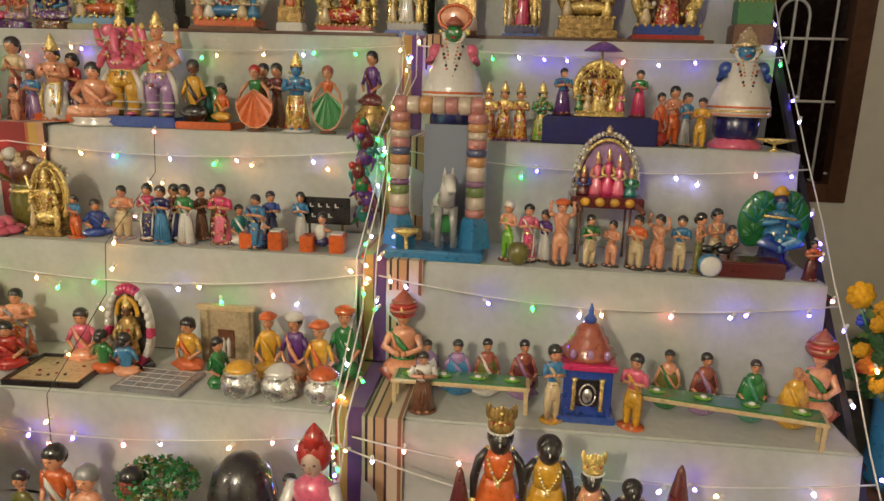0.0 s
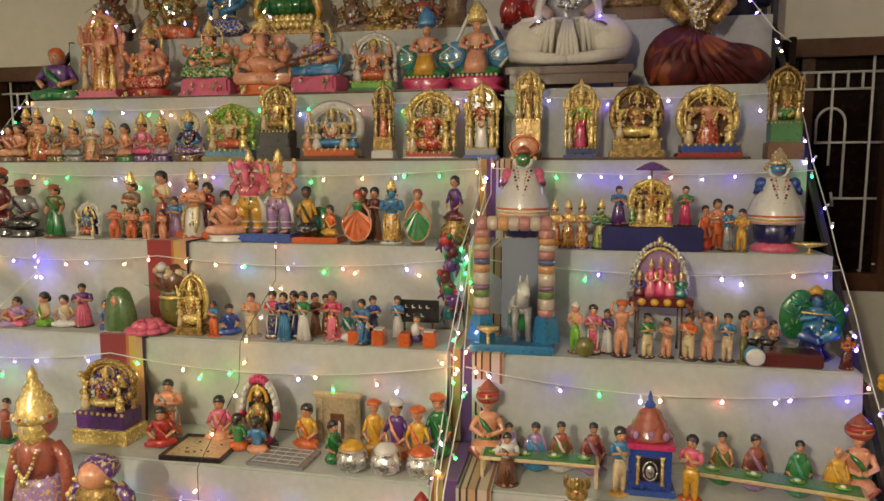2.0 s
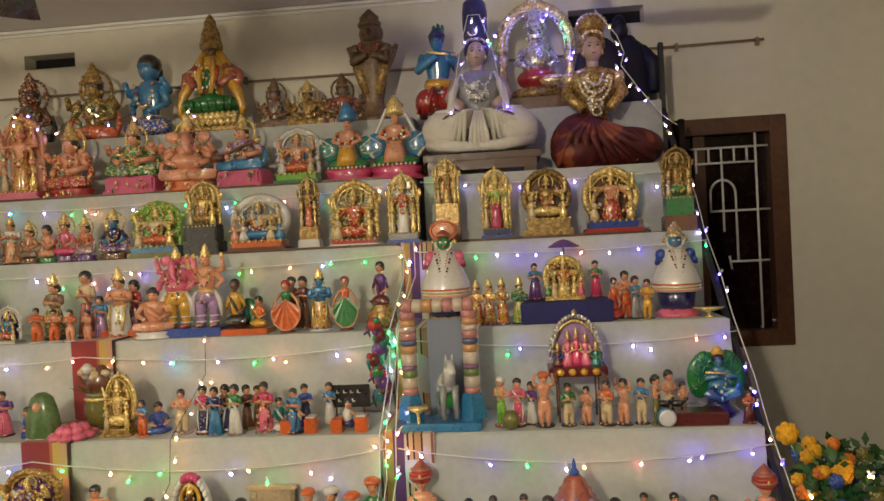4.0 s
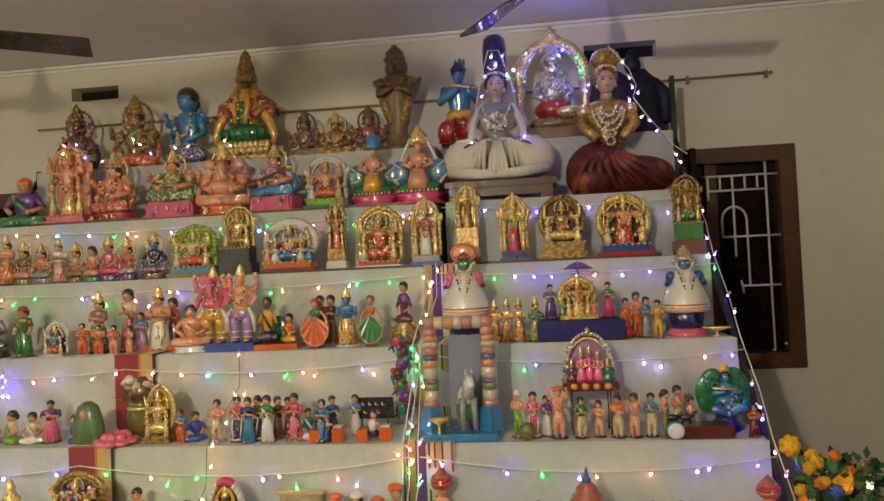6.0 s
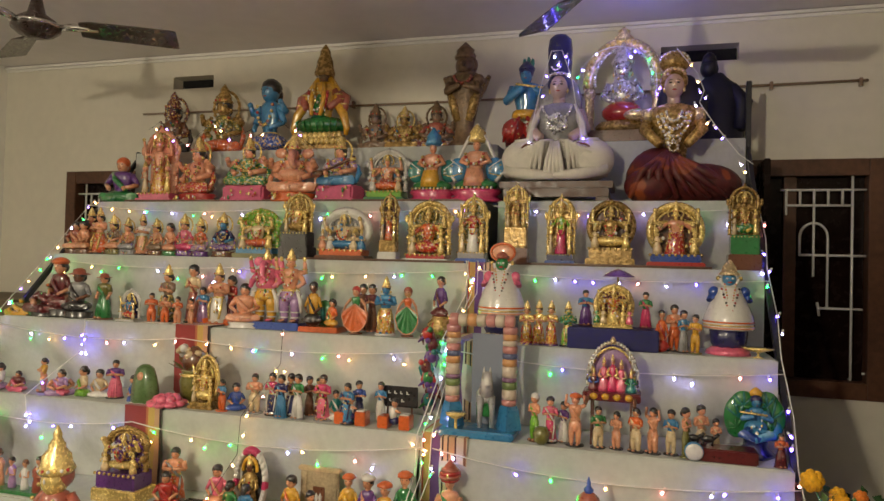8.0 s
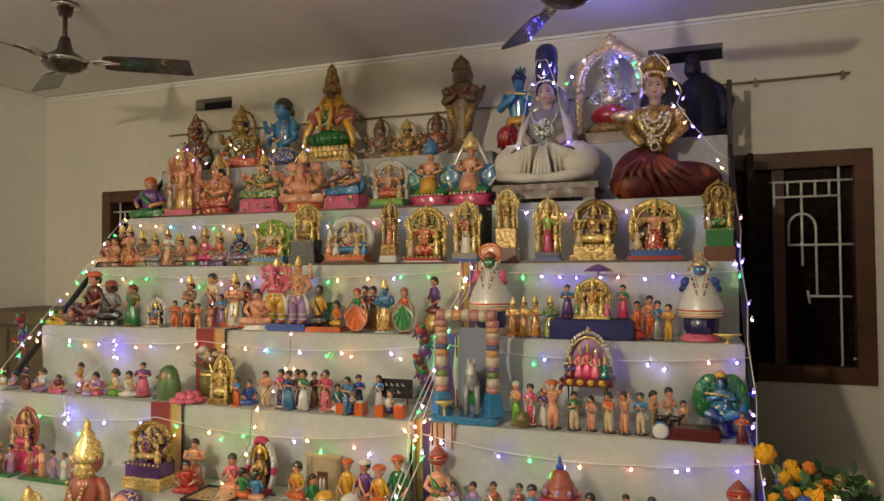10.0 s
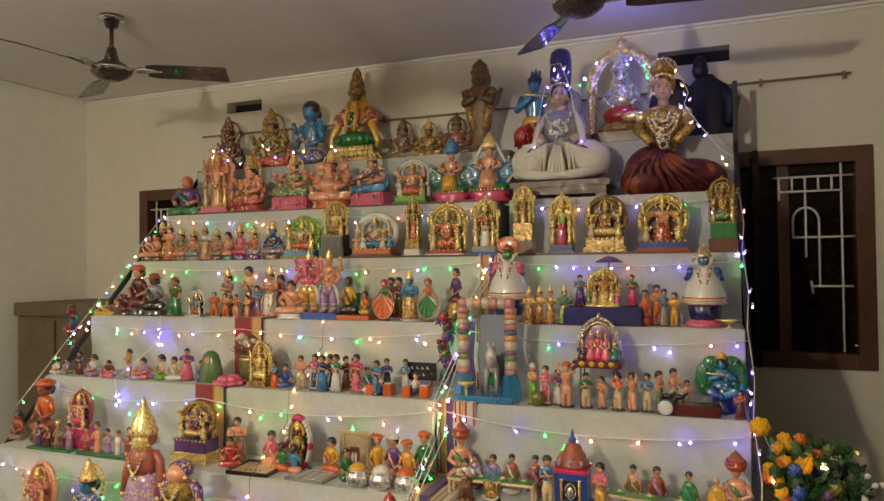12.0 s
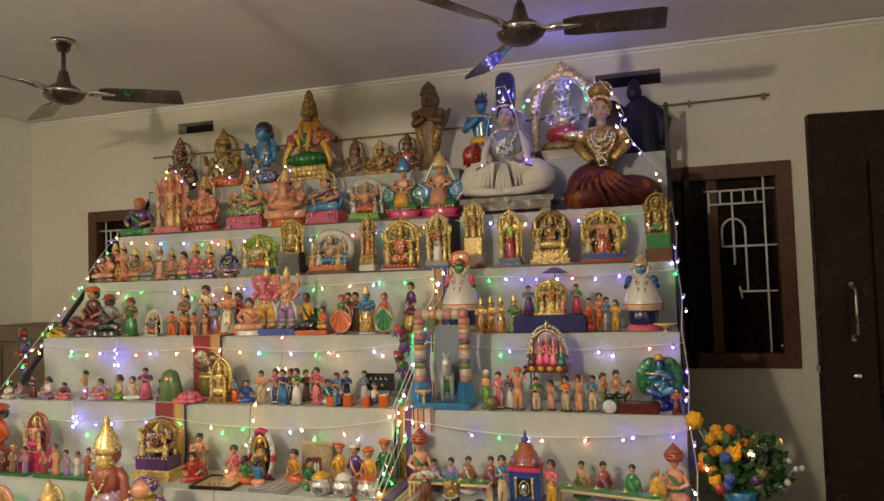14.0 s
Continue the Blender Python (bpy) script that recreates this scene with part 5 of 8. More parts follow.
# step 1
standing(-1.004, 1, 0.10, 0.278, 0.071, "orange","white","standing figurine in orange with white dhoti",skin="peach",pose_arms="down")
seated(-0.924, 1, 0.09, 0.254, 0.101, "peach","peach","seated peach figurine without shirt",skin="peach",hair="grey")
seated(-0.819, 1, 0.09, 0.259, 0.106, "clay","clay","seated figurine in dark pink",skin="clay")
seated(-1.085, 1, 0.09, 0.234, 0.070, "olive","green","small seated figurine in olive robe")
standing(-0.460, 1, 0.10, 0.273, 0.040, "sky","white","small standing figurine in pale blue")
def hooded_doll(x, level, inset, h, label):
    """A doll in a flared pink gown with a red hood, white sash and a green posy."""
    s = Shape()
    s.lathe([(0.19 * h, 0), (0.20 * h, 0.03 * h), (0.15 * h, 0.25 * h), (0.11 * h, 0.42 * h), (0.085 * h, 0.50 * h)], "hotpink", segs=20, lobes=9, lobe=0.07, flat=0.85)
    s.lathe([(0.088 * h, 0), (0.105 * h, 0.12 * h), (0.11 * h, 0.19 * h), (0.04 * h, 0.245 * h)], "pink", (0, 0, 0.49 * h), 14, 0.75)
    s.lathe([(0.093 * h, 0), (0.098 * h, 0.02 * h), (0.09 * h, 0.04 * h)], "white", (0, 0, 0.485 * h), 14, 0.8)
    for sx in (-1, 1):
        s.tube([(sx * 0.10 * h, 0, 0.68 * h), (sx * 0.14 * h, -0.03 * h, 0.58 * h), (sx * 0.05 * h, -0.12 * h, 0.56 * h)], [0.042 * h, 0.038 * h, 0.022 * h], "white", 8)
    for i in range(9):
        s.ball((0.07 * h + 0.03 * h * math.cos(i * 2.4), -0.13 * h + 0.01 * h * (i % 3), 0.575 * h + 0.028 * h * math.sin(i * 2.4)), 0.020 * h, "lime", 7, 5)
    head(s, 0.815 * h, 0.082 * h, "face", "")
    s.ball((0, 0.03 * h, 0.84 * h), (0.095 * h, 0.085 * h, 0.105 * h), "red", 14, 9)
    s.lathe([(0.075 * h, 0), (0.045 * h, 0.07 * h), (0.006 * h, 0.12 * h)], "red", (0, 0.03 * h, 0.89 * h), 12)
    return thing("hooded_doll", label, "doll", spot(x, level, inset), shape=s)


hooded_doll(-0.395, 1, 0.06, 0.40, "pink gowned doll with red hood and green posy")
goddess(-0.013, 1, 0.06, 0.497, 0.083, "orange","orange","tall dark goddess doll in orange with beaded crown",crown="bronze")
goddess(0.084, 1, 0.06, 0.480, 0.087, "yellow","yellow","tall dark goddess doll in yellow with gold necklace")
goddess(0.172, 1, 0.07, 0.404, 0.076, "peach","pink","smaller dark haired doll with golden crown",crown="gold")
goddess(0.253, 1, 0.07, 0.382, 0.070, "maroon","hotpink","smaller dark haired doll in maroon")
shrine(-2.164, 1, 0.12, 0.343, 0.190, "pink","peach","pink figurine in a round arch with white elephants",arch="peach",base="white",base2="green",back="peach",round_arch=True,base_h=.3,skin="peach",sides=2)
seated(-1.841, 1, 0.10, 0.353, 0.177, "blue","sky","blue seated figurine with white cows",skin="sky",base="white",hat="crown")
goddess(-1.465, 1, 0.03, 0.662, 0.216, "clay","lilac","large doll in mauve and clay red with tall golden crown",crown="tall",hair="clay",face="gold")
goddess(-1.276, 1, 0.02, 0.520, 0.235, "bronze","bronze","large doll in gold robe and purple veil",hair="purple",face="peach")

# step 6
seated(-2.643, 6, 0.10, 0.265, 0.253, "purple","green","seated figurine in purple and orange cloth",hair="orange")
shrine(-2.383, 6, 0.10, 0.448, 0.264, "peach","yellow","figurine in yellow on pink plinth",arch="peach",base="pink",base2="pink",back="peach",style="stand",base_h=.12,skin="peach")
seated(-2.121, 6, 0.10, 0.356, 0.274, "peach","red","seated crowned figurine in red",hat="crown",base="red",arms=4,skin="peach")
seated(-1.778, 6, 0.08, 0.345, 0.272, "green","green","seated crowned figurine in green on pink base",hat="crown",base="pink",block=True,arms=4,skin="peach")
seated(-1.502, 6, 0.08, 0.352, 0.277, "peach","peach","pink elephant-headed seated figurine",hat="crown",base="orange",arms=4,prop="trunk",skin="peach")
seated(-1.234, 6, 0.10, 0.341, 0.261, "lilac","sky","seated musician figurine in pale blue on pink plinth",hat="crown",base="pink",block=True,prop="lute",skin="peach")
shrine(-0.964, 6, 0.10, 0.289, 0.242, "peach","orange","white arched chariot figurine",arch="white",base="lime",base2="green",back="grey",style="sit",base_h=.2,skin="peach",sides=2)
wing_figure(-0.710, 6, 0.08, 0.386, 0.239, "sky","teal","yellow","hotpink","crowned figurine with blue crown on pink lotus")
wing_figure(-0.481, 6, 0.08, 0.401, 0.259, "gold","sky","peach","hotpink","crowned figurine with blue and white wings",tent=True)

# step 7
seated(-2.552, 7, 0.12, 0.374, 0.238, "brown","black","dark brown crowned figurine",hat="crown",skin="maroon",gilt="maroon")
seated(-2.184, 7, 0.12, 0.401, 0.248, "olive","orange","olive and gold crowned figurine",hat="crown",skin="bronze",arms=4,gilt="bronze")
seated(-1.860, 7, 0.12, 0.446, 0.250, "sky","blue","blue seated figurine with dark hair",skin="sky",arms=4)
seated(-1.179, 7, 0.14, 0.259, 0.175, "stone","stone","stone coloured crowned figurine",hat="crown",skin="stone",arms=4,gilt="antique")
seated(-1.000, 7, 0.14, 0.238, 0.198, "bronze","bronze","small bronze crowned seated figurine",hat="crown",skin="bronze",arms=4)
seated(-0.815, 7, 0.16, 0.263, 0.195, "clay","maroon","dark clay crowned figurine",hat="crown",skin="stone",arms=4,gilt="antique")
cone_doll(-0.089, 1, 0.05, 0.354, 0.068, "orange","small doll with tall pointed maroon cap")
cone_doll(0.336, 1, 0.05, 0.400, 0.055, "purple","small doll in purple with tall pointed maroon cap")

# ---- special pieces on the steps ----
def plain(name, label, category, shape, at, turn=0, group=""):
    return thing(name, label, category, at, turn, group, shape=shape)


def plinth(x, level, inset, w, d, h, mat, label):
    plain("plinth", label, "plinth", Shape().box((-w / 2, -d / 2, 0), (w / 2, d / 2, h), mat, 0.004), spot(x, level, inset))


plinth(0.225, 4, 0.085, 0.335, 0.15, 0.08, paint("navy_satin", (0.012, 0.012, 0.12), 0.6, vary=0.3, scale=40, bump=0.003), "dark blue cloth covered plinth")
plinth(-1.235, 4, 0.09, 0.27, 0.12, 0.034, "blue", "bright blue plinth under two tall figurines")
plinth(-1.005, 4, 0.085, 0.185, 0.12, 0.024, "orange", "orange and white plinth under dark figurines")
plinth(-1.55, 4, 0.15, 0.26, 0.10, 0.03, "orange", "orange plinth behind the seated figurine")

# gateway of stacked coloured rings, with a horse in it
gate = thing("toy_gateway", "gateway of pastel banded pillars on a blue base", "toy gateway", spot(-0.225, 3, 0.085))
part("base", Shape().box((-0.135, -0.075, 0), (0.135, 0.06, 0.028), "sky", 0.005), gate, "bright blue base")
BAND = {k: paint(k + "_lacquer", c, 0.35, vary=0.12, scale=60, coat=0.7) for k, c in dict(
    rose=(0.52, 0.22, 0.20), ivory=(0.58, 0.48, 0.38), moss=(0.17, 0.24, 0.08), dusk=(0.10, 0.12, 0.24), apricot=(0.60, 0.30, 0.12), mauve=(0.26, 0.13, 0.24)).items()}
for sx in (-1, 1):
    part("foot", Shape().lathe([(0.047, 0), (0.046, 0.01), (0.036, 0.07), (0.030, 0.085)], "sky", (sx * 0.105, 0, 0.028), 4, smooth=False), gate)
    z = 0.113
    for c, hh in (("rose", 0.022), ("ivory", 0.036), ("moss", 0.026), ("mauve", 0.016), ("ivory", 0.040), ("apricot", 0.026), ("dusk", 0.020), ("rose", 0.026), ("ivory", 0.020), ("apricot", 0.022), ("rose", 0.026)):
        part("ring", Shape().lathe([(0.023, 0), (0.027, 0.003), (0.0275, hh / 2), (0.027, hh - 0.003), (0.023, hh)], BAND[c], (sx * 0.105, 0, z), 14), gate)
        z += hh
for i, c in enumerate(("rose", "ivory", "apricot", "ivory", "rose", "ivory", "rose")):
    part("ring", Shape().tube([(-0.121 + 0.0345 * i, 0, 0.412), (-0.117 + 0.0345 * i, 0, 0.412), (-0.091 + 0.0345 * i, 0, 0.412), (-0.087 + 0.0345 * i, 0, 0.412)], [0.019, 0.024, 0.024, 0.019], BAND[c], 12), gate)
part("backboard", Shape().box((-0.045, 0.045, 0.03), (0.075, 0.052, 0.36), paint("slate_blue_board", (0.22, 0.25, 0.32), 0.55, vary=0.06, scale=20), 0.002), gate, "plain blue-grey board")
s = Shape()
s.ball((0, 0.01, 0.10), (0.026, 0.05, 0.030), "white", 10, 7).tube([(0, -0.03, 0.11), (0, -0.055, 0.15), (0, -0.06, 0.165)], [0.022, 0.017, 0.015], "white")
s.tube([(0, -0.055, 0.168), (0, -0.095, 0.145)], [0.016, 0.010], "white")
for sx in (-1, 1):
    for yy in (-0.03, 0.045):
        s.tube([(sx * 0.016, yy, 0.10), (sx * 0.018, yy, 0.05), (sx * 0.018, yy - 0.004, 0.004)], [0.012, 0.008, 0.008], "grey")
    s.lathe([(0.005, 0), (0.001, 0.02)], "white", (sx * 0.009, -0.055, 0.175), 6)
s.box((-0.028, -0.028, 0.035), (0.028, 0.035, 0.075), "green", 0.006)
s.tube([(0, -0.02, 0.15), (0, 0.0, 0.135), (0, 0.03, 0.13)], [0.010, 0.012, 0.006], "grey")
plain("toy_horse", "white and grey toy horse with green saddle", "toy horse", s, spot(-0.205, 3, 0.085, 0.031), 15).scale = (1.2, 1.2, 1.15)

# palanquin on its stand
pal = thing("palanquin", "gilded palanquin with pink canopy figures and maroon platform", "palanquin", spot(0.235, 3, 0.14))
for sx in (-1, 1):
    for yy in (-0.04, 0.05):
        part("leg", Shape().lathe([(0.006, 0), (0.004, 0.02), (0.004, 0.16)], "brown", (sx * 0.085, yy, 0), 8), pal)
part("platform", Shape().box((-0.125, -0.06, 0.155), (0.125, 0.06, 0.185), "maroon", 0.004), pal)
for i in range(4):
    part("flower", Shape().ball((-0.075 + 0.05 * i, -0.062, 0.172), (0.018, 0.008, 0.012), "yellow", 8, 5), pal, "yellow marigold")
for sx in (-1, 1):
    part("pole", Shape().tube([(sx * 0.10, -0.16, 0.165), (sx * 0.10, 0.09, 0.165)], 0.008, "brown"), pal)
s = Shape()
s.arch((0, 0.02, 0.215), 0.112, 0.135, 0.006, "palegold", -8, 188, 22, 26, "silver", 0.0085)
s.arch((0, 0.014, 0.215), 0.098, 0.118, 0.005, "gold", -8, 188, 20, 19, "gold", 0.006)
s.lathe([(0.012, 0), (0.016, 0.008), (0.003, 0.024)], "palegold", (0, 0.016, 0.348), 8)
for sx in (-1, 1):
    for k in range(4):
        s.tube([(sx * (0.108 - 0.012 * k), 0.01, 0.25 + 0.022 * k), (sx * (0.112 - 0.012 * k), 0.008, 0.215 + 0.025 * k)], [0.004, 0.007], "silver", 6)
part("canopy_arch", s, pal, "beaded golden arch with tassels")
part("canopy_cloth", Shape().ball((0, 0.034, 0.245), (0.092, 0.008, 0.090), "lilac", 16, 8), pal, "pale lilac cloth")
for px, hh, c, c2 in ((-0.080, 0.062, "maroon", "blue"), (-0.036, 0.105, "pink", "peach"), (0.002, 0.115, "hotpink", "gold"), (0.040, 0.098, "pink", "cream"), (0.082, 0.062, "teal", "green")):
    s = Shape()
    s.lathe([(0.024, 0), (0.026, 0.1 * hh), (0.019, 0.35 * hh), (0.011, 0.52 * hh), (0.017, 0.70 * hh), (0.005, 0.80 * hh)], c, (px, -0.012, 0.185), 12, 0.8, 5, 0.10)
    for sx in (-1, 1):
        s.tube([(px + sx * 0.014, -0.014, 0.185 + 0.70 * hh), (px + sx * 0.022, -0.022, 0.185 + 0.5 * hh), (px + sx * 0.006, -0.032, 0.185 + 0.48 * hh)], [0.006, 0.0055, 0.004], c2, 6)
    head(s, 0.185 + 0.88 * hh, 0.0105, "peach", "", "crown", px, -0.012)
    part("rider", s, pal)

pal.scale = (0.78, 1, 1)
# dancing child in a green ring, on the dark red board
plinth(0.585, 3, 0.06, 0.215, 0.085, 0.042, "maroon", "dark red varnished board")
s = Shape()
s.lathe([(0.060, 0), (0.065, 0.012), (0.040, 0.035), (0.036, 0.070)], "navy", segs=14, lobes=5, lobe=0.12)
rng = random.Random(17)
for k, (tx, tz, rx, rz, c) in enumerate(((-0.055, 0.135, 0.050, 0.078, "green"), (0.055, 0.135, 0.050, 0.078, "green"), (0, 0.170, 0.060, 0.055, "teal"), (-0.038, 0.180, 0.045, 0.050, "green"), (0.040, 0.182, 0.045, 0.050, "green"), (-0.060, 0.100, 0.036, 0.045, "teal"), (0.060, 0.100, 0.036, 0.045, "teal"))):
    s.ball((tx, 0.026 + 0.004 * (k % 3), tz), (rx, 0.018, rz), c, 16, 10)
    for q in range(4):
        a = radians(20 + 45 * q + 8 * k)
        s.tube([(tx, 0.006, tz), (tx + 0.55 * rx * math.cos(a), 0.006, tz + 0.55 * rz * math.sin(a)), (tx + 0.93 * rx * math.cos(a), 0.020, tz + 0.93 * rz * math.sin(a))], [0.003, 0.005, 0.003], "teal" if c == "green" else "green", 5)
s.ball((0, -0.012, 0.105), (0.040, 0.030, 0.032), "sky", 12, 8)
for sx in (-1, 1):
    s.tube([(sx * 0.015, -0.02, 0.10), (sx * 0.048, -0.045, 0.088), (-sx * 0.01, -0.060, 0.070)], [0.020, 0.019, 0.013], "blue" if sx < 0 else "sky", 8)
    s.tube([(sx * 0.026, -0.02, 0.165), (sx * 0.045, -0.036, 0.140), (sx * 0.012, -0.060, 0.155)], [0.012, 0.011, 0.008], "sky", 7)
person_torso(s, 0.085, 0.105, 0.18, "sky", 0.62, 0, -0.014)
head(s, 0.198, 0.023, "sky", "navy", cy=-0.014)
s.lathe([(0.020, 0), (0.024, 0.012), (0.012, 0.026), (0.003, 0.032)], "yellow", (0, -0.005, 0.218), 9, 0.7)
s.tube([(-0.06, -0.066, 0.168), (0.03, -0.062, 0.160)], 0.004, "gold", 6)
glints(s, 14, 8, 0.04, (0.07, 0.17), -0.045, 0.005, ("white", "gold", "sky"))
plain("peacock_figurine", "blue child figurine before a green peacock tail", "figurine", s, spot(0.70, 3, 0.15)).scale = (0.92, 0.85, 0.92)
for px in (0.50, 0.545):
    s = Shape().ball((0, 0, 0.022), (0.022, 0.010, 0.012), "black", 8, 5).tube([(0.018, 0, 0.026), (0.034, 0, 0.040)], [0.007, 0.005], "black", 6)
    for a in (-0.014, 0.014):
        s.tube([(a, 0.005, 0.018), (a, 0.005, 0)], 0.004, "black", 5)
    plain("toy_cow", "tiny black cow on the dark red board", "toy animal", s, spot(px, 3, 0.06, 0.042), group="tiny black cows")
s = Shape().lathe([(0.022, -0.022), (0.029, -0.010), (0.030, 0.014), (0.027, 0.016)], "sky", segs=14).lathe([(0.027, 0), (0.0275, 0.004), (0.020, 0.006)], "white", (0, 0, 0.0165), 14)
drum = plain("toy_drum", "small blue toy drum with white skin", "toy drum", s, spot(0.475, 3, 0.03, 0.0))
drum.matrix_basis = pose(*spot(0.500, 3, 0.022, 0.0305), 90, 0, 0)
s = Shape().lathe([(0.012, 0), (0.026, 0.012), (0.030, 0.035), (0.022, 0.055), (0.014, 0.06)], "olive", segs=12)
plain("clay_pot", "small brown clay pot drum", "pot", s, spot(0.005, 3, 0.035))

# school scene: desks with pupils, blackboard
def desk(x, label):
    d = thing("school_desk", label, "toy desk", spot(x, 3, 0.055), group="orange school desks")
    part("bench", Shape().box((-0.062, -0.025, 0), (-0.022, 0.03, 0.045), "orange", 0.003), d)
    part("table", Shape().box((0.022, -0.025, 0), (0.064, 0.03, 0.052), "orange", 0.003), d)
    part("book", Shape().box((0.026, -0.018, 0.052), (0.058, 0.018, 0.057), "white", 0.001), d)
    s = Shape()
    s.ball((0, 0, 0.028), (0.022, 0.02, 0.016), "navy", 8, 5).lathe([(0.014, 0), (0.018, 0.03), (0.008, 0.042)], "white", (-0.004, 0, 0.035), 9)
    s.tube([(0.008, -0.012, 0.066), (0.028, -0.014, 0.062)], [0.006, 0.004], "skin", 6)
    head(s, 0.094, 0.016, "skin", "black")
    plain("pupil_figurine", "little pupil figurine in white shirt at the desk", "figurine", s, spot(x - 0.002, 3, 0.055, 0.0), group="pupils")


desk(-0.715, "small orange desk and bench with open book")
desk(-0.54, "small orange desk and bench with open book")
board = thing("blackboard", "small blackboard with white chalk figures on easel", "blackboard", spot(-0.565, 3, 0.17))
for px in (-0.05, 0.05):
    part("easel_leg", Shape().tube([(px, 0.004, 0), (px, 0.004, 0.11)], 0.004, "brown", 6), board)
part("panel", Shape().box((-0.075, -0.006, 0.055), (0.075, 0.002, 0.135), "black", 0.002), board)
for i, (px, pz, wd) in enumerate([(-0.045, 0.112, 0.010), (-0.02, 0.112, 0.012), (0.005, 0.112, 0.010), (0.03, 0.112, 0.012), (-0.04, 0.082, 0.012), (-0.015, 0.082, 0.010), (0.01, 0.082, 0.012)]):
    part("chalk_mark", Shape().box((px, -0.0085, pz - 0.006), (px + 0.35 * wd, -0.0065, pz + 0.005), "white").box((px + 0.36 * wd, -0.0084, pz - 0.006), (px + wd, -0.0064, pz - 0.003), "white"), board)

# temple on step two
tem = thing("toy_temple", "blue toy temple with dark red domed roof", "toy temple", spot(0.185, 2, 0.11))
part("base", Shape().box((-0.095, -0.085, 0), (0.095, 0.08, 0.022), "blue", 0.003), tem)
part("wall", Shape().box((-0.080, -0.065, 0.022), (0.080, 0.07, 0.165), "blue", 0.004), tem)
for px in (-0.045, 0.045):
    part("pillar", Shape().lathe([(0.010, 0), (0.007, 0.012), (0.007, 0.09), (0.011, 0.10)], "gold", (px, -0.072, 0.04), 8), tem)
part("niche", Shape().box((-0.036, -0.070, 0.05), (0.036, -0.063, 0.135), "black", 0.001), tem, "dark niche")
part("idol", Shape().ball((0, -0.072, 0.085), (0.018, 0.008, 0.024), "silver", 9, 6).arch((0, -0.072, 0.088), 0.026, 0.034, 0.003, "silver", 0, 360, 16), tem, "small silver idol")
for px in (-0.07, -0.03, 0.03, 0.07):
    part("post", Shape().box((px - 0.006, -0.078, 0.022), (px + 0.006, -0.066, 0.045), "blue", 0.001), tem)
part("eave", Shape().box((-0.092, -0.082, 0.165), (0.092, 0.08, 0.185), "hotpink", 0.005), tem)
part("roof", Shape().lathe([(0.085, 0), (0.090, 0.010), (0.078, 0.020), (0.077, 0.034), (0.066, 0.040), (0.060, 0.062), (0.048, 0.070), (0.040, 0.092), (0.026, 0.104), (0.018, 0.110)], "clay", (0, 0, 0.185), 16, 0.85, 8, 0.07), tem, "dull red domed roof")
for px in (-0.055, 0, 0.055):
    part("roof_niche", Shape().ball((px, -0.066, 0.212), (0.012, 0.010, 0.016), "lilac", 8, 6), tem)
tem.scale = (0.72, 0.76, 0.80)
part("finial", Shape().lathe([(0.018, 0), (0.022, 0.012), (0.008, 0.028), (0.010, 0.036), (0.002, 0.06)], "blue", (0, 0, 0.292), 10), tem)


# long low tables with leaf plates
def long_table(x0, y0, x1, y1, label):
    L, a = math.hypot(x1 - x0, y1 - y0), math.degrees(math.atan2(y1 - y0, x1 - x0))
    t = thing("low_table", label, "toy table", (x0, y0, EDGE[2][1] + 0.0005), a, "long dining tables")
    part("tabletop", Shape().box((0, -0.035, 0.062), (L, 0.035, 0.072), "cream", 0.002), t, "cream edged tabletop")
    part("runner", Shape().box((0.01, -0.030, 0.072), (L - 0.01, 0.032, 0.075), "green"), t, "green leaf runner")
    for px in (0.008, L - 0.008):
        for py in (-0.025, 0.025):
            part("leg", Shape().box((px - 0.005, py - 0.005, 0), (px + 0.005, py + 0.005, 0.062), "cream", 0.001), t)
    for i in range(4):
        px = L * (i + 0.5) / 4
        part("plate", Shape().lathe([(0.014, 0), (0.020, 0.002), (0.018, 0.004)], "lime", (px, 0, 0.075), 10, 0.7), t)
        part("rice", Shape().ball((px, 0, 0.079), (0.009, 0.007, 0.006), "white", 7, 5), t)


long_table(-0.29, 1.545, 0.05, 1.545, "long low dining table with green leaf plates")
long_table(0.30, 1.555, 0.715, 1.475, "long low dining table with green leaf plates")


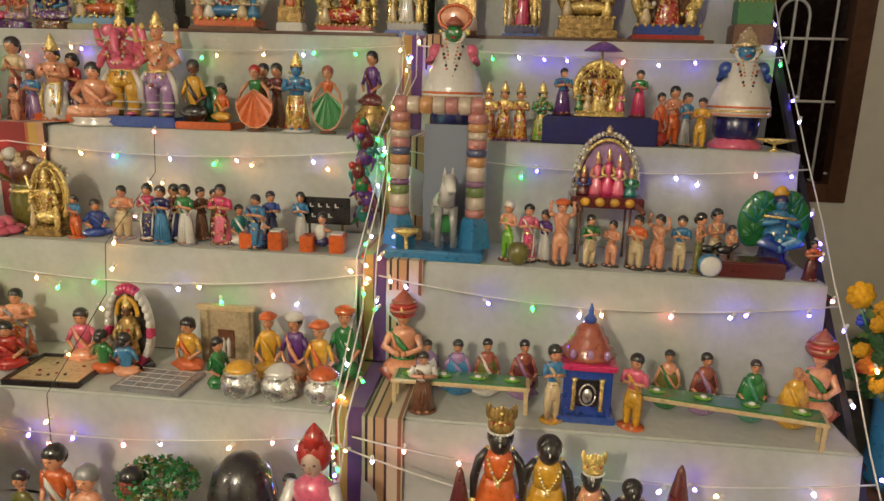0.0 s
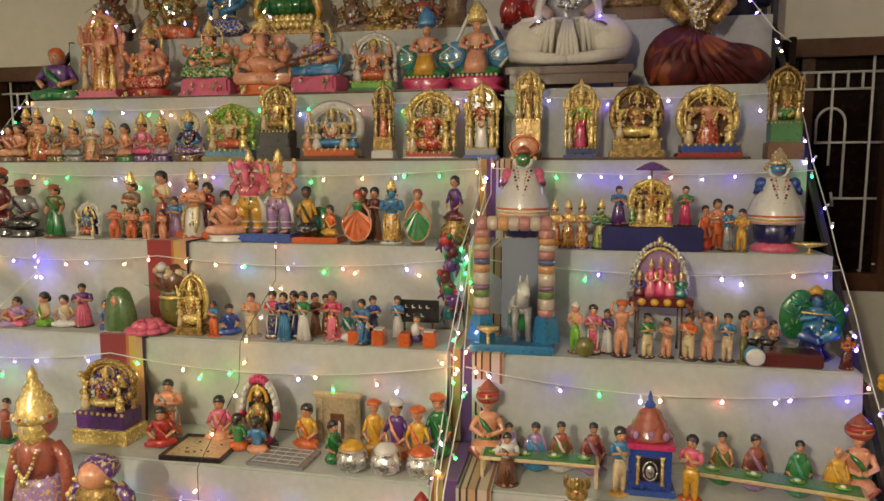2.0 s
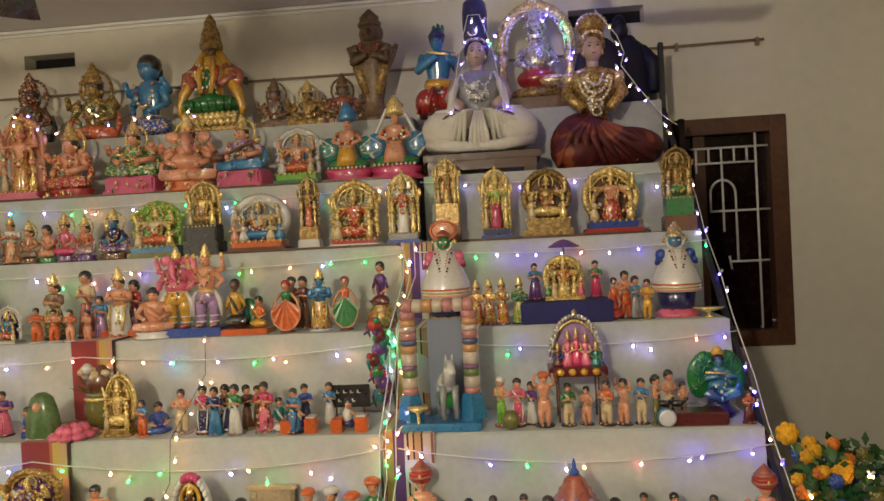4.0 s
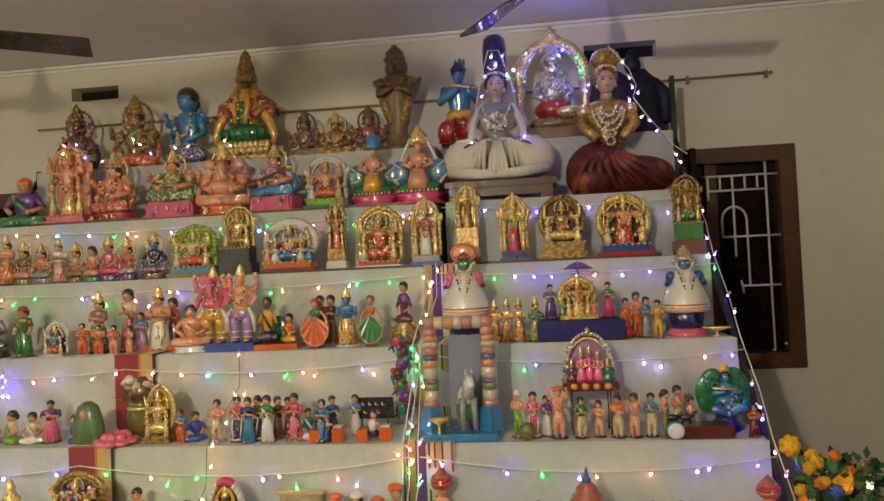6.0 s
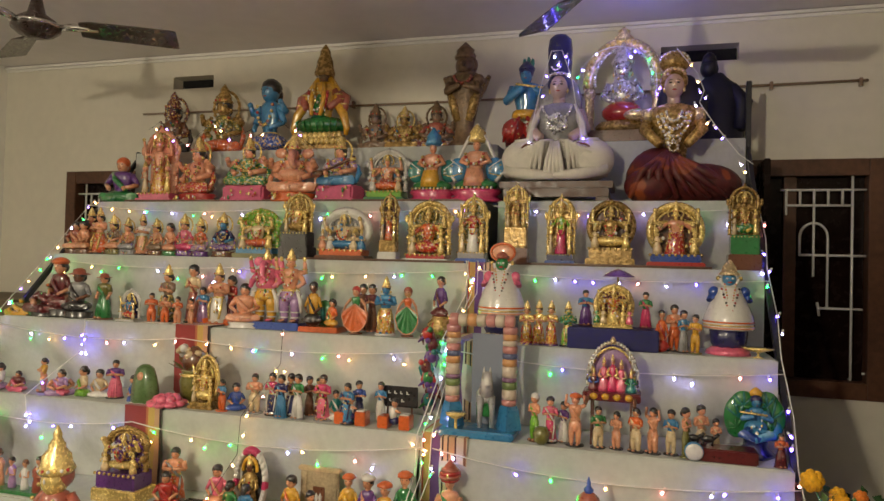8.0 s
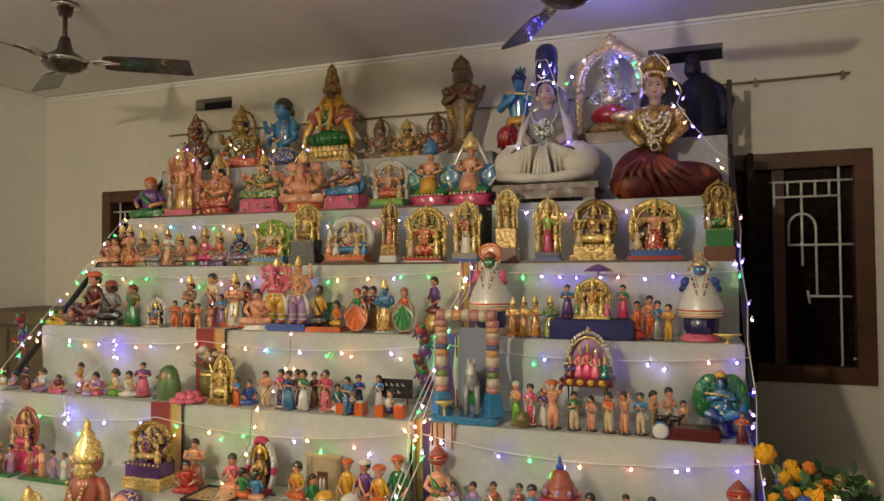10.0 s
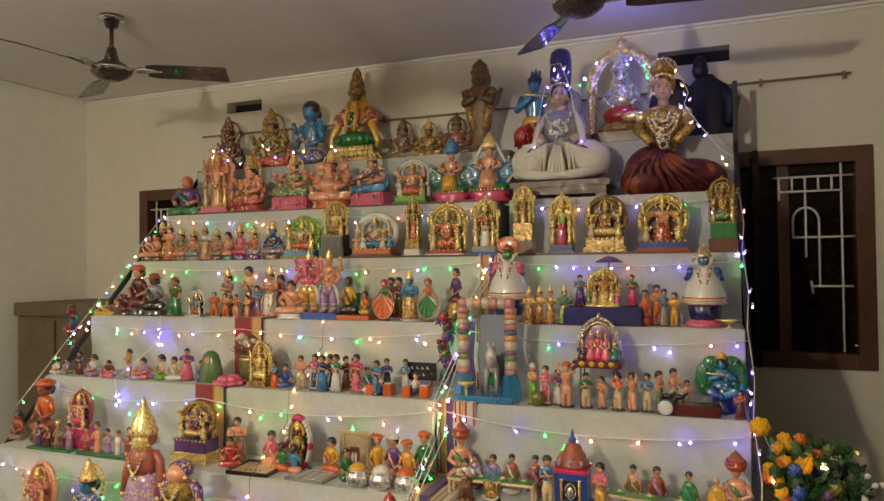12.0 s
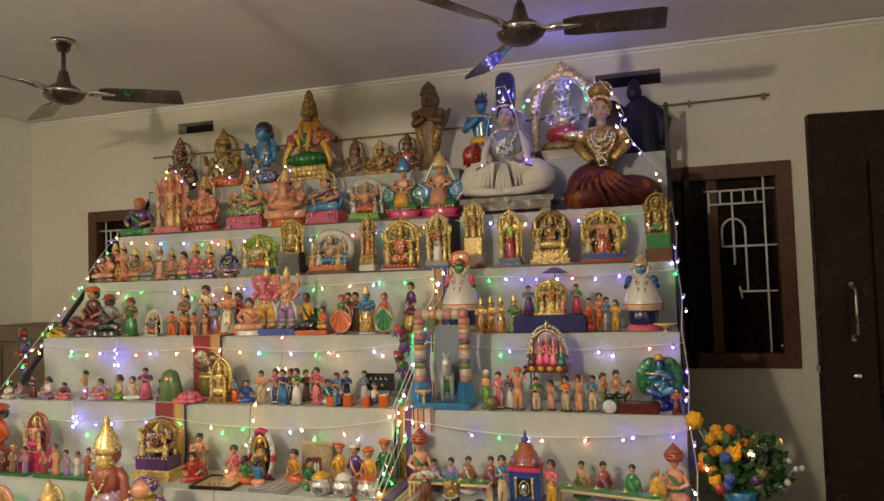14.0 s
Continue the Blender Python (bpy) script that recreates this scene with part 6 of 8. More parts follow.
def tower_doll(x, inset, h, label):
    """A kneeling doll in peach with folded arms, sash and a wound red turban."""
    s = Shape()
    w = 0.42 * h
    s.ball((0, -0.02 * w, 0.13 * h), (0.50 * w, 0.40 * w, 0.14 * h), "peach", 16, 9)
    for sx in (-1, 1):
        s.tube([(sx * 0.10 * w, 0, 0.18 * h), (sx * 0.40 * w, -0.20 * w, 0.13 * h), (sx * 0.10 * w, -0.38 * w, 0.06 * h)], [0.18 * w, 0.15 * w, 0.10 * w], "clay", 9)
        s.tube([(sx * 0.30 * w, 0, 0.50 * h), (sx * 0.44 * w, -0.06 * w, 0.36 * h), (sx * 0.08 * w, -0.36 * w, 0.34 * h)], [0.11 * w, 0.10 * w, 0.07 * w], "peach", 8)
        s.ball((sx * 0.07 * w, -0.38 * w, 0.345 * h), 0.08 * w, "skin", 8, 5)
    person_torso(s, 1.02 * w, 0.20 * h, 0.58 * h, "peach", 0.66)
    s.lathe([(0.27 * w, 0), (0.29 * w, 0.02 * h), (0.26 * w, 0.045 * h)], "green", (0, 0, 0.24 * h), 14, 0.72)
    s.tube([(-0.26 * w, -0.02 * w, 0.54 * h), (-0.05 * w, -0.26 * w, 0.44 * h), (0.26 * w, -0.18 * w, 0.28 * h)], [0.06 * w, 0.08 * w, 0.06 * w], "green", 7)
    head(s, 0.685 * h, 0.092 * h, "skin", "black", bun=False)
    for k, (z, r) in enumerate(((0.735, 0.100), (0.765, 0.118), (0.80, 0.116), (0.835, 0.098))):  # coils of cloth, each tipped a little
        pts = [(r * h * math.cos(a), r * h * 0.95 * math.sin(a), (z + 0.012 * math.sin(a + k)) * h) for a in (2 * math.pi * i / 14 for i in range(14))]
        s.tube(pts, 0.030 * h, "clay" if k % 2 else "red", 7, True)
    s.lathe([(0.11 * h, 0), (0.10 * h, 0.04 * h), (0.06 * h, 0.09 * h), (0.02 * h, 0.13 * h), (0.004 * h, 0.15 * h)], "clay", (0, 0, 0.82 * h), 12, 1, 5, 0.06)
    s.ball((0, -0.125 * h, 0.79 * h), (0.022 * h, 0.014 * h, 0.030 * h), "gold", 7, 5)
    plain("turbaned_doll", label, "doll", s, spot(x, 2, inset), group="red turban dolls")


tower_doll(-0.285, 0.215, 0.265, "kneeling doll in peach with a wound red turban")
tower_doll(0.735, 0.15, 0.25, "kneeling doll in peach with a wound red turban")

# boards, shrine, pots and wooden panel on step two
car = thing("carrom_board", "cream carrom game board with black rim", "board game", spot(-1.19, 2, 0.10), 3)
car.scale = (0.82, 0.82, 0.82)
part("bed", Shape().box((-0.115, -0.10, 0), (0.115, 0.10, 0.010), "cream", 0.001), car, "cream playing surface")
for lo, hi in (((-0.125, -0.11, 0), (0.125, -0.10, 0.02)), ((-0.125, 0.10, 0), (0.125, 0.11, 0.02)), ((-0.125, -0.10, 0), (-0.115, 0.10, 0.02)), ((0.115, -0.10, 0), (0.125, 0.10, 0.02))):
    part("rim", Shape().box(lo, hi, "black", 0.002), car, "black wooden rim")
rng = random.Random(4)
for i in range(8):
    part("coin", Shape().lathe([(0.005, 0), (0.005, 0.003)], ("brown", "black", "red")[i % 3], (rng.uniform(-0.07, 0.07), rng.uniform(-0.06, 0.06), 0.010), 10), car)
brd = thing("slate_board", "grey slate game board with white lines", "board game", spot(-0.905, 2, 0.085), -3)
brd.scale = (0.76, 0.76, 0.76)
part("slab", Shape().box((-0.125, -0.09, 0), (0.125, 0.09, 0.014), "grey", 0.002), brd)
for i in range(5):
    part("line", Shape().box((-0.105 + 0.05 * i, -0.075, 0.0145), (-0.1025 + 0.05 * i, 0.075, 0.0165), "white"), brd)
    part("line", Shape().box((-0.105, -0.075 + 0.036 * i, 0.0170), (0.0975, -0.0725 + 0.036 * i, 0.0190), "white"), brd)

s = Shape()
s.lathe([(0.072, 0), (0.074, 0.006), (0.066, 0.016)], "black", segs=18, flat=0.6)
s.ball((0, 0.018, 0.115), (0.064, 0.022, 0.105), "black", 18, 10)
s.lathe([(0.040, 0), (0.030, 0.05), (0.022, 0.085), (0.032, 0.125), (0.010, 0.145)], "bronze", (0, -0.012, 0.015), 12, 0.7, 5, 0.08)
for sx in (-1, 1):
    s.tube([(sx * 0.028, -0.012, 0.135), (sx * 0.044, -0.026, 0.105), (sx * 0.020, -0.040, 0.085)], [0.010, 0.010, 0.007], "bronze", 7)
head(s, 0.172, 0.019, "brown", "", "crown", 0, -0.014)
s.arch((0, -0.014, 0.165), 0.036, 0.044, 0.008, "yellow", -10, 190, 14)
s.arch((0, -0.030, 0.14), 0.024, 0.055, 0.006, "gold", 185, 355, 12, 9, "gold", 0.006)
glints(s, 18, 5, 0.028, (0.03, 0.13), -0.030, 0.005, ("gold", "gold", "red", "white"))
BANDS = ((-62, -46, "hotpink"), (-45, -12, "white"), (-11, -1, "hotpink"), (0, 62, "white"), (63, 117, "hotpink"), (118, 180, "white"), (181, 191, "hotpink"), (192, 225, "white"), (226, 242, "hotpink"))
for a0, a1, c in BANDS:
    s.arch((0, -0.004, 0.122), 0.074, 0.112, 0.0145 if c == "white" else 0.0155, c, a0, a1, 8, 5, c, 0.013)
plain("garlanded_idol", "black idol with golden dress and white flower garland", "figurine", s, spot(-1.022, 2, 0.17)).scale = (0.80, 0.9, 0.97)
pan = thing("wooden_panel", "carved pale wooden shrine panel with doorway", "wooden panel", spot(-0.785, 2, 0.245))
pan.scale = (0.84, 1, 0.84)
PALEWOOD = paint("pale_carved_wood", (0.46, 0.36, 0.22), 0.55, vary=0.3, scale=90, bump=0.002)
part("back", Shape().box((-0.09, -0.006, 0), (0.09, 0.006, 0.185), PALEWOOD, 0.002), pan)
part("cornice", Shape().box((-0.10, -0.014, 0.185), (0.10, 0.010, 0.203), "cream", 0.004), pan)
for px in (-0.07, 0.07):
    part("pilaster", Shape().box((px - 0.014, -0.013, 0), (px + 0.014, -0.0065, 0.185), PALEWOOD, 0.003), pan)
part("niche", Shape().box((-0.028, -0.011, 0.02), (0.028, -0.0065, 0.12), "brown", 0.002), pan)
for i, c in enumerate(("white", "white")):
    part("idol", Shape().lathe([(0.008, 0), (0.006, 0.03), (0.008, 0.05), (0.001, 0.065)], c, (-0.009 + 0.018 * i, -0.012, 0.03), 8), pan)
for px, c, nm in ((-0.69, "yellow", "turmeric"), (-0.585, "white", "rice"), (-0.475, "orange", "red powder")):
    pot = thing("foil_pot", "silver foil pot heaped with " + nm, "pot", spot(px + 0.018, 2, 0.055), group="silver foil pots")
    part("bowl", Shape().lathe([(0.035, 0), (0.058, 0.015), (0.068, 0.042), (0.060, 0.068), (0.048, 0.078), (0.056, 0.086), (0.050, 0.088)], "silver", (0, 0, 0), 20, 1, 9, 0.012), pot, "crinkled silver foil bowl")
    pot.scale = (0.74, 0.74, 0.80)
    part("powder_mound", Shape().lathe([(0.052, 0.084), (0.046, 0.098), (0.028, 0.112), (0.004, 0.118)], c, (0, 0, 0), 16), pot)
s = Shape().lathe([(0.04, 0), (0.06, 0.02), (0.056, 0.06), (0.035, 0.085), (0.04, 0.09)], "bronze", segs=14)
plain("brass_pot", "golden brown pot on the step edge", "pot", s, spot(-0.475, 4, 0.10, 0.0))

# green veiled doll, lotus and flower pot on step three
s = Shape().lathe([(0.060, 0), (0.062, 0.008), (0.060, 0.06), (0.050, 0.11), (0.038, 0.145), (0.016, 0.162)], "moss", segs=18, flat=0.75, lobes=7, lobe=0.05)
s.ball((0, -0.03, 0.115), (0.016, 0.012, 0.020), "skin").lathe([(0.064, 0), (0.066, 0.004), (0.062, 0.008)], "white", segs=14, flat=0.77)
plain("veiled_figurine", "green veiled figurine with white hem", "figurine", s, spot(-1.654, 3, 0.06))
lotus = thing("lotus_bowl", "pink lotus shaped bowl", "bowl", spot(-1.535, 3, 0.05))
part("cup", Shape().lathe([(0.04, 0), (0.055, 0.012), (0.03, 0.036)], "hotpink", segs=12), lotus)
for ring, n, r, z in ((0, 9, 0.055, 0.014), (1, 7, 0.035, 0.03)):
    for i in range(n):
        a = 2 * math.pi * i / n + ring * 0.3
        part("petal", Shape().ball((r * math.cos(a), r * math.sin(a), z), (0.030 - 0.006 * ring, 0.030 - 0.006 * ring, 0.014 + 0.006 * ring), "pink", 8, 5), lotus)
fp = thing("flower_pot", "dark pot with a coconut, leaves and pale flowers", "flower pot", spot(-1.50, 3, 0.175))
part("pot", Shape().lathe([(0.035, 0), (0.055, 0.03), (0.062, 0.09), (0.050, 0.125), (0.058, 0.135)], "olive", segs=14), fp)
part("rim_band", Shape().lathe([(0.056, 0), (0.062, 0.006), (0.056, 0.012)], "gold", (0, 0, 0.11), 14), fp)
rng = random.Random(9)
part("coconut", Shape().lathe([(0.02, 0.12), (0.045, 0.14), (0.052, 0.175), (0.038, 0.21), (0.012, 0.235)], "brown", segs=14, lobes=3, lobe=0.03), fp, "husked brown coconut")
for i in range(7):
    a = radians(20 + 46 * i)
    c0, c1 = Vector((0.045 * math.cos(a), 0.045 * math.sin(a), 0.135)), Vector((0.12 * math.cos(a), 0.10 * math.sin(a), 0.165 + 0.02 * (i % 2)))
    sd = Vector((-math.sin(a), math.cos(a), 0.2)) * 0.018
    part("mango_leaf", Shape().add([tuple(c0), tuple((c0 + c1) / 2 + sd), tuple(c1), tuple((c0 + c1) / 2 - sd), tuple((c0 + c1) / 2 + Vector((0, 0, -0.006)))], [(0, 1, 4), (1, 2, 4), (2, 3, 4), (3, 0, 4)], "olive", False), fp, "dark green leaf")
for i in range(12):
    part("flower", Shape().ball((rng.uniform(-0.05, 0.05), rng.uniform(-0.05, 0.0), 0.205 + rng.uniform(-0.01, 0.03)), rng.uniform(0.012, 0.020), rng.choice(["cream", "white", "cream"]), 8, 5), fp)
s = Shape().lathe([(0.02, 0), (0.004, 0.006), (0.004, 0.018), (0.05, 0.030), (0.055, 0.036)], "gold", segs=16)
plain("brass_lamp", "small brass oil lamp on the step corner", "oil lamp", s, spot(0.735, 4, 0.05))
plain("brass_lamp", "small brass oil lamp at the step edge", "oil lamp", Shape().lathe([(0.025, 0), (0.006, 0.01), (0.006, 0.06), (0.035, 0.075), (0.038, 0.085)], "gold", segs=14), spot(-0.30, 3, 0.03))
s = Shape().lathe([(0.010, 0), (0.004, 0.004), (0.004, 0.05)], "gold", segs=8).lathe([(0.062, 0.05), (0.058, 0.055), (0.030, 0.072), (0.003, 0.082)], "purple", (0, 0, 0), 14, 1, 7, 0.04)
plain("parasol", "small purple parasol over the golden shrine", "parasol", s, spot(0.235, 4, 0.19, 0.225))
plain("shrine_post", "slim dark post carrying the parasol", "post", Shape().lathe([(0.02, 0), (0.006, 0.01), (0.006, 0.2255)], "brown", segs=8), spot(0.235, 4, 0.19))
plain("peacock_fan", "green peacock feather fan figurine", "figurine", Shape().ball((0, 0, 0.075), (0.055, 0.02, 0.06), "green", 12, 7).lathe([(0.03, 0), (0.02, 0.03)], "green", segs=10).tube([(0, -0.015, 0.05), (0, -0.03, 0.10)], [0.014, 0.008], "teal"), spot(-1.03, 4, 0.15, 0.0))

totem(-0.465, 1.975, 0.99, 0.30, 0.075, "hanging column of red and green birds")
totem(-2.80, 1.985, 0.98, 0.32, 0.08, "hanging column of red and green birds")

# step one: tree, dark dome, cones
tr = thing("toy_tree", "small toy tree with green crown and brown trunk", "toy tree", spot(-0.775, 1, 0.12))
part("trunk", Shape().tube([(0, 0, 0), (0.004, 0, 0.08), (-0.004, 0, 0.16)], [0.030, 0.020, 0.022], "brown"), tr)
s = Shape()
rng = random.Random(12)
for i in range(900):
    a, r = rng.uniform(0, 6.28), 0.095 * math.sqrt(rng.random())
    c = Vector((r * math.cos(a), r * 0.8 * math.sin(a), 0.19 + 0.065 * math.sqrt(max(0, 1 - (r / 0.098) ** 2)) * rng.uniform(-0.25, 1)))
    d1 = Vector((rng.uniform(-1, 1), rng.uniform(-1, 0.4), rng.uniform(-0.8, 0.8))).normalized() * rng.uniform(0.009, 0.018)
    d2 = d1.cross(Vector((rng.uniform(-1, 1), 1, rng.uniform(-1, 1)))).normalized() * rng.uniform(0.0035, 0.006)
    s.add([tuple(c - d1 * 0.5), tuple(c + d2), tuple(c + d1 * 0.5), tuple(c - d2)], [(0, 1, 2, 3)], ("green", "green", "green", "olive")[i % 4], False)
part("crown", s, tr)
s = Shape().lathe([(0.075, 0), (0.08, 0.015), (0.07, 0.03), (0.068, 0.16), (0.055, 0.205), (0.03, 0.23), (0.004, 0.238)], "black", segs=18)
s.lathe([(0.09, 0), (0.10, 0.01), (0.085, 0.02)], "grey", segs=18).ball((0, -0.068, 0.10), (0.02, 0.01, 0.02), "gold")
plain("dark_dome", "dark grey stone dome with golden mark", "stone dome", s, spot(-0.575, 1, 0.12)).scale = (1.12, 1.12, 1.22)
for px, c in ((-0.135, "black"), (0.36, "purple")):
    plain("cone_doll", "small dark cone shaped doll", "doll", Shape().lathe([(0.05, 0), (0.045, 0.08), (0.02, 0.18), (0.003, 0.235)], c, segs=12).ball((0, -0.03, 0.10), 0.014, "gold", 8, 5), spot(px, 1, 0.08 if px < 0 else 0.10), group="cone dolls")

# ---- the top: large idols and the two large dolls ----
s = Shape()
s.box((-0.15, -0.08, 0), (0.15, 0.08, 0.035), "bronze", 0.01)
for row, n, z in ((0, 9, 0.055), (1, 10, 0.085)):
    for i in range(n):
        s.ball((-0.135 + 0.27 * i / (n - 1), -0.078 + 0.008 * row, z), (0.020, 0.016, 0.026), "gold", 8, 5)
s.ball((0, 0, 0.07), (0.155, 0.085, 0.05), "bronze", 14, 6)
s.ball((0, -0.01, 0.155), (0.165, 0.088, 0.055), "green", 18, 9)
for i in range(7):
    s.tube([(-0.12 + 0.04 * i, -0.06, 0.185), (-0.125 + 0.042 * i, -0.098, 0.155), (-0.12 + 0.04 * i, -0.082, 0.118)], [0.006, 0.010, 0.006], "green", 6)
for sx in (-1, 1):
    s.tube([(sx * 0.035, 0.01, 0.44), (sx * 0.085, 0.0, 0.36), (sx * 0.105, -0.03, 0.27), (sx * 0.150, -0.04, 0.21), (sx * 0.172, -0.04, 0.13), (sx * 0.165, -0.04, 0.09)], [0.022, 0.026, 0.026, 0.028, 0.020, 0.012], "yellow", 8)
    s.tube([(sx * 0.075, 0, 0.355), (sx * 0.120, -0.02, 0.30), (sx * 0.070, -0.085, 0.245)], [0.034, 0.030, 0.020], "clay", 8)
    s.tube([(sx * 0.085, 0.015, 0.355), (sx * 0.150, 0.0, 0.315), (sx * 0.150, -0.03, 0.24)], [0.030, 0.026, 0.018], "clay", 8)
    for k in range(3):
        s.ball((sx * (0.105 + 0.018 * k), -0.02, 0.335 - 0.03 * k), (0.030, 0.030, 0.007), "gold", 8, 4)
    s.tube([(sx * 0.030, -0.055, 0.40), (sx * 0.040, -0.085, 0.30), (sx * 0.028, -0.098, 0.20)], [0.012, 0.015, 0.012], "yellow", 7)
person_torso(s, 0.27, 0.17, 0.42, "yellow", 0.62)
s.lathe([(0.046, 0), (0.040, 0.05), (0.022, 0.11), (0.006, 0.14)], "green", (0, -0.062, 0.195), 12, 0.5)
glints(s, 26, 44, 0.06, (0.20, 0.36), -0.088, 0.008, ("gold", "white", "gold", "silver"))
head(s, 0.445, 0.042, "antique", "", "")
s.lathe([(0.058, 0), (0.062, 0.02), (0.052, 0.05), (0.047, 0.09), (0.034, 0.12), (0.030, 0.15), (0.012, 0.18), (0.003, 0.19)], "bronze", (0, 0.005, 0.455), 14, 1, 7, 0.03)
s.arch((0, -0.075, 0.36), 0.060, 0.15, 0.009, "red", 185, 355, 14, 13, "red", 0.010)
plain("large_idol", "large golden seated idol on green lotus pedestal", "figurine", s, spot(-1.51, 7, 0.13))

s = Shape()
s.lathe([(0.088, 0), (0.085, 0.03), (0.055, 0.05), (0.050, 0.12), (0.062, 0.17), (0.080, 0.26), (0.092, 0.34), (0.085, 0.40), (0.040, 0.44)], "antique", segs=16, flat=0.62, lobes=5, lobe=0.05)
for sx in (-1, 1):
    for i in range(8):  # raised wing feathers, overlapping upwards
        u = i / 7
        s.tube([(sx * (0.030 + 0.01 * u), -0.02 + 0.006 * i, 0.15 + 0.022 * i), (sx * (0.062 + 0.03 * u), -0.03 + 0.008 * i, 0.26 + 0.012 * i), (sx * (0.085 + 0.045 * u), -0.01 + 0.006 * i, 0.335 + 0.075 * u)], [0.024, 0.028, 0.012], "antique" if i % 3 else "bronze", 7)
    s.tube([(sx * 0.07, -0.02, 0.37), (sx * 0.085, -0.06, 0.31), (sx * 0.012, -0.085, 0.34)], [0.028, 0.024, 0.016], "antique", 7)
    s.ball((sx * 0.078, -0.02, 0.375), (0.038, 0.036, 0.034), "antique", 10, 7)
s.ball((0, -0.01, 0.465), (0.052, 0.050, 0.056), "antique", 12, 8).tube([(0, -0.05, 0.465), (0, -0.085, 0.44)], [0.018, 0.005], "antique", 7)
s.ball((0, 0.02, 0.470), (0.066, 0.045, 0.062), "antique", 12, 8)
s.lathe([(0.055, 0), (0.060, 0.018), (0.046, 0.035), (0.050, 0.05), (0.030, 0.07), (0.006, 0.095)], "antique", (-0.004, 0, 0.50), 12, 1, 6, 0.06)
s.arch((0, -0.06, 0.40), 0.05, 0.05, 0.009, "clay", 185, 355, 10, 9, "clay", 0.010)
plain("winged_idol", "brown winged bird-faced idol with raised wings", "figurine", s, spot(-0.64, 7, 0.12))

bench = thing("low_bench", "dark brown low wooden bench", "bench", spot(-0.08, 6, 0.13))
part("top", Shape().box((-0.27, -0.115, 0.062), (0.27, 0.14, 0.095), WOOD, 0.004), bench)
for px in (-0.22, 0.22):
    part("leg", Shape().box((px - 0.03, -0.10, 0), (px + 0.03, 0.12, 0.062), WOOD, 0.003), bench)
part("rail", Shape().box((-0.25, -0.108, 0.02), (0.25, -0.095, 0.0615), WOOD, 0.002), bench)

def painted_face(s, c, r, mat, lips="red"):
    """A doll's face with brows, eyes, nose and lips."""
    s.ball(c, r, mat, 18, 12)
    rx, ry, rz = r
    for sx in (-1, 1):
        s.ball((c[0] + sx * 0.38 * rx, c[1] - 0.90 * ry, c[2] + 0.10 * rz), (0.20 * rx, 0.07 * ry, 0.075 * rz), "black", 8, 5)
        s.tube([(c[0] + sx * 0.16 * rx, c[1] - 0.93 * ry, c[2] + 0.28 * rz), (c[0] + sx * 0.40 * rx, c[1] - 0.88 * ry, c[2] + 0.35 * rz), (c[0] + sx * 0.60 * rx, c[1] - 0.74 * ry, c[2] + 0.27 * rz)], [0.035 * rx, 0.04 * rx, 0.02 * rx], "black", 5)
        s.ball((c[0] + sx * 0.98 * rx, c[1] - 0.1 * ry, c[2] - 0.30 * rz), (0.16 * rx, 0.16 * rx, 0.22 * rz), "gold", 7, 5)
    s.tube([(c[0], c[1] - 0.97 * ry, c[2] + 0.15 * rz), (c[0], c[1] - 1.08 * ry, c[2] - 0.16 * rz)], [0.07 * rx, 0.13 * rx], mat, 7)
    s.ball((c[0], c[1] - 0.90 * ry, c[2] - 0.44 * rz), (0.24 * rx, 0.10 * ry, 0.06 * rz), lips, 8, 5)


rg = random.Random(3)
s = Shape()  # man in white dhoti, cross-legged
s.ball((0, 0.05, 0.06), (0.20, 0.10, 0.065), "dhoti", 18, 9)
for sx in (-1, 1):
    s.ball((sx * 0.150, -0.02, 0.112), (0.125, 0.105, 0.108), "dhoti", 20, 12)
    s.tube([(sx * 0.235, -0.06, 0.060), (sx * 0.10, -0.128, 0.030), (-sx * 0.05, -0.125, 0.024)], [0.036, 0.026, 0.018], "dhoti", 10)
    for i in range(8):  # folds drawn over each knee to the waist
        u = i / 7
        s.tube([(sx * (0.015 + 0.02 * u), -0.085, 0.20 - 0.012 * i), (sx * (0.06 + 0.11 * u), -0.126 + 0.016 * u, 0.190 - 0.05 * u), (sx * (0.07 + 0.17 * u), -0.118 + 0.05 * u, 0.05 + 0.03 * u)], [0.009, 0.015, 0.009], "dhoti", 6)
    s.tube([(sx * 0.035, -0.11, 0.19), (sx * 0.14, -0.118, 0.175), (sx * 0.235, -0.07, 0.12)], [0.004, 0.0055, 0.004], "brown", 6)
    s.tube([(sx * 0.095, 0.02, 0.355), (sx * 0.130, 0.0, 0.27), (sx * 0.075, -0.085, 0.215)], [0.034, 0.030, 0.022], "face", 9)
    s.tube([(sx * 0.075, 0.0, 0.385), (sx * 0.118, -0.03, 0.29), (sx * 0.130, -0.07, 0.20), (sx * 0.20, -0.06, 0.20)], [0.014, 0.020, 0.022, 0.012], "dhoti", 8)
for i in range(5):
    s.tube([(0.008 * (i - 2), -0.10, 0.19), (0.016 * (i - 2), -0.135, 0.10), (0.022 * (i - 2), -0.135, 0.012)], [0.008, 0.011, 0.012], "dhoti", 6)
s.lathe([(0.085, 0), (0.088, 0.06), (0.108, 0.13), (0.120, 0.185), (0.095, 0.225), (0.035, 0.245)], "grey", (0, 0.02, 0.16), 18, 0.62)
s.lathe([(0.090, 0), (0.094, 0.015), (0.088, 0.03)], "pink", (0, 0.02, 0.165), 16, 0.72)
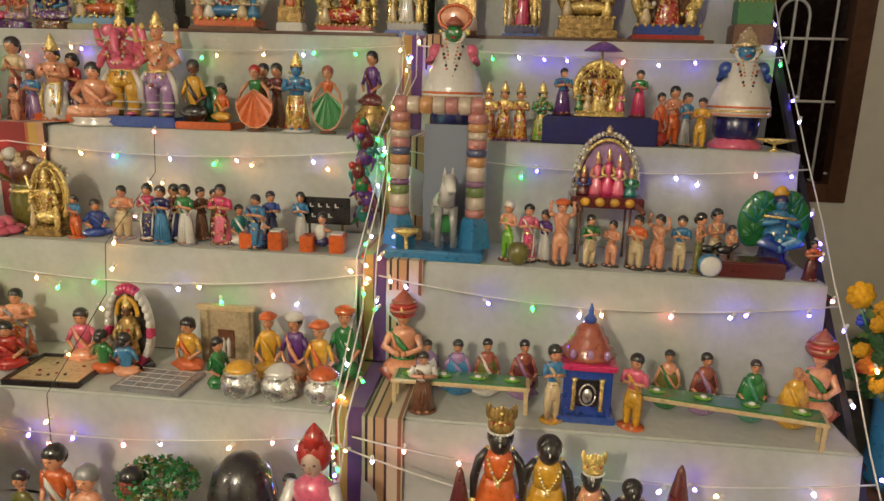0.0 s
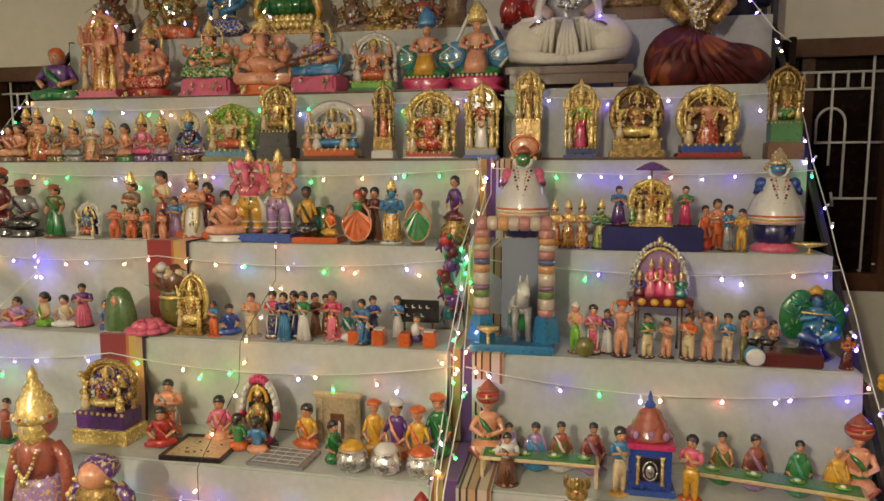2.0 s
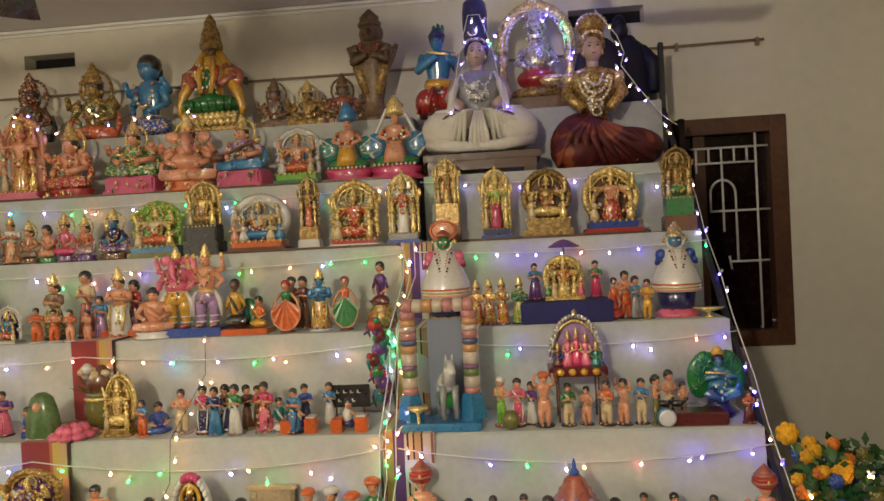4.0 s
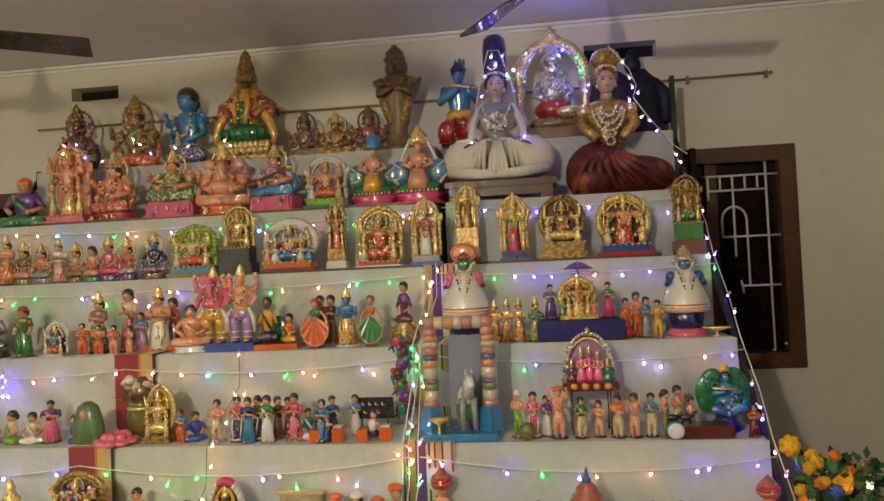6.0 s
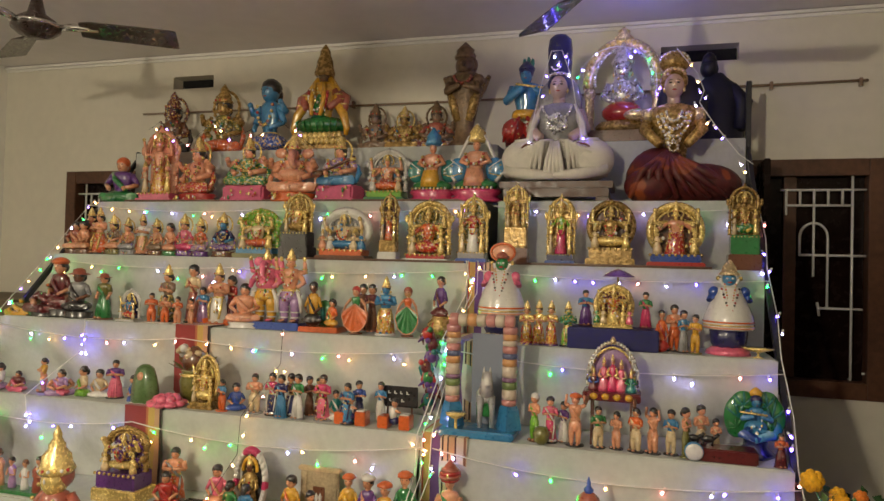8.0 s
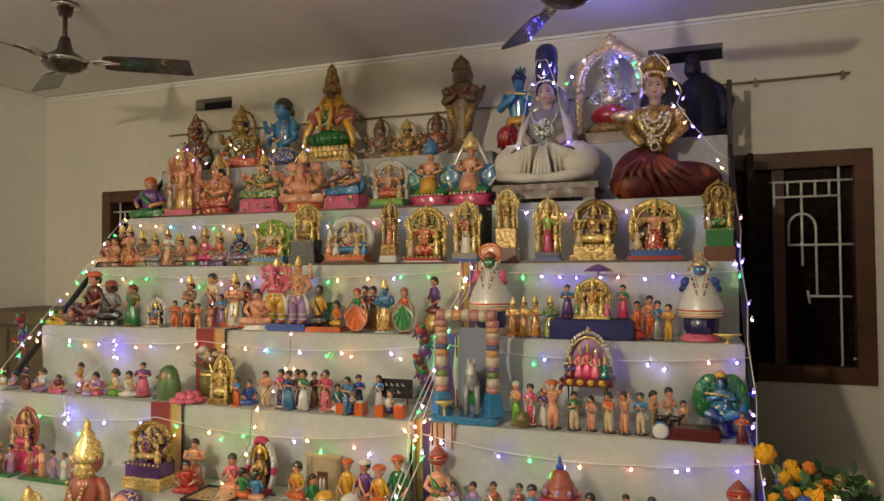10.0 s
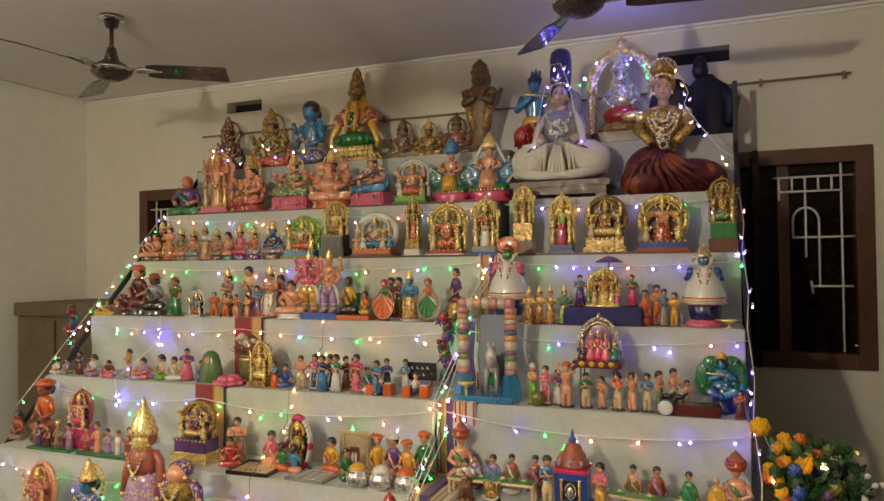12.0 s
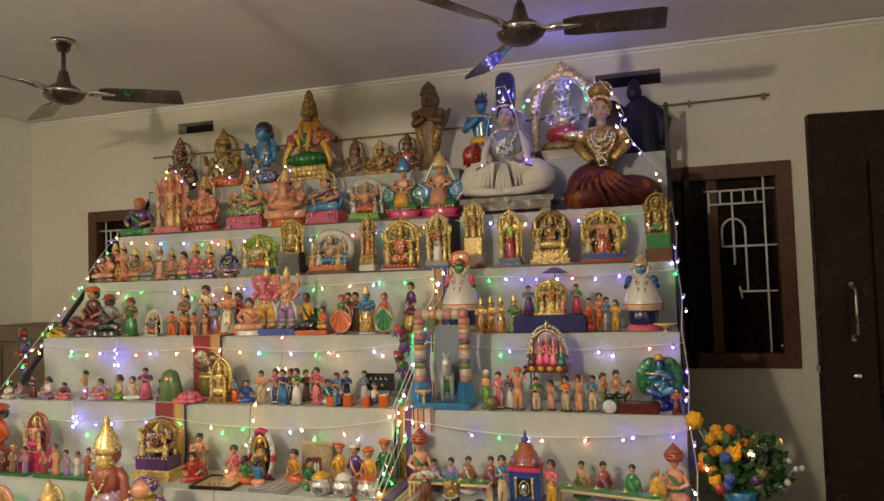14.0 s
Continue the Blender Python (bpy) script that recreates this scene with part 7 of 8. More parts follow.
for i in range(46):
    a, u = rg.uniform(0, 6.28), math.sqrt(rg.random())
    s.ball((0.050 * u * math.cos(a), -0.066 - 0.006 * (1 - u), 0.285 + 0.048 * u * math.sin(a)), rg.uniform(0.006, 0.012), "silver", 6, 4)
for i in range(15):
    a = radians(185 + 170 * i / 14)
    s.ball((0.068 * math.cos(a), -0.058, 0.375 + 0.07 * math.sin(a)), 0.008, ("silver", "white")[i % 2], 6, 4)
s.tube([(0, 0.02, 0.37), (0, 0.015, 0.44)], 0.030, "face")
s.lathe([(0.105, 0), (0.110, 0.10), (0.090, 0.17), (0.06, 0.20)], "grey", (0, 0.065, 0.33), 14, 0.35)
painted_face(s, (0, 0.0, 0.477), (0.044, 0.050, 0.060), "face")
s.ball((0, 0.025, 0.500), (0.060, 0.052, 0.060), "navy", 14, 9)
s.arch((0, -0.030, 0.520), 0.045, 0.020, 0.007, "silver", 0, 180, 12, 9, "silver", 0.008)
s.lathe([(0.052, 0), (0.056, 0.02), (0.060, 0.07), (0.060, 0.14), (0.054, 0.185), (0.036, 0.205), (0.008, 0.212)], "navy", (0, 0.02, 0.535), 16, 0.9, 7, 0.02)
s.arch((-0.01, -0.045, 0.575), 0.022, 0.022, 0.0045, "silver", 190, 350, 10)
plain("large_doll", "large seated doll in white dhoti with silver necklace", "doll", s, spot(-0.085, 6, 0.13, 0.095))

s = Shape()  # woman in dark red satin, knees to one side
s.ball((-0.06, 0.02, 0.11), (0.155, 0.12, 0.16), "satin", 20, 12).ball((0.13, 0.0, 0.085), (0.175, 0.12, 0.10), "satin", 20, 12)
s.ball((-0.10, -0.06, 0.075), (0.12, 0.08, 0.085), "satin", 16, 10)
for i in range(7):
    u = i / 6
    s.tube([(-0.03 + 0.02 * u, -0.075, 0.235 - 0.02 * u), (-0.14 + 0.22 * u, -0.125, 0.13), (-0.19 + 0.42 * u, -0.105, 0.015)], [0.010, 0.020, 0.012], "satin", 8)
s.tube([(0.02, -0.085, 0.20), (0.13, -0.11, 0.135), (0.27, -0.06, 0.05)], [0.014, 0.026, 0.014], "satin", 8)
s.lathe([(0.060, 0), (0.066, 0.06), (0.098, 0.15), (0.128, 0.20), (0.112, 0.24), (0.035, 0.265)], "bronze", (0, 0.03, 0.215), 18, 0.60)
for sx in (-1, 1):
    s.tube([(sx * 0.100, 0.03, 0.435), (sx * 0.128, 0.01, 0.35), (sx * 0.060, -0.06, 0.27)], [0.034, 0.030, 0.022], "bronze", 9)
    s.ball((sx * 0.112, 0.01, 0.42), (0.034, 0.036, 0.036), "palegold", 10, 7)
for r, z in ((0.035, 0.435), (0.056, 0.43), (0.075, 0.425)):
    s.arch((0, -0.050, z), r, r * 1.6, 0.006, "gold", 185, 355, 14, 13, "silver", 0.0075)
for i in range(60):
    u, v = rg.uniform(-1, 1), rg.random()
    s.ball((u * (0.03 + 0.055 * v), -0.048 - 0.006 * (1 - abs(u)), 0.27 + 0.15 * v), rg.uniform(0.005, 0.011), ("silver", "palegold", "gold")[i % 3], 6, 4)
s.arch((0, -0.064, 0.255), 0.020, 0.020, 0.006, "palegold", 0, 360, 14, 8, "silver", 0.006)
s.tube([(0, 0.02, 0.46), (0, 0.015, 0.53)], 0.029, "face")
painted_face(s, (0, 0.0, 0.555), (0.045, 0.051, 0.060), "face")
s.ball((0, 0.028, 0.585), (0.064, 0.055, 0.066), "bronze", 14, 9)
s.arch((0, -0.030, 0.600), 0.046, 0.030, 0.007, "palegold", 0, 180, 12, 9, "palegold", 0.009)
s.ball((0, 0.02, 0.672), (0.070, 0.060, 0.056), "bronze", 16, 10)
for k in range(3):
    s.arch((0, -0.012 + 0.016 * k, 0.665), 0.064, 0.050 + 0.003 * k, 0.007, "palegold", 0, 180, 12, 9, "silver", 0.007)
s.ball((0.04, 0.07, 0.46), (0.12, 0.05, 0.17), "nightblue", 14, 9)
plain("large_doll", "large seated doll in dark red satin with gold jewellery", "doll", s, spot(0.455, 6, 0.14, 0.0))

s = Shape()
s.lathe([(0.13, 0), (0.135, 0.02), (0.128, 0.15), (0.115, 0.25), (0.095, 0.30), (0.05, 0.34), (0.035, 0.36)], "nightblue", segs=20, flat=0.55, lobes=7, lobe=0.05)
for sx in (-1, 1):
    s.tube([(sx * 0.07, 0, 0.28), (sx * 0.13, -0.03, 0.20), (sx * 0.11, -0.06, 0.06)], [0.04, 0.045, 0.03], "nightblue")
s.ball((-0.03, 0, 0.385), (0.045, 0.045, 0.05), "nightblue", 12, 8).lathe([(0.04, 0), (0.03, 0.04), (0.01, 0.06)], "nightblue", (-0.03, 0, 0.41), 10)
plain("draped_idol", "idol wrapped in dark blue satin cloth", "figurine", s, spot(0.665, 7, 0.16))

s = Shape()  # open gilt arch with a silver-faced idol on a dark base
s.box((-0.17, -0.08, 0), (0.17, 0.08, 0.07), "brown", 0.01)
s.lathe([(0.13, 0), (0.14, 0.02), (0.11, 0.05)], "bronze", (0, -0.01, 0.07), 18, 0.6, 9, 0.05)
for sx in (-1, 1):
    s.lathe([(0.032, 0), (0.026, 0.03), (0.024, 0.18), (0.034, 0.21), (0.028, 0.24)], "palegold", (sx * 0.172, 0.03, 0.07), 12)
s.arch((0, 0.03, 0.345), 0.180, 0.205, 0.030, "palegold", -10, 190, 28, 23, "gold", 0.017)
s.arch((0, 0.015, 0.345), 0.148, 0.172, 0.010, "silver", -10, 190, 24, 21, "silver", 0.010)
s.lathe([(0.04, 0), (0.052, 0.02), (0.030, 0.045), (0.034, 0.055), (0.006, 0.08)], "palegold", (0, 0.03, 0.555), 12)
s.ball((0, -0.03, 0.165), (0.105, 0.065, 0.060), "red", 14, 9)
s.lathe([(0.055, 0), (0.060, 0.05), (0.075, 0.11), (0.030, 0.14)], "silver", (0, -0.01, 0.205), 14, 0.7)
for sx in (-1, 1):
    s.tube([(sx * 0.065, -0.01, 0.315), (sx * 0.10, -0.03, 0.25), (sx * 0.055, -0.075, 0.22)], [0.022, 0.020, 0.014], "silver", 8)
painted_face(s, (0, -0.015, 0.385), (0.048, 0.048, 0.055), "silver")
s.lathe([(0.052, 0), (0.060, 0.02), (0.044, 0.05), (0.046, 0.07), (0.022, 0.10), (0.004, 0.13)], "silver", (0, -0.01, 0.415), 14)
s.ball((0.075, -0.075, 0.145), (0.075, 0.035, 0.030), "palegold", 12, 8)
glints(s, 30, 23, 0.07, (0.19, 0.34), -0.065, 0.007, ("silver", "gold", "white"))
plain("arched_idol", "silver faced idol under a large gilt arch", "figurine", s, spot(0.210, 7, 0.14))

s = Shape()  # blue flute player, red cloth below
for sx in (-1, 1):
    s.ball((sx * 0.055, -0.02, 0.075), (0.070, 0.075, 0.075), "red", 14, 9)
    for k in range(3):
        s.tube([(sx * 0.02, -0.07, 0.145), (sx * (0.04 + 0.025 * k), -0.095 + 0.01 * k, 0.08), (sx * (0.05 + 0.028 * k), -0.080 + 0.01 * k, 0.015)], [0.007, 0.012, 0.008], "red", 6)
s.lathe([(0.105, 0), (0.110, 0.02), (0.085, 0.06)], "maroon", (0, 0, 0), 16, 0.7)
s.lathe([(0.070, 0), (0.074, 0.02), (0.066, 0.045)], "yellow", (0, -0.005, 0.145), 14, 0.75, 6, 0.04)
person_torso(s, 0.24, 0.165, 0.345, "sky", 0.62)
for sx in (-1, 1):
    s.tube([(sx * 0.070, 0, 0.315), (sx * 0.098, -0.03, 0.245), (sx * 0.030 + 0.03, -0.09, 0.300)], [0.028, 0.025, 0.018], "sky", 8)
s.tube([(-0.04, -0.10, 0.315), (0.12, -0.085, 0.290)], 0.007, "gold", 7)
head(s, 0.385, 0.044, "sky", "navy")
s.lathe([(0.042, 0), (0.046, 0.015), (0.020, 0.05)], "navy", (0, 0.01, 0.410), 12)
for k in range(3):
    s.ball((-0.012 + 0.022 * k, 0.0, 0.452 + 0.008 * (k == 1)), (0.011, 0.007, 0.026), "teal", 8, 6)
glints(s, 14, 61, 0.06, (0.03, 0.16), -0.088, 0.006, ("gold", "white"))
plain("flute_player_idol", "blue flute player idol with a red cloth and feathers", "figurine", s, spot(-0.294, 7, 0.10))

# dark strips added along the upper step fronts for the dark line under the figures
for x0, x1, k in ((-1.26, -0.44, 5), (-2.55, -0.45, 6), (-0.33, 0.60, 5)):
    y, z = EDGE[k]
    b = thing("batten", "thin dark brown strip added for the dark line under the figures", "batten", group="step edge battens")
    part("strip", Shape().box((x0, y + 0.008, z + 0.0005), (x1, y + 0.022, z + 0.011), WOOD, 0.002), b)

# ---- windows, door, fans and wall fittings ----
def window(x0, x1, z0, z1, nm, mirrored=False):
    w = tagged(new(nm), "brown wooden window with white iron grille, closed at night", "window", kind="structure")
    f, ya, yb = 0.085, YB - 0.012, YB + 0.10
    part("window_frame", Shape().box((x0, ya, z0), (x0 + f, yb, z1), WOOD, 0.004).box((x1 - f, ya, z0), (x1, yb, z1), WOOD, 0.004)
         .box((x0 + f, ya, z1 - f), (x1 - f, yb, z1), WOOD, 0.004).box((x0 + f, ya, z0), (x1 - f, yb, z0 + f), WOOD, 0.004), w)
    xm = (x0 + x1) / 2
    part("mullion", Shape().box((xm - 0.03, YB + 0.03, z0 + f), (xm + 0.03, YB + 0.095, z1 - f), WOOD, 0.003), w)
    for a, b in ((x0 + f, xm - 0.03), (xm + 0.03, x1 - f)):
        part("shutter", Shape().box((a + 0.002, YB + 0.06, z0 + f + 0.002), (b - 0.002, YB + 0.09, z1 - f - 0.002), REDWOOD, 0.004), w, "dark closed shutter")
    # grille: two side by side patterns of flat bars
    g = Shape()
    gy, b = YB + 0.022, 0.0065

    def flip(x):
        return x0 + x1 - x if mirrored else x

    def bar(xa, za, xb, zb):
        g.tube([(flip(xa), gy, za), (flip(xb), gy, zb)], b, IRON, 6)
    for ox in (x1 - 0.485,):
        top, mid = z1 - 0.155, z1 - 0.235
        bar(ox, top, x1 - 0.087, top)
        bar(ox + 0.03, mid, x1 - 0.145, mid)
        for i in range(5):
            xx = ox + 0.03 + 0.065 * i
            bar(xx, mid - (0.05 if i == 0 else 0), xx, top)
        bar(x1 - 0.150, z0 + 0.10, x1 - 0.150, z1 - 0.075)
        cx, cz = ox + 0.16, z1 - 0.40
        pts = [(cx - 0.065, gy, cz - 0.09)] + [(cx + 0.065 * math.cos(radians(180 - 15 * i)), gy, cz + 0.075 * math.sin(radians(15 * i))) for i in range(13)] + [(cx + 0.065, gy, cz - 0.36)]
        g.tube([(flip(px), py, pz) for px, py, pz in pts], b, IRON, 6)
        bar(cx, mid, cx, cz - 0.20)
        bar(cx - 0.07, cz - 0.09, x1 - 0.087, cz - 0.09)
        bar(cx + 0.02, cz - 0.33, cx + 0.03, cz - 0.40)
        bar(cx + 0.02, cz - 0.36, x1 - 0.10, cz - 0.36)
        bar(x1 - 0.10, z0 + 0.13, x1 - 0.087, z0 + 0.13)
        for xx, zz in ((x1 - 0.150, z1 - 0.08), (x1 - 0.150, z0 + 0.095)):
            g.tube([(flip(xx), gy, zz), (flip(xx), YB + 0.06, zz)], b * 0.8, IRON, 6)
    part("grille", g, w, "white painted iron grille")
    return w


window(0.62, 1.49, WZ0, WZ1, "window_1")
window(-3.59, -2.69, WZ0, WZ1, "window_2", True)
sh = thing("window_shutter", "dark wooden shutter leaf standing open beside the stand", "shutter")
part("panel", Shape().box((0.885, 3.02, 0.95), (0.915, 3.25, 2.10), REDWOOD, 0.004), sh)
part("hinge", Shape().box((0.915, 3.245, 1.2), (0.93, 3.268, 1.3), STEEL, 0.002), sh)
part("hinge", Shape().box((0.915, 3.245, 1.8), (0.93, 3.268, 1.9), STEEL, 0.002), sh)

# door leaf, open into the room
d = tagged(new("door_1"), "dark red-brown wooden door leaf standing open", "door", kind="structure")
d.matrix_basis = pose(1.20, 1.37, 0.0, 0, 0, 10)
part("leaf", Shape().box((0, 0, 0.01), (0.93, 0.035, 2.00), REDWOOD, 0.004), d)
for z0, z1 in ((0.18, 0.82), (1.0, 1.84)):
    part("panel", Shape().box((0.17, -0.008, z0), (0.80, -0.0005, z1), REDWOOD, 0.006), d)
part("door_handle", Shape().tube([(0.10, -0.003, 1.265), (0.10, -0.03, 1.28), (0.10, -0.03, 1.42), (0.10, -0.003, 1.435)], 0.0042, DULLCHROME), d, "chrome pull handle")
part("rose", Shape().box((0.093, -0.004, 1.255), (0.107, -0.0005, 1.275), DULLCHROME, 0.002), d)
part("rose", Shape().box((0.093, -0.004, 1.425), (0.107, -0.0005, 1.445), DULLCHROME, 0.002), d)
part("knob", Shape().ball((0.092, -0.03, 1.148), (0.016, 0.014, 0.010), CHROME, 10, 6).tube([(0.092, 0, 1.148), (0.092, -0.02, 1.148)], 0.006, CHROME), d, "chrome lock knob")
part("latch", Shape().box((-0.010, 0.010, 1.155), (0, 0.024, 1.18), DULLCHROME, 0.003), d)
df = tagged(new("door_frame"), "dark red-brown wooden door frame", "door frame", kind="structure")
part("jamb", Shape().box((XR - 0.015, DY0, 0), (XR + 0.12, DY0 + 0.07, DZ), REDWOOD, 0.004), df)
part("jamb", Shape().box((XR - 0.015, DY1 - 0.07, 0), (XR + 0.12, DY1, DZ), REDWOOD, 0.004), df)
part("lintel", Shape().box((XR - 0.015, DY0 + 0.07, DZ - 0.07), (XR + 0.12, DY1 - 0.07, DZ), REDWOOD, 0.004), df)
part("leaf", Shape().box((XR + 0.03, DY0 + 0.075, 0.01), (XR + 0.065, DY1 - 0.075, DZ - 0.075), REDWOOD, 0.004), df)


def ceiling_fan(x, y, zb, first, label):
    f = thing("ceiling_fan", label, "ceiling fan", (x, y, 0), group="ceiling fans")
    part("canopy", Shape().lathe([(0.030, zb + 0.24), (0.052, zb + 0.33), (0.066, ZC - 0.002)], FANBROWN, segs=20), f)
    part("canopy_ring", Shape().lathe([(0.067, ZC - 0.022), (0.070, ZC - 0.016), (0.067, ZC - 0.010)], CHROME, segs=20), f, "chrome ring")
    part("rod", Shape().tube([(0, 0, zb + 0.04), (0, 0, zb + 0.26)], 0.012, FANBROWN, 10), f)
    part("motor", Shape().lathe([(0.03, zb - 0.055), (0.075, zb - 0.04), (0.105, zb - 0.015), (0.108, zb + 0.005), (0.085, zb + 0.03), (0.04, zb + 0.06), (0.022, zb + 0.13)], FANBROWN, segs=24), f)
    part("motor_ring", Shape().lathe([(0.107, zb - 0.004), (0.112, zb + 0.004), (0.108, zb + 0.012)], CHROME, segs=24), f, "chrome ring")
    for k in range(3):
        a = radians(first + 120 * k)
        ca, sa = math.cos(a), math.sin(a)
        vs = []
        for r, hw, drop in ((0.19, 0.035, 0.0), (0.24, 0.058, 0.0), (0.42, 0.064, 0.004), (0.60, 0.070, 0.010), (0.625, 0.060, 0.011)):
            for u in (-1, 1):
                for th in (0.0, 0.005):
                    vs.append((r * ca - u * hw * sa, r * sa + u * hw * ca, zb - drop - 0.020 * u + th))
        fs = []
        for i in range(4):
            o = 4 * i
            fs += [(o, o + 4, o + 6, o + 2), (o + 1, o + 3, o + 7, o + 5), (o, o + 1, o + 5, o + 4), (o + 2, o + 6, o + 7, o + 3)]
        fs += [(0, 2, 3, 1), (16, 17, 19, 18)]
        blade = part("blade", Shape().add(vs, fs, FANBROWN, False), f)
        part("blade_iron", Shape().tube([(0.09 * ca, 0.09 * sa, zb + 0.002), (0.16 * ca, 0.16 * sa, zb + 0.010), (0.27 * ca, 0.27 * sa, zb + 0.008)], [0.014, 0.020, 0.012], CHROME, 8), blade, "chrome blade bracket")
    return f


ceiling_fan(-2.40, 1.89, 2.60, 28, "brown ceiling fan with chrome rings at rest")
ceiling_fan(0.174, 1.89, 2.59, 3, "brown ceiling fan with chrome rings at rest")
ceiling_fan(-1.06, -0.10, 2.48, 50, "brown ceiling fan with chrome rings at rest")
rod = thing("wall_conduit", "thin grey conduit pipe along the wall", "pipe", kind="structure")
part("pipe", Shape().tube([(-2.95, YB - 0.016, 2.512), (-0.8, YB - 0.016, 2.505), (1.393, YB - 0.016, 2.522)], 0.007, C["stone"], 8), rod)
for px in (-2.6, -1.4, -0.2, 0.95, 1.36):
    part("clip", Shape().box((px - 0.008, YB - 0.028, 2.492), (px + 0.008, YB - 0.002, 2.534), C["stone"], 0.002), rod)
for nm, (x0, x1, z0, z1) in (("vent_1", HOLES[1]), ("vent_2", HOLES[2])):
    v = tagged(new(nm), "dark slot vent high in the wall", "vent", kind="structure")
    part("lining", Shape().box((x0, YB + 0.10, z0), (x1, YB + 0.12, z1), DARK), v)
OLIVEWOOD = paint("olive_brown_wood", (0.17, 0.125, 0.075), 0.6, vary=0.25, scale=30, bump=0.001)
cab = thing("side_cabinet", "low olive brown wooden cabinet in the corner", "cabinet", (0, 0, 0))
part("body", Shape().box((-4.10, 2.62, 0.05), (-3.30, 3.24, 1.17), OLIVEWOOD, 0.008), cab)
part("top", Shape().box((-4.12, 2.60, 1.17), (-3.28, 3.25, 1.265), OLIVEWOOD, 0.006), cab)
for a in (-4.08, -3.69):
    dr = part("door", Shape().box((a, 2.605, 0.08), (a + 0.37, 2.619, 1.14), OLIVEWOOD, 0.004), cab)
    part("handle", Shape().ball((a + (0.33 if a < -4 else 0.04), 2.597, 0.65), 0.011, "bronze", 8, 5), dr)

# ---- stand uprights ----
for xx, lab in ((0.806, "slim dark steel upright behind the steps"), (-2.736, "slim dark steel upright behind the steps")):
    r = thing("stand_upright", lab, "post", group="stand uprights")
    part("foot", Shape().box((xx - 0.02, 2.96, 0.0005), (xx + 0.02, 3.01, 0.008), STEEL, 0.001), r)
    part("upright", Shape().box((xx - 0.012, 2.97, 0.0085), (xx + 0.012, 3.0, 2.47 if xx > 0 else 2.2), STEEL, 0.003), r)

for xx in (0.797, -2.752):
    rail = thing("stand_rail", "sloping dark steel rail along the step ends", "rail", group="stand rails")
    (ya, za), (yb, zb) = EDGE[1], EDGE[7]
    n = Vector((0, za - zb, yb - ya)).normalized()
    a, b = Vector((xx, ya + 0.10, za - 0.02)), Vector((xx, yb + 0.06, zb - 0.02))
    a = a - (b - a) * (a.z - 0.012) / (b.z - a.z)
    vs = [tuple(p + n * o + Vector((dx, 0, 0))) for p in (a, b) for o in (-0.013, 0.013) for dx in (0.0, 0.018)]
    part("bar", Shape().add(vs, [(0, 1, 3, 2), (4, 6, 7, 5), (0, 4, 5, 1), (2, 3, 7, 6), (0, 2, 6, 4), (1, 5, 7, 3)], STEEL, False), rail)
    for k in range(1, 7):
        y, z = EDGE[k]
        part("bracket", Shape().box((xx, y + 0.02, z - 0.048), (xx + 0.018, EDGE[k + 1][0] + 0.03, z - 0.036), STEEL, 0.001), rail)

# ---- flower vase beside the stand ----
stool = thing("stool", "dark wooden stool under the flower vase", "stool", (0.975, 1.66, 0))
part("seat", Shape().lathe([(0.15, 0.40), (0.16, 0.41), (0.16, 0.43), (0.15, 0.44)], WOOD, segs=20), stool)
for k in range(4):
    a = math.pi / 4 + k * math.pi / 2
    part("leg", Shape().tube([(0.12 * math.cos(a), 0.12 * math.sin(a), 0.4), (0.15 * math.cos(a), 0.15 * math.sin(a), 0)], 0.016, WOOD), stool)
vase = thing("flower_vase", "blue vase full of yellow, orange and white artificial flowers", "flower vase", (0.965, 1.65, 0.441))
part("vase", Shape().lathe([(0.05, 0), (0.065, 0.03), (0.055, 0.12), (0.06, 0.22), (0.075, 0.25), (0.068, 0.252)], "sky", segs=20), vase)
rng = random.Random(21)


def bloom(c, r, mat, n=7):
    """A full flower: three rings of petals closing to the middle."""
    s = Shape()
    for ring, (m, q, dy) in enumerate(((n, 0.62, 0.0), (n - 1, 0.42, -0.22), (n - 3, 0.20, -0.40))):
        for i in range(m):
            a = 2 * math.pi * (i + 0.5 * ring) / m
            s.ball((c[0] + q * r * math.cos(a), c[1] + dy * r, c[2] + q * r * math.sin(a)), (0.44 * r, 0.30 * r, 0.44 * r), mat, 6, 4)
    return s


spots = [(-0.15, 0.0, 0.50, "marigold", 0.034)]
for i in range(52):
    a, u = rng.uniform(0, 6.283), math.sqrt(rng.random())
    px, py = 0.125 * u * math.cos(a) - 0.03, 0.09 * u * math.sin(a)
    pz = 0.27 + 0.22 * rng.random() * (1.1 - 0.45 * u)
    col = rng.choice(["marigold", "marigold", "marigold", "petal", "red", "blue", "leafgreen"] if px < 0.02 else ["leafgreen", "olive", "maroon", "navy", "white", "leafgreen", "purple"])
    spots.append((px, py, pz, col, rng.uniform(0.015, 0.026)))
for i in range(12):
    spots.append((0.10 + 0.011 * i * rng.uniform(0.6, 1.1), rng.uniform(-0.04, 0.04), 0.27 + 0.009 * i + rng.uniform(-0.06, 0.05), "white", rng.uniform(0.009, 0.013)))
for px, py, pz, col, r in spots:
    part("flower", bloom((px, py - 0.02, pz), r, col), vase)
    part("stem", Shape().tube([(0.2 * px, 0.2 * py, 0.22), (0.6 * px, 0.6 * py, 0.5 * (pz + 0.22)), (px, py, pz)], 0.003, "green", 5), vase)
lv = Shape()
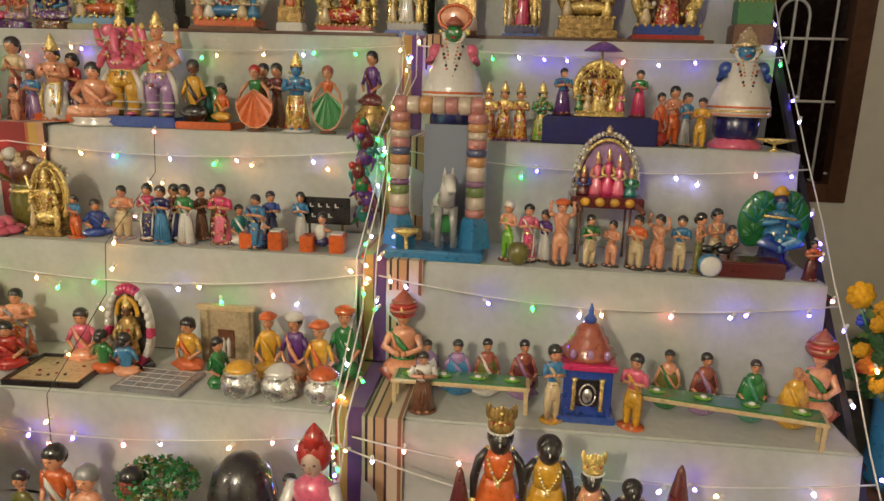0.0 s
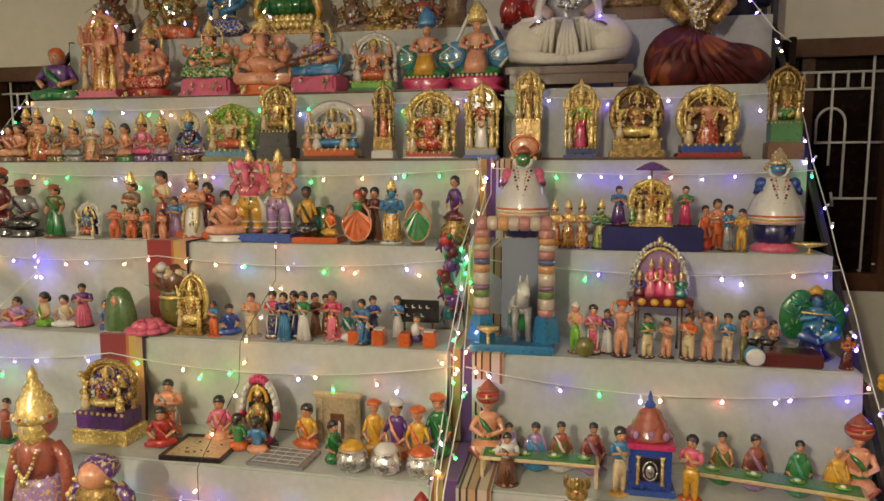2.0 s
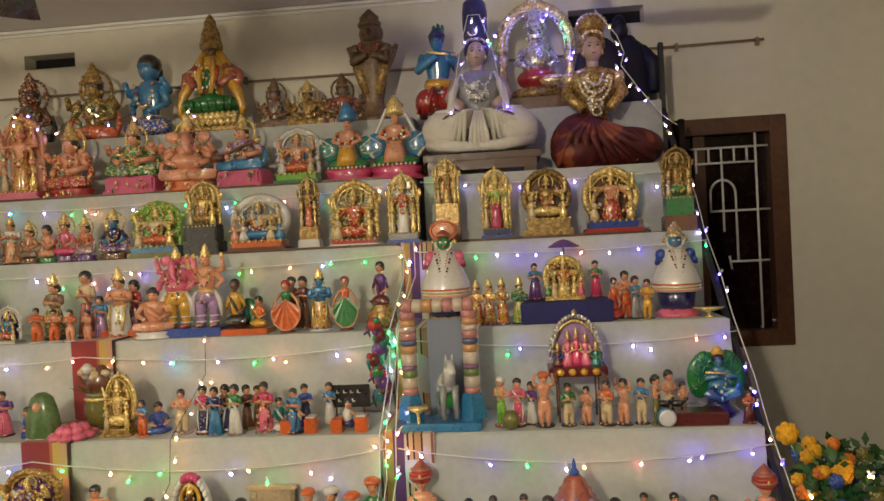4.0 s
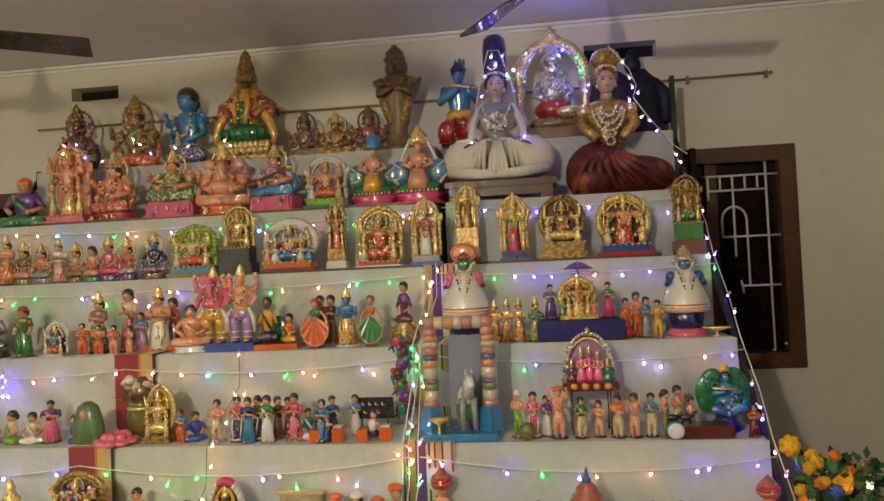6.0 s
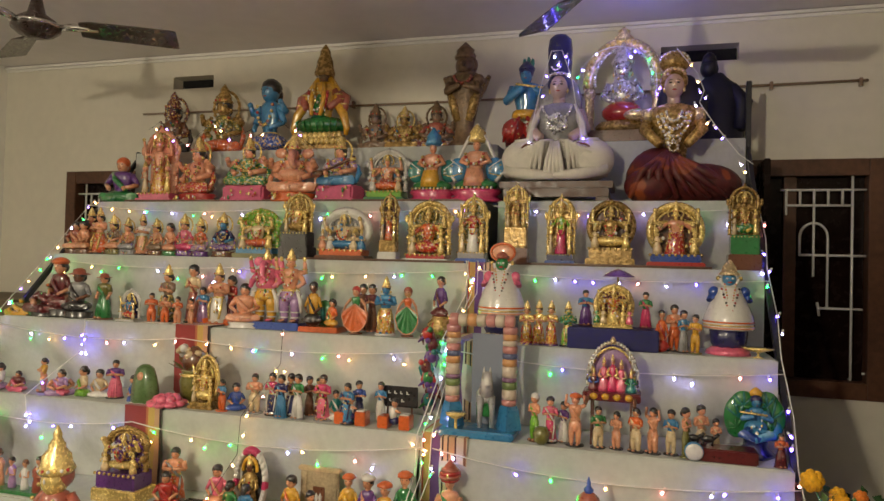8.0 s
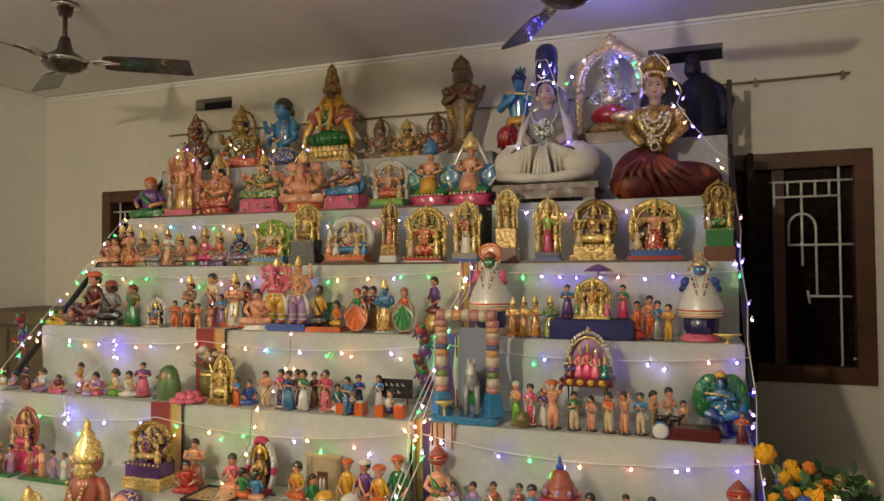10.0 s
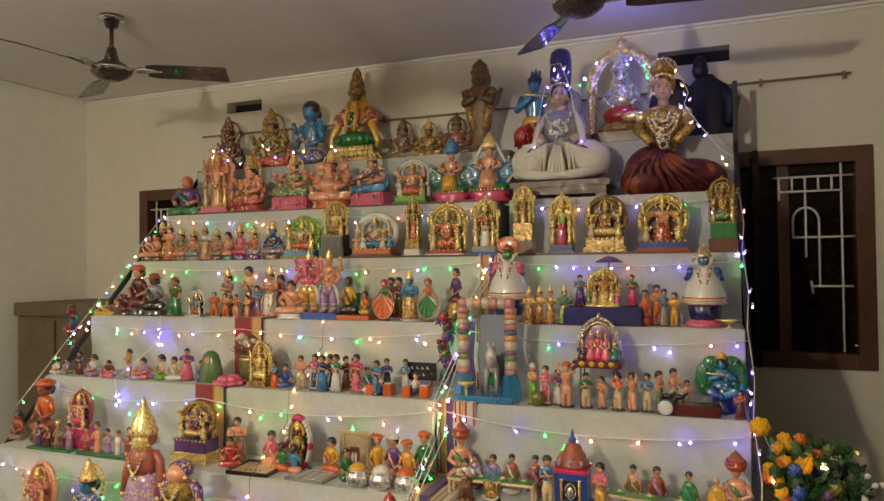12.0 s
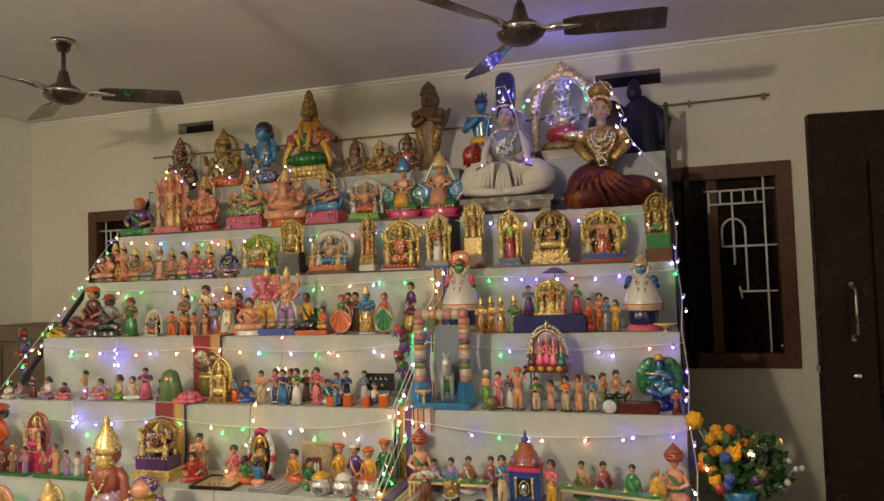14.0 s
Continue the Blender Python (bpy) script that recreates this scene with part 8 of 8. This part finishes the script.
for i in range(420):
    a, u = rng.uniform(0, 6.283), math.sqrt(rng.random())
    c = Vector((0.14 * u * math.cos(a) + 0.02, 0.10 * u * math.sin(a), 0.24 + 0.2 * rng.random()))
    d1 = Vector((rng.uniform(-1, 1), rng.uniform(-1, 1), rng.uniform(-0.6, 1))).normalized() * rng.uniform(0.025, 0.05)
    d2 = d1.cross(Vector((0.3, 1, 0.2))).normalized() * 0.011
    lv.add([tuple(c), tuple(c + d1 * 0.5 + d2), tuple(c + d1), tuple(c + d1 * 0.5 - d2)], [(0, 1, 2, 3)], "leafgreen" if i % 4 else "moss", False)
part("leaves", lv, vase)

# ---- strings of little lights ----
GLOW = {"blue": glow("blue_led", (0.10, 0.06, 1.0), 50), "green": glow("green_led", (0.004, 1.0, 0.06), 24), "pink": glow("pink_led", (1.0, 0.22, 0.20), 26),
        "warm": glow("warm_led", (1.0, 0.42, 0.12), 27), "white": glow("white_led", (0.40, 0.38, 1.0), 36)}
BULB = {k: Shape().ball((0, 0, 0), (0.0047, 0.0047, 0.0062), m, 8, 6).mesh("bulb") for k, m in GLOW.items()}
SOCKET = Shape().lathe([(0.003, 0.006), (0.0045, 0.008), (0.0045, 0.018), (0.002, 0.020)], WIRE, segs=6).mesh("socket")


def light_string(points, bulbs, seed, label, cols=("white", "green", "warm", "pink", "white", "warm", "green", "warm", "blue", "green"), mat=None, r=0.0022, drop=0.012):
    """A wire through the points with bulbs hanging on it."""
    ob = thing("string_light", label, "string light")
    part("wire", Shape().tube(points, r, mat or WIRE, 5), ob)
    rng = random.Random(seed)
    n = len(points)
    for i in range(bulbs):
        u = (i + rng.uniform(-0.3, 1.3)) / bulbs * (n - 1)
        u = min(max(u, 0.0), n - 1.0)
        k = min(int(u), n - 2)
        p = Vector(points[k]).lerp(Vector(points[k + 1]), u - k)
        b = new("bulb", BULB[cols[(i + seed) % len(cols)] if rng.random() < 0.75 else rng.choice(cols)])
        b.parent = ob
        b.location = p + Vector((rng.uniform(-0.02, 0.02), 0.006, -drop - 0.065 * rng.random() ** 4))
        b.rotation_euler = (rng.uniform(-0.7, 0.7), rng.uniform(-0.9, 0.9), 0)
        so = new("socket", SOCKET)
        so.parent = b
    return ob


def swag(x0, x1, y, z0, z1, sag, n=14):
    return [(x0 + (x1 - x0) * i / n, y, z0 + (z1 - z0) * i / n - sag * 4 * (i / n) * (1 - i / n)) for i in range(n + 1)]


FRONT = {k: EDGE[k][0] - 0.050 for k in EDGE}
for k, sag in ((2, 0.05), (3, 0.05), (4, 0.035), (5, 0.02), (6, 0.02)):
    y, z = FRONT[k], EDGE[k][1]
    light_string(swag(-2.70, -1.62, y, z - 0.03, z - 0.05, sag), 10, k, "white wire with small coloured lights below the step")
    light_string(swag(-1.62, -0.40, y, z - 0.05, z - 0.03, sag), 11, k + 2, "white wire with small coloured lights below the step")
    light_string(swag(-0.36, 0.80, y, z - 0.03, z - 0.04, sag), 10, k + 4, "white wire with small coloured lights below the step", ("white", "blue", "green", "white", "warm", "blue", "white", "pink"))
light_string(swag(-0.40, 0.80, FRONT[1] + 0.25, 0.60, 0.43, 0.06), 9, 3, "white wire with small coloured lights below the step")


def down_steps(x, ks, jig, seed):
    rng, pts = random.Random(seed), []
    for k in ks:
        y, z = EDGE[k]
        pts.append((x + rng.uniform(-jig, jig), y - 0.045, z + 0.012))
        pts.append((x + rng.uniform(-jig, jig), y - 0.05, z - 0.13))
    return pts


for i in range(3):
    light_string(down_steps(-0.42 + 0.02 * i, (5, 4, 3, 2, 1), 0.02, i), 15, 5 + i, "bundle of white wires with coloured lights running down the gap")
light_string([(0.80, EDGE[k][0] - 0.012, EDGE[k][1] + 0.008 + dz) if not dz else (0.815, EDGE[k][0] - 0.155, EDGE[k][1] + dz) for k in (6, 5, 4, 3, 2, 1) for dz in (0, -0.17)], 17, 6, "wire with blue and white lights down the side", ("blue", "blue", "blue", "pink", "blue", "white"))
light_string([(-2.735 - 0.01 * (q > 0), EDGE[k][0] - 0.012 - 0.15 * q, EDGE[k][1] + 0.010 - 0.16 * q) for k in (6, 5, 4, 3) for q in (0, 1)], 26, 7, "wire with coloured lights down the side")
light_string(down_steps(-2.16, (4, 3), 0.02, 9), 8, 2, "wire with violet lights hanging down", ("blue", "blue", "white"))
light_string(down_steps(-1.13, (4, 3, 2), 0.01, 10), 10, 4, "dark wire with warm lights hanging down", ("warm", "pink", "warm"), STEEL, 0.0013)
arch_pts = [(0.18 + 0.20 * math.cos(radians(200 - 11 * i)), 3.04, 2.50 + 0.20 * math.sin(radians(200 - 11 * i))) for i in range(21)]
light_string(arch_pts, 12, 2, "wire with blue lights round the golden arch", ("blue", "blue", "white", "green"))
light_string([(-0.22, 2.66, 2.10), (-0.20, 2.66, 2.20), (-0.15, 2.665, 2.44), (-0.11, 2.67, 2.58), (-0.06, 2.67, 2.58), (-0.01, 2.665, 2.44), (0.03, 2.66, 2.2)], 9, 3, "white wire with blue lights draped over the doll", ("blue", "white", "blue"))
light_string([(0.46, 2.68, 2.56), (0.55, 2.68, 2.44), (0.58, 2.68, 2.36), (0.56, 2.66, 2.30), (0.62, 2.64, 2.20), (0.72, 2.62, 2.06), (0.78, 2.61, 2.01)], 10, 6, "white wire with blue lights hanging to the corner", ("blue", "blue", "white", "warm"))
light_string([(0.85, 1.56, 0.78), (0.86, 1.53, 0.86), (0.92, 1.52, 0.82), (0.96, 1.51, 0.90), (1.04, 1.53, 0.84), (1.07, 1.56, 0.90)], 3, 4, "wire with warm lights wound through the flowers", ("warm", "warm", "white"), STEEL, 0.0011)
light_string([(-2.36, 2.62, 2.26), (-2.28, 2.61, 2.30), (-2.10, 2.60, 2.16), (-1.96, 2.62, 2.28), (-1.78, 2.60, 2.20), (-1.56, 2.62, 2.30), (-1.30, 2.61, 2.12)], 12, 5, "thin wire with warm lights over the top row", ("warm", "pink", "warm", "blue"), STEEL, 0.0012, 0.004)
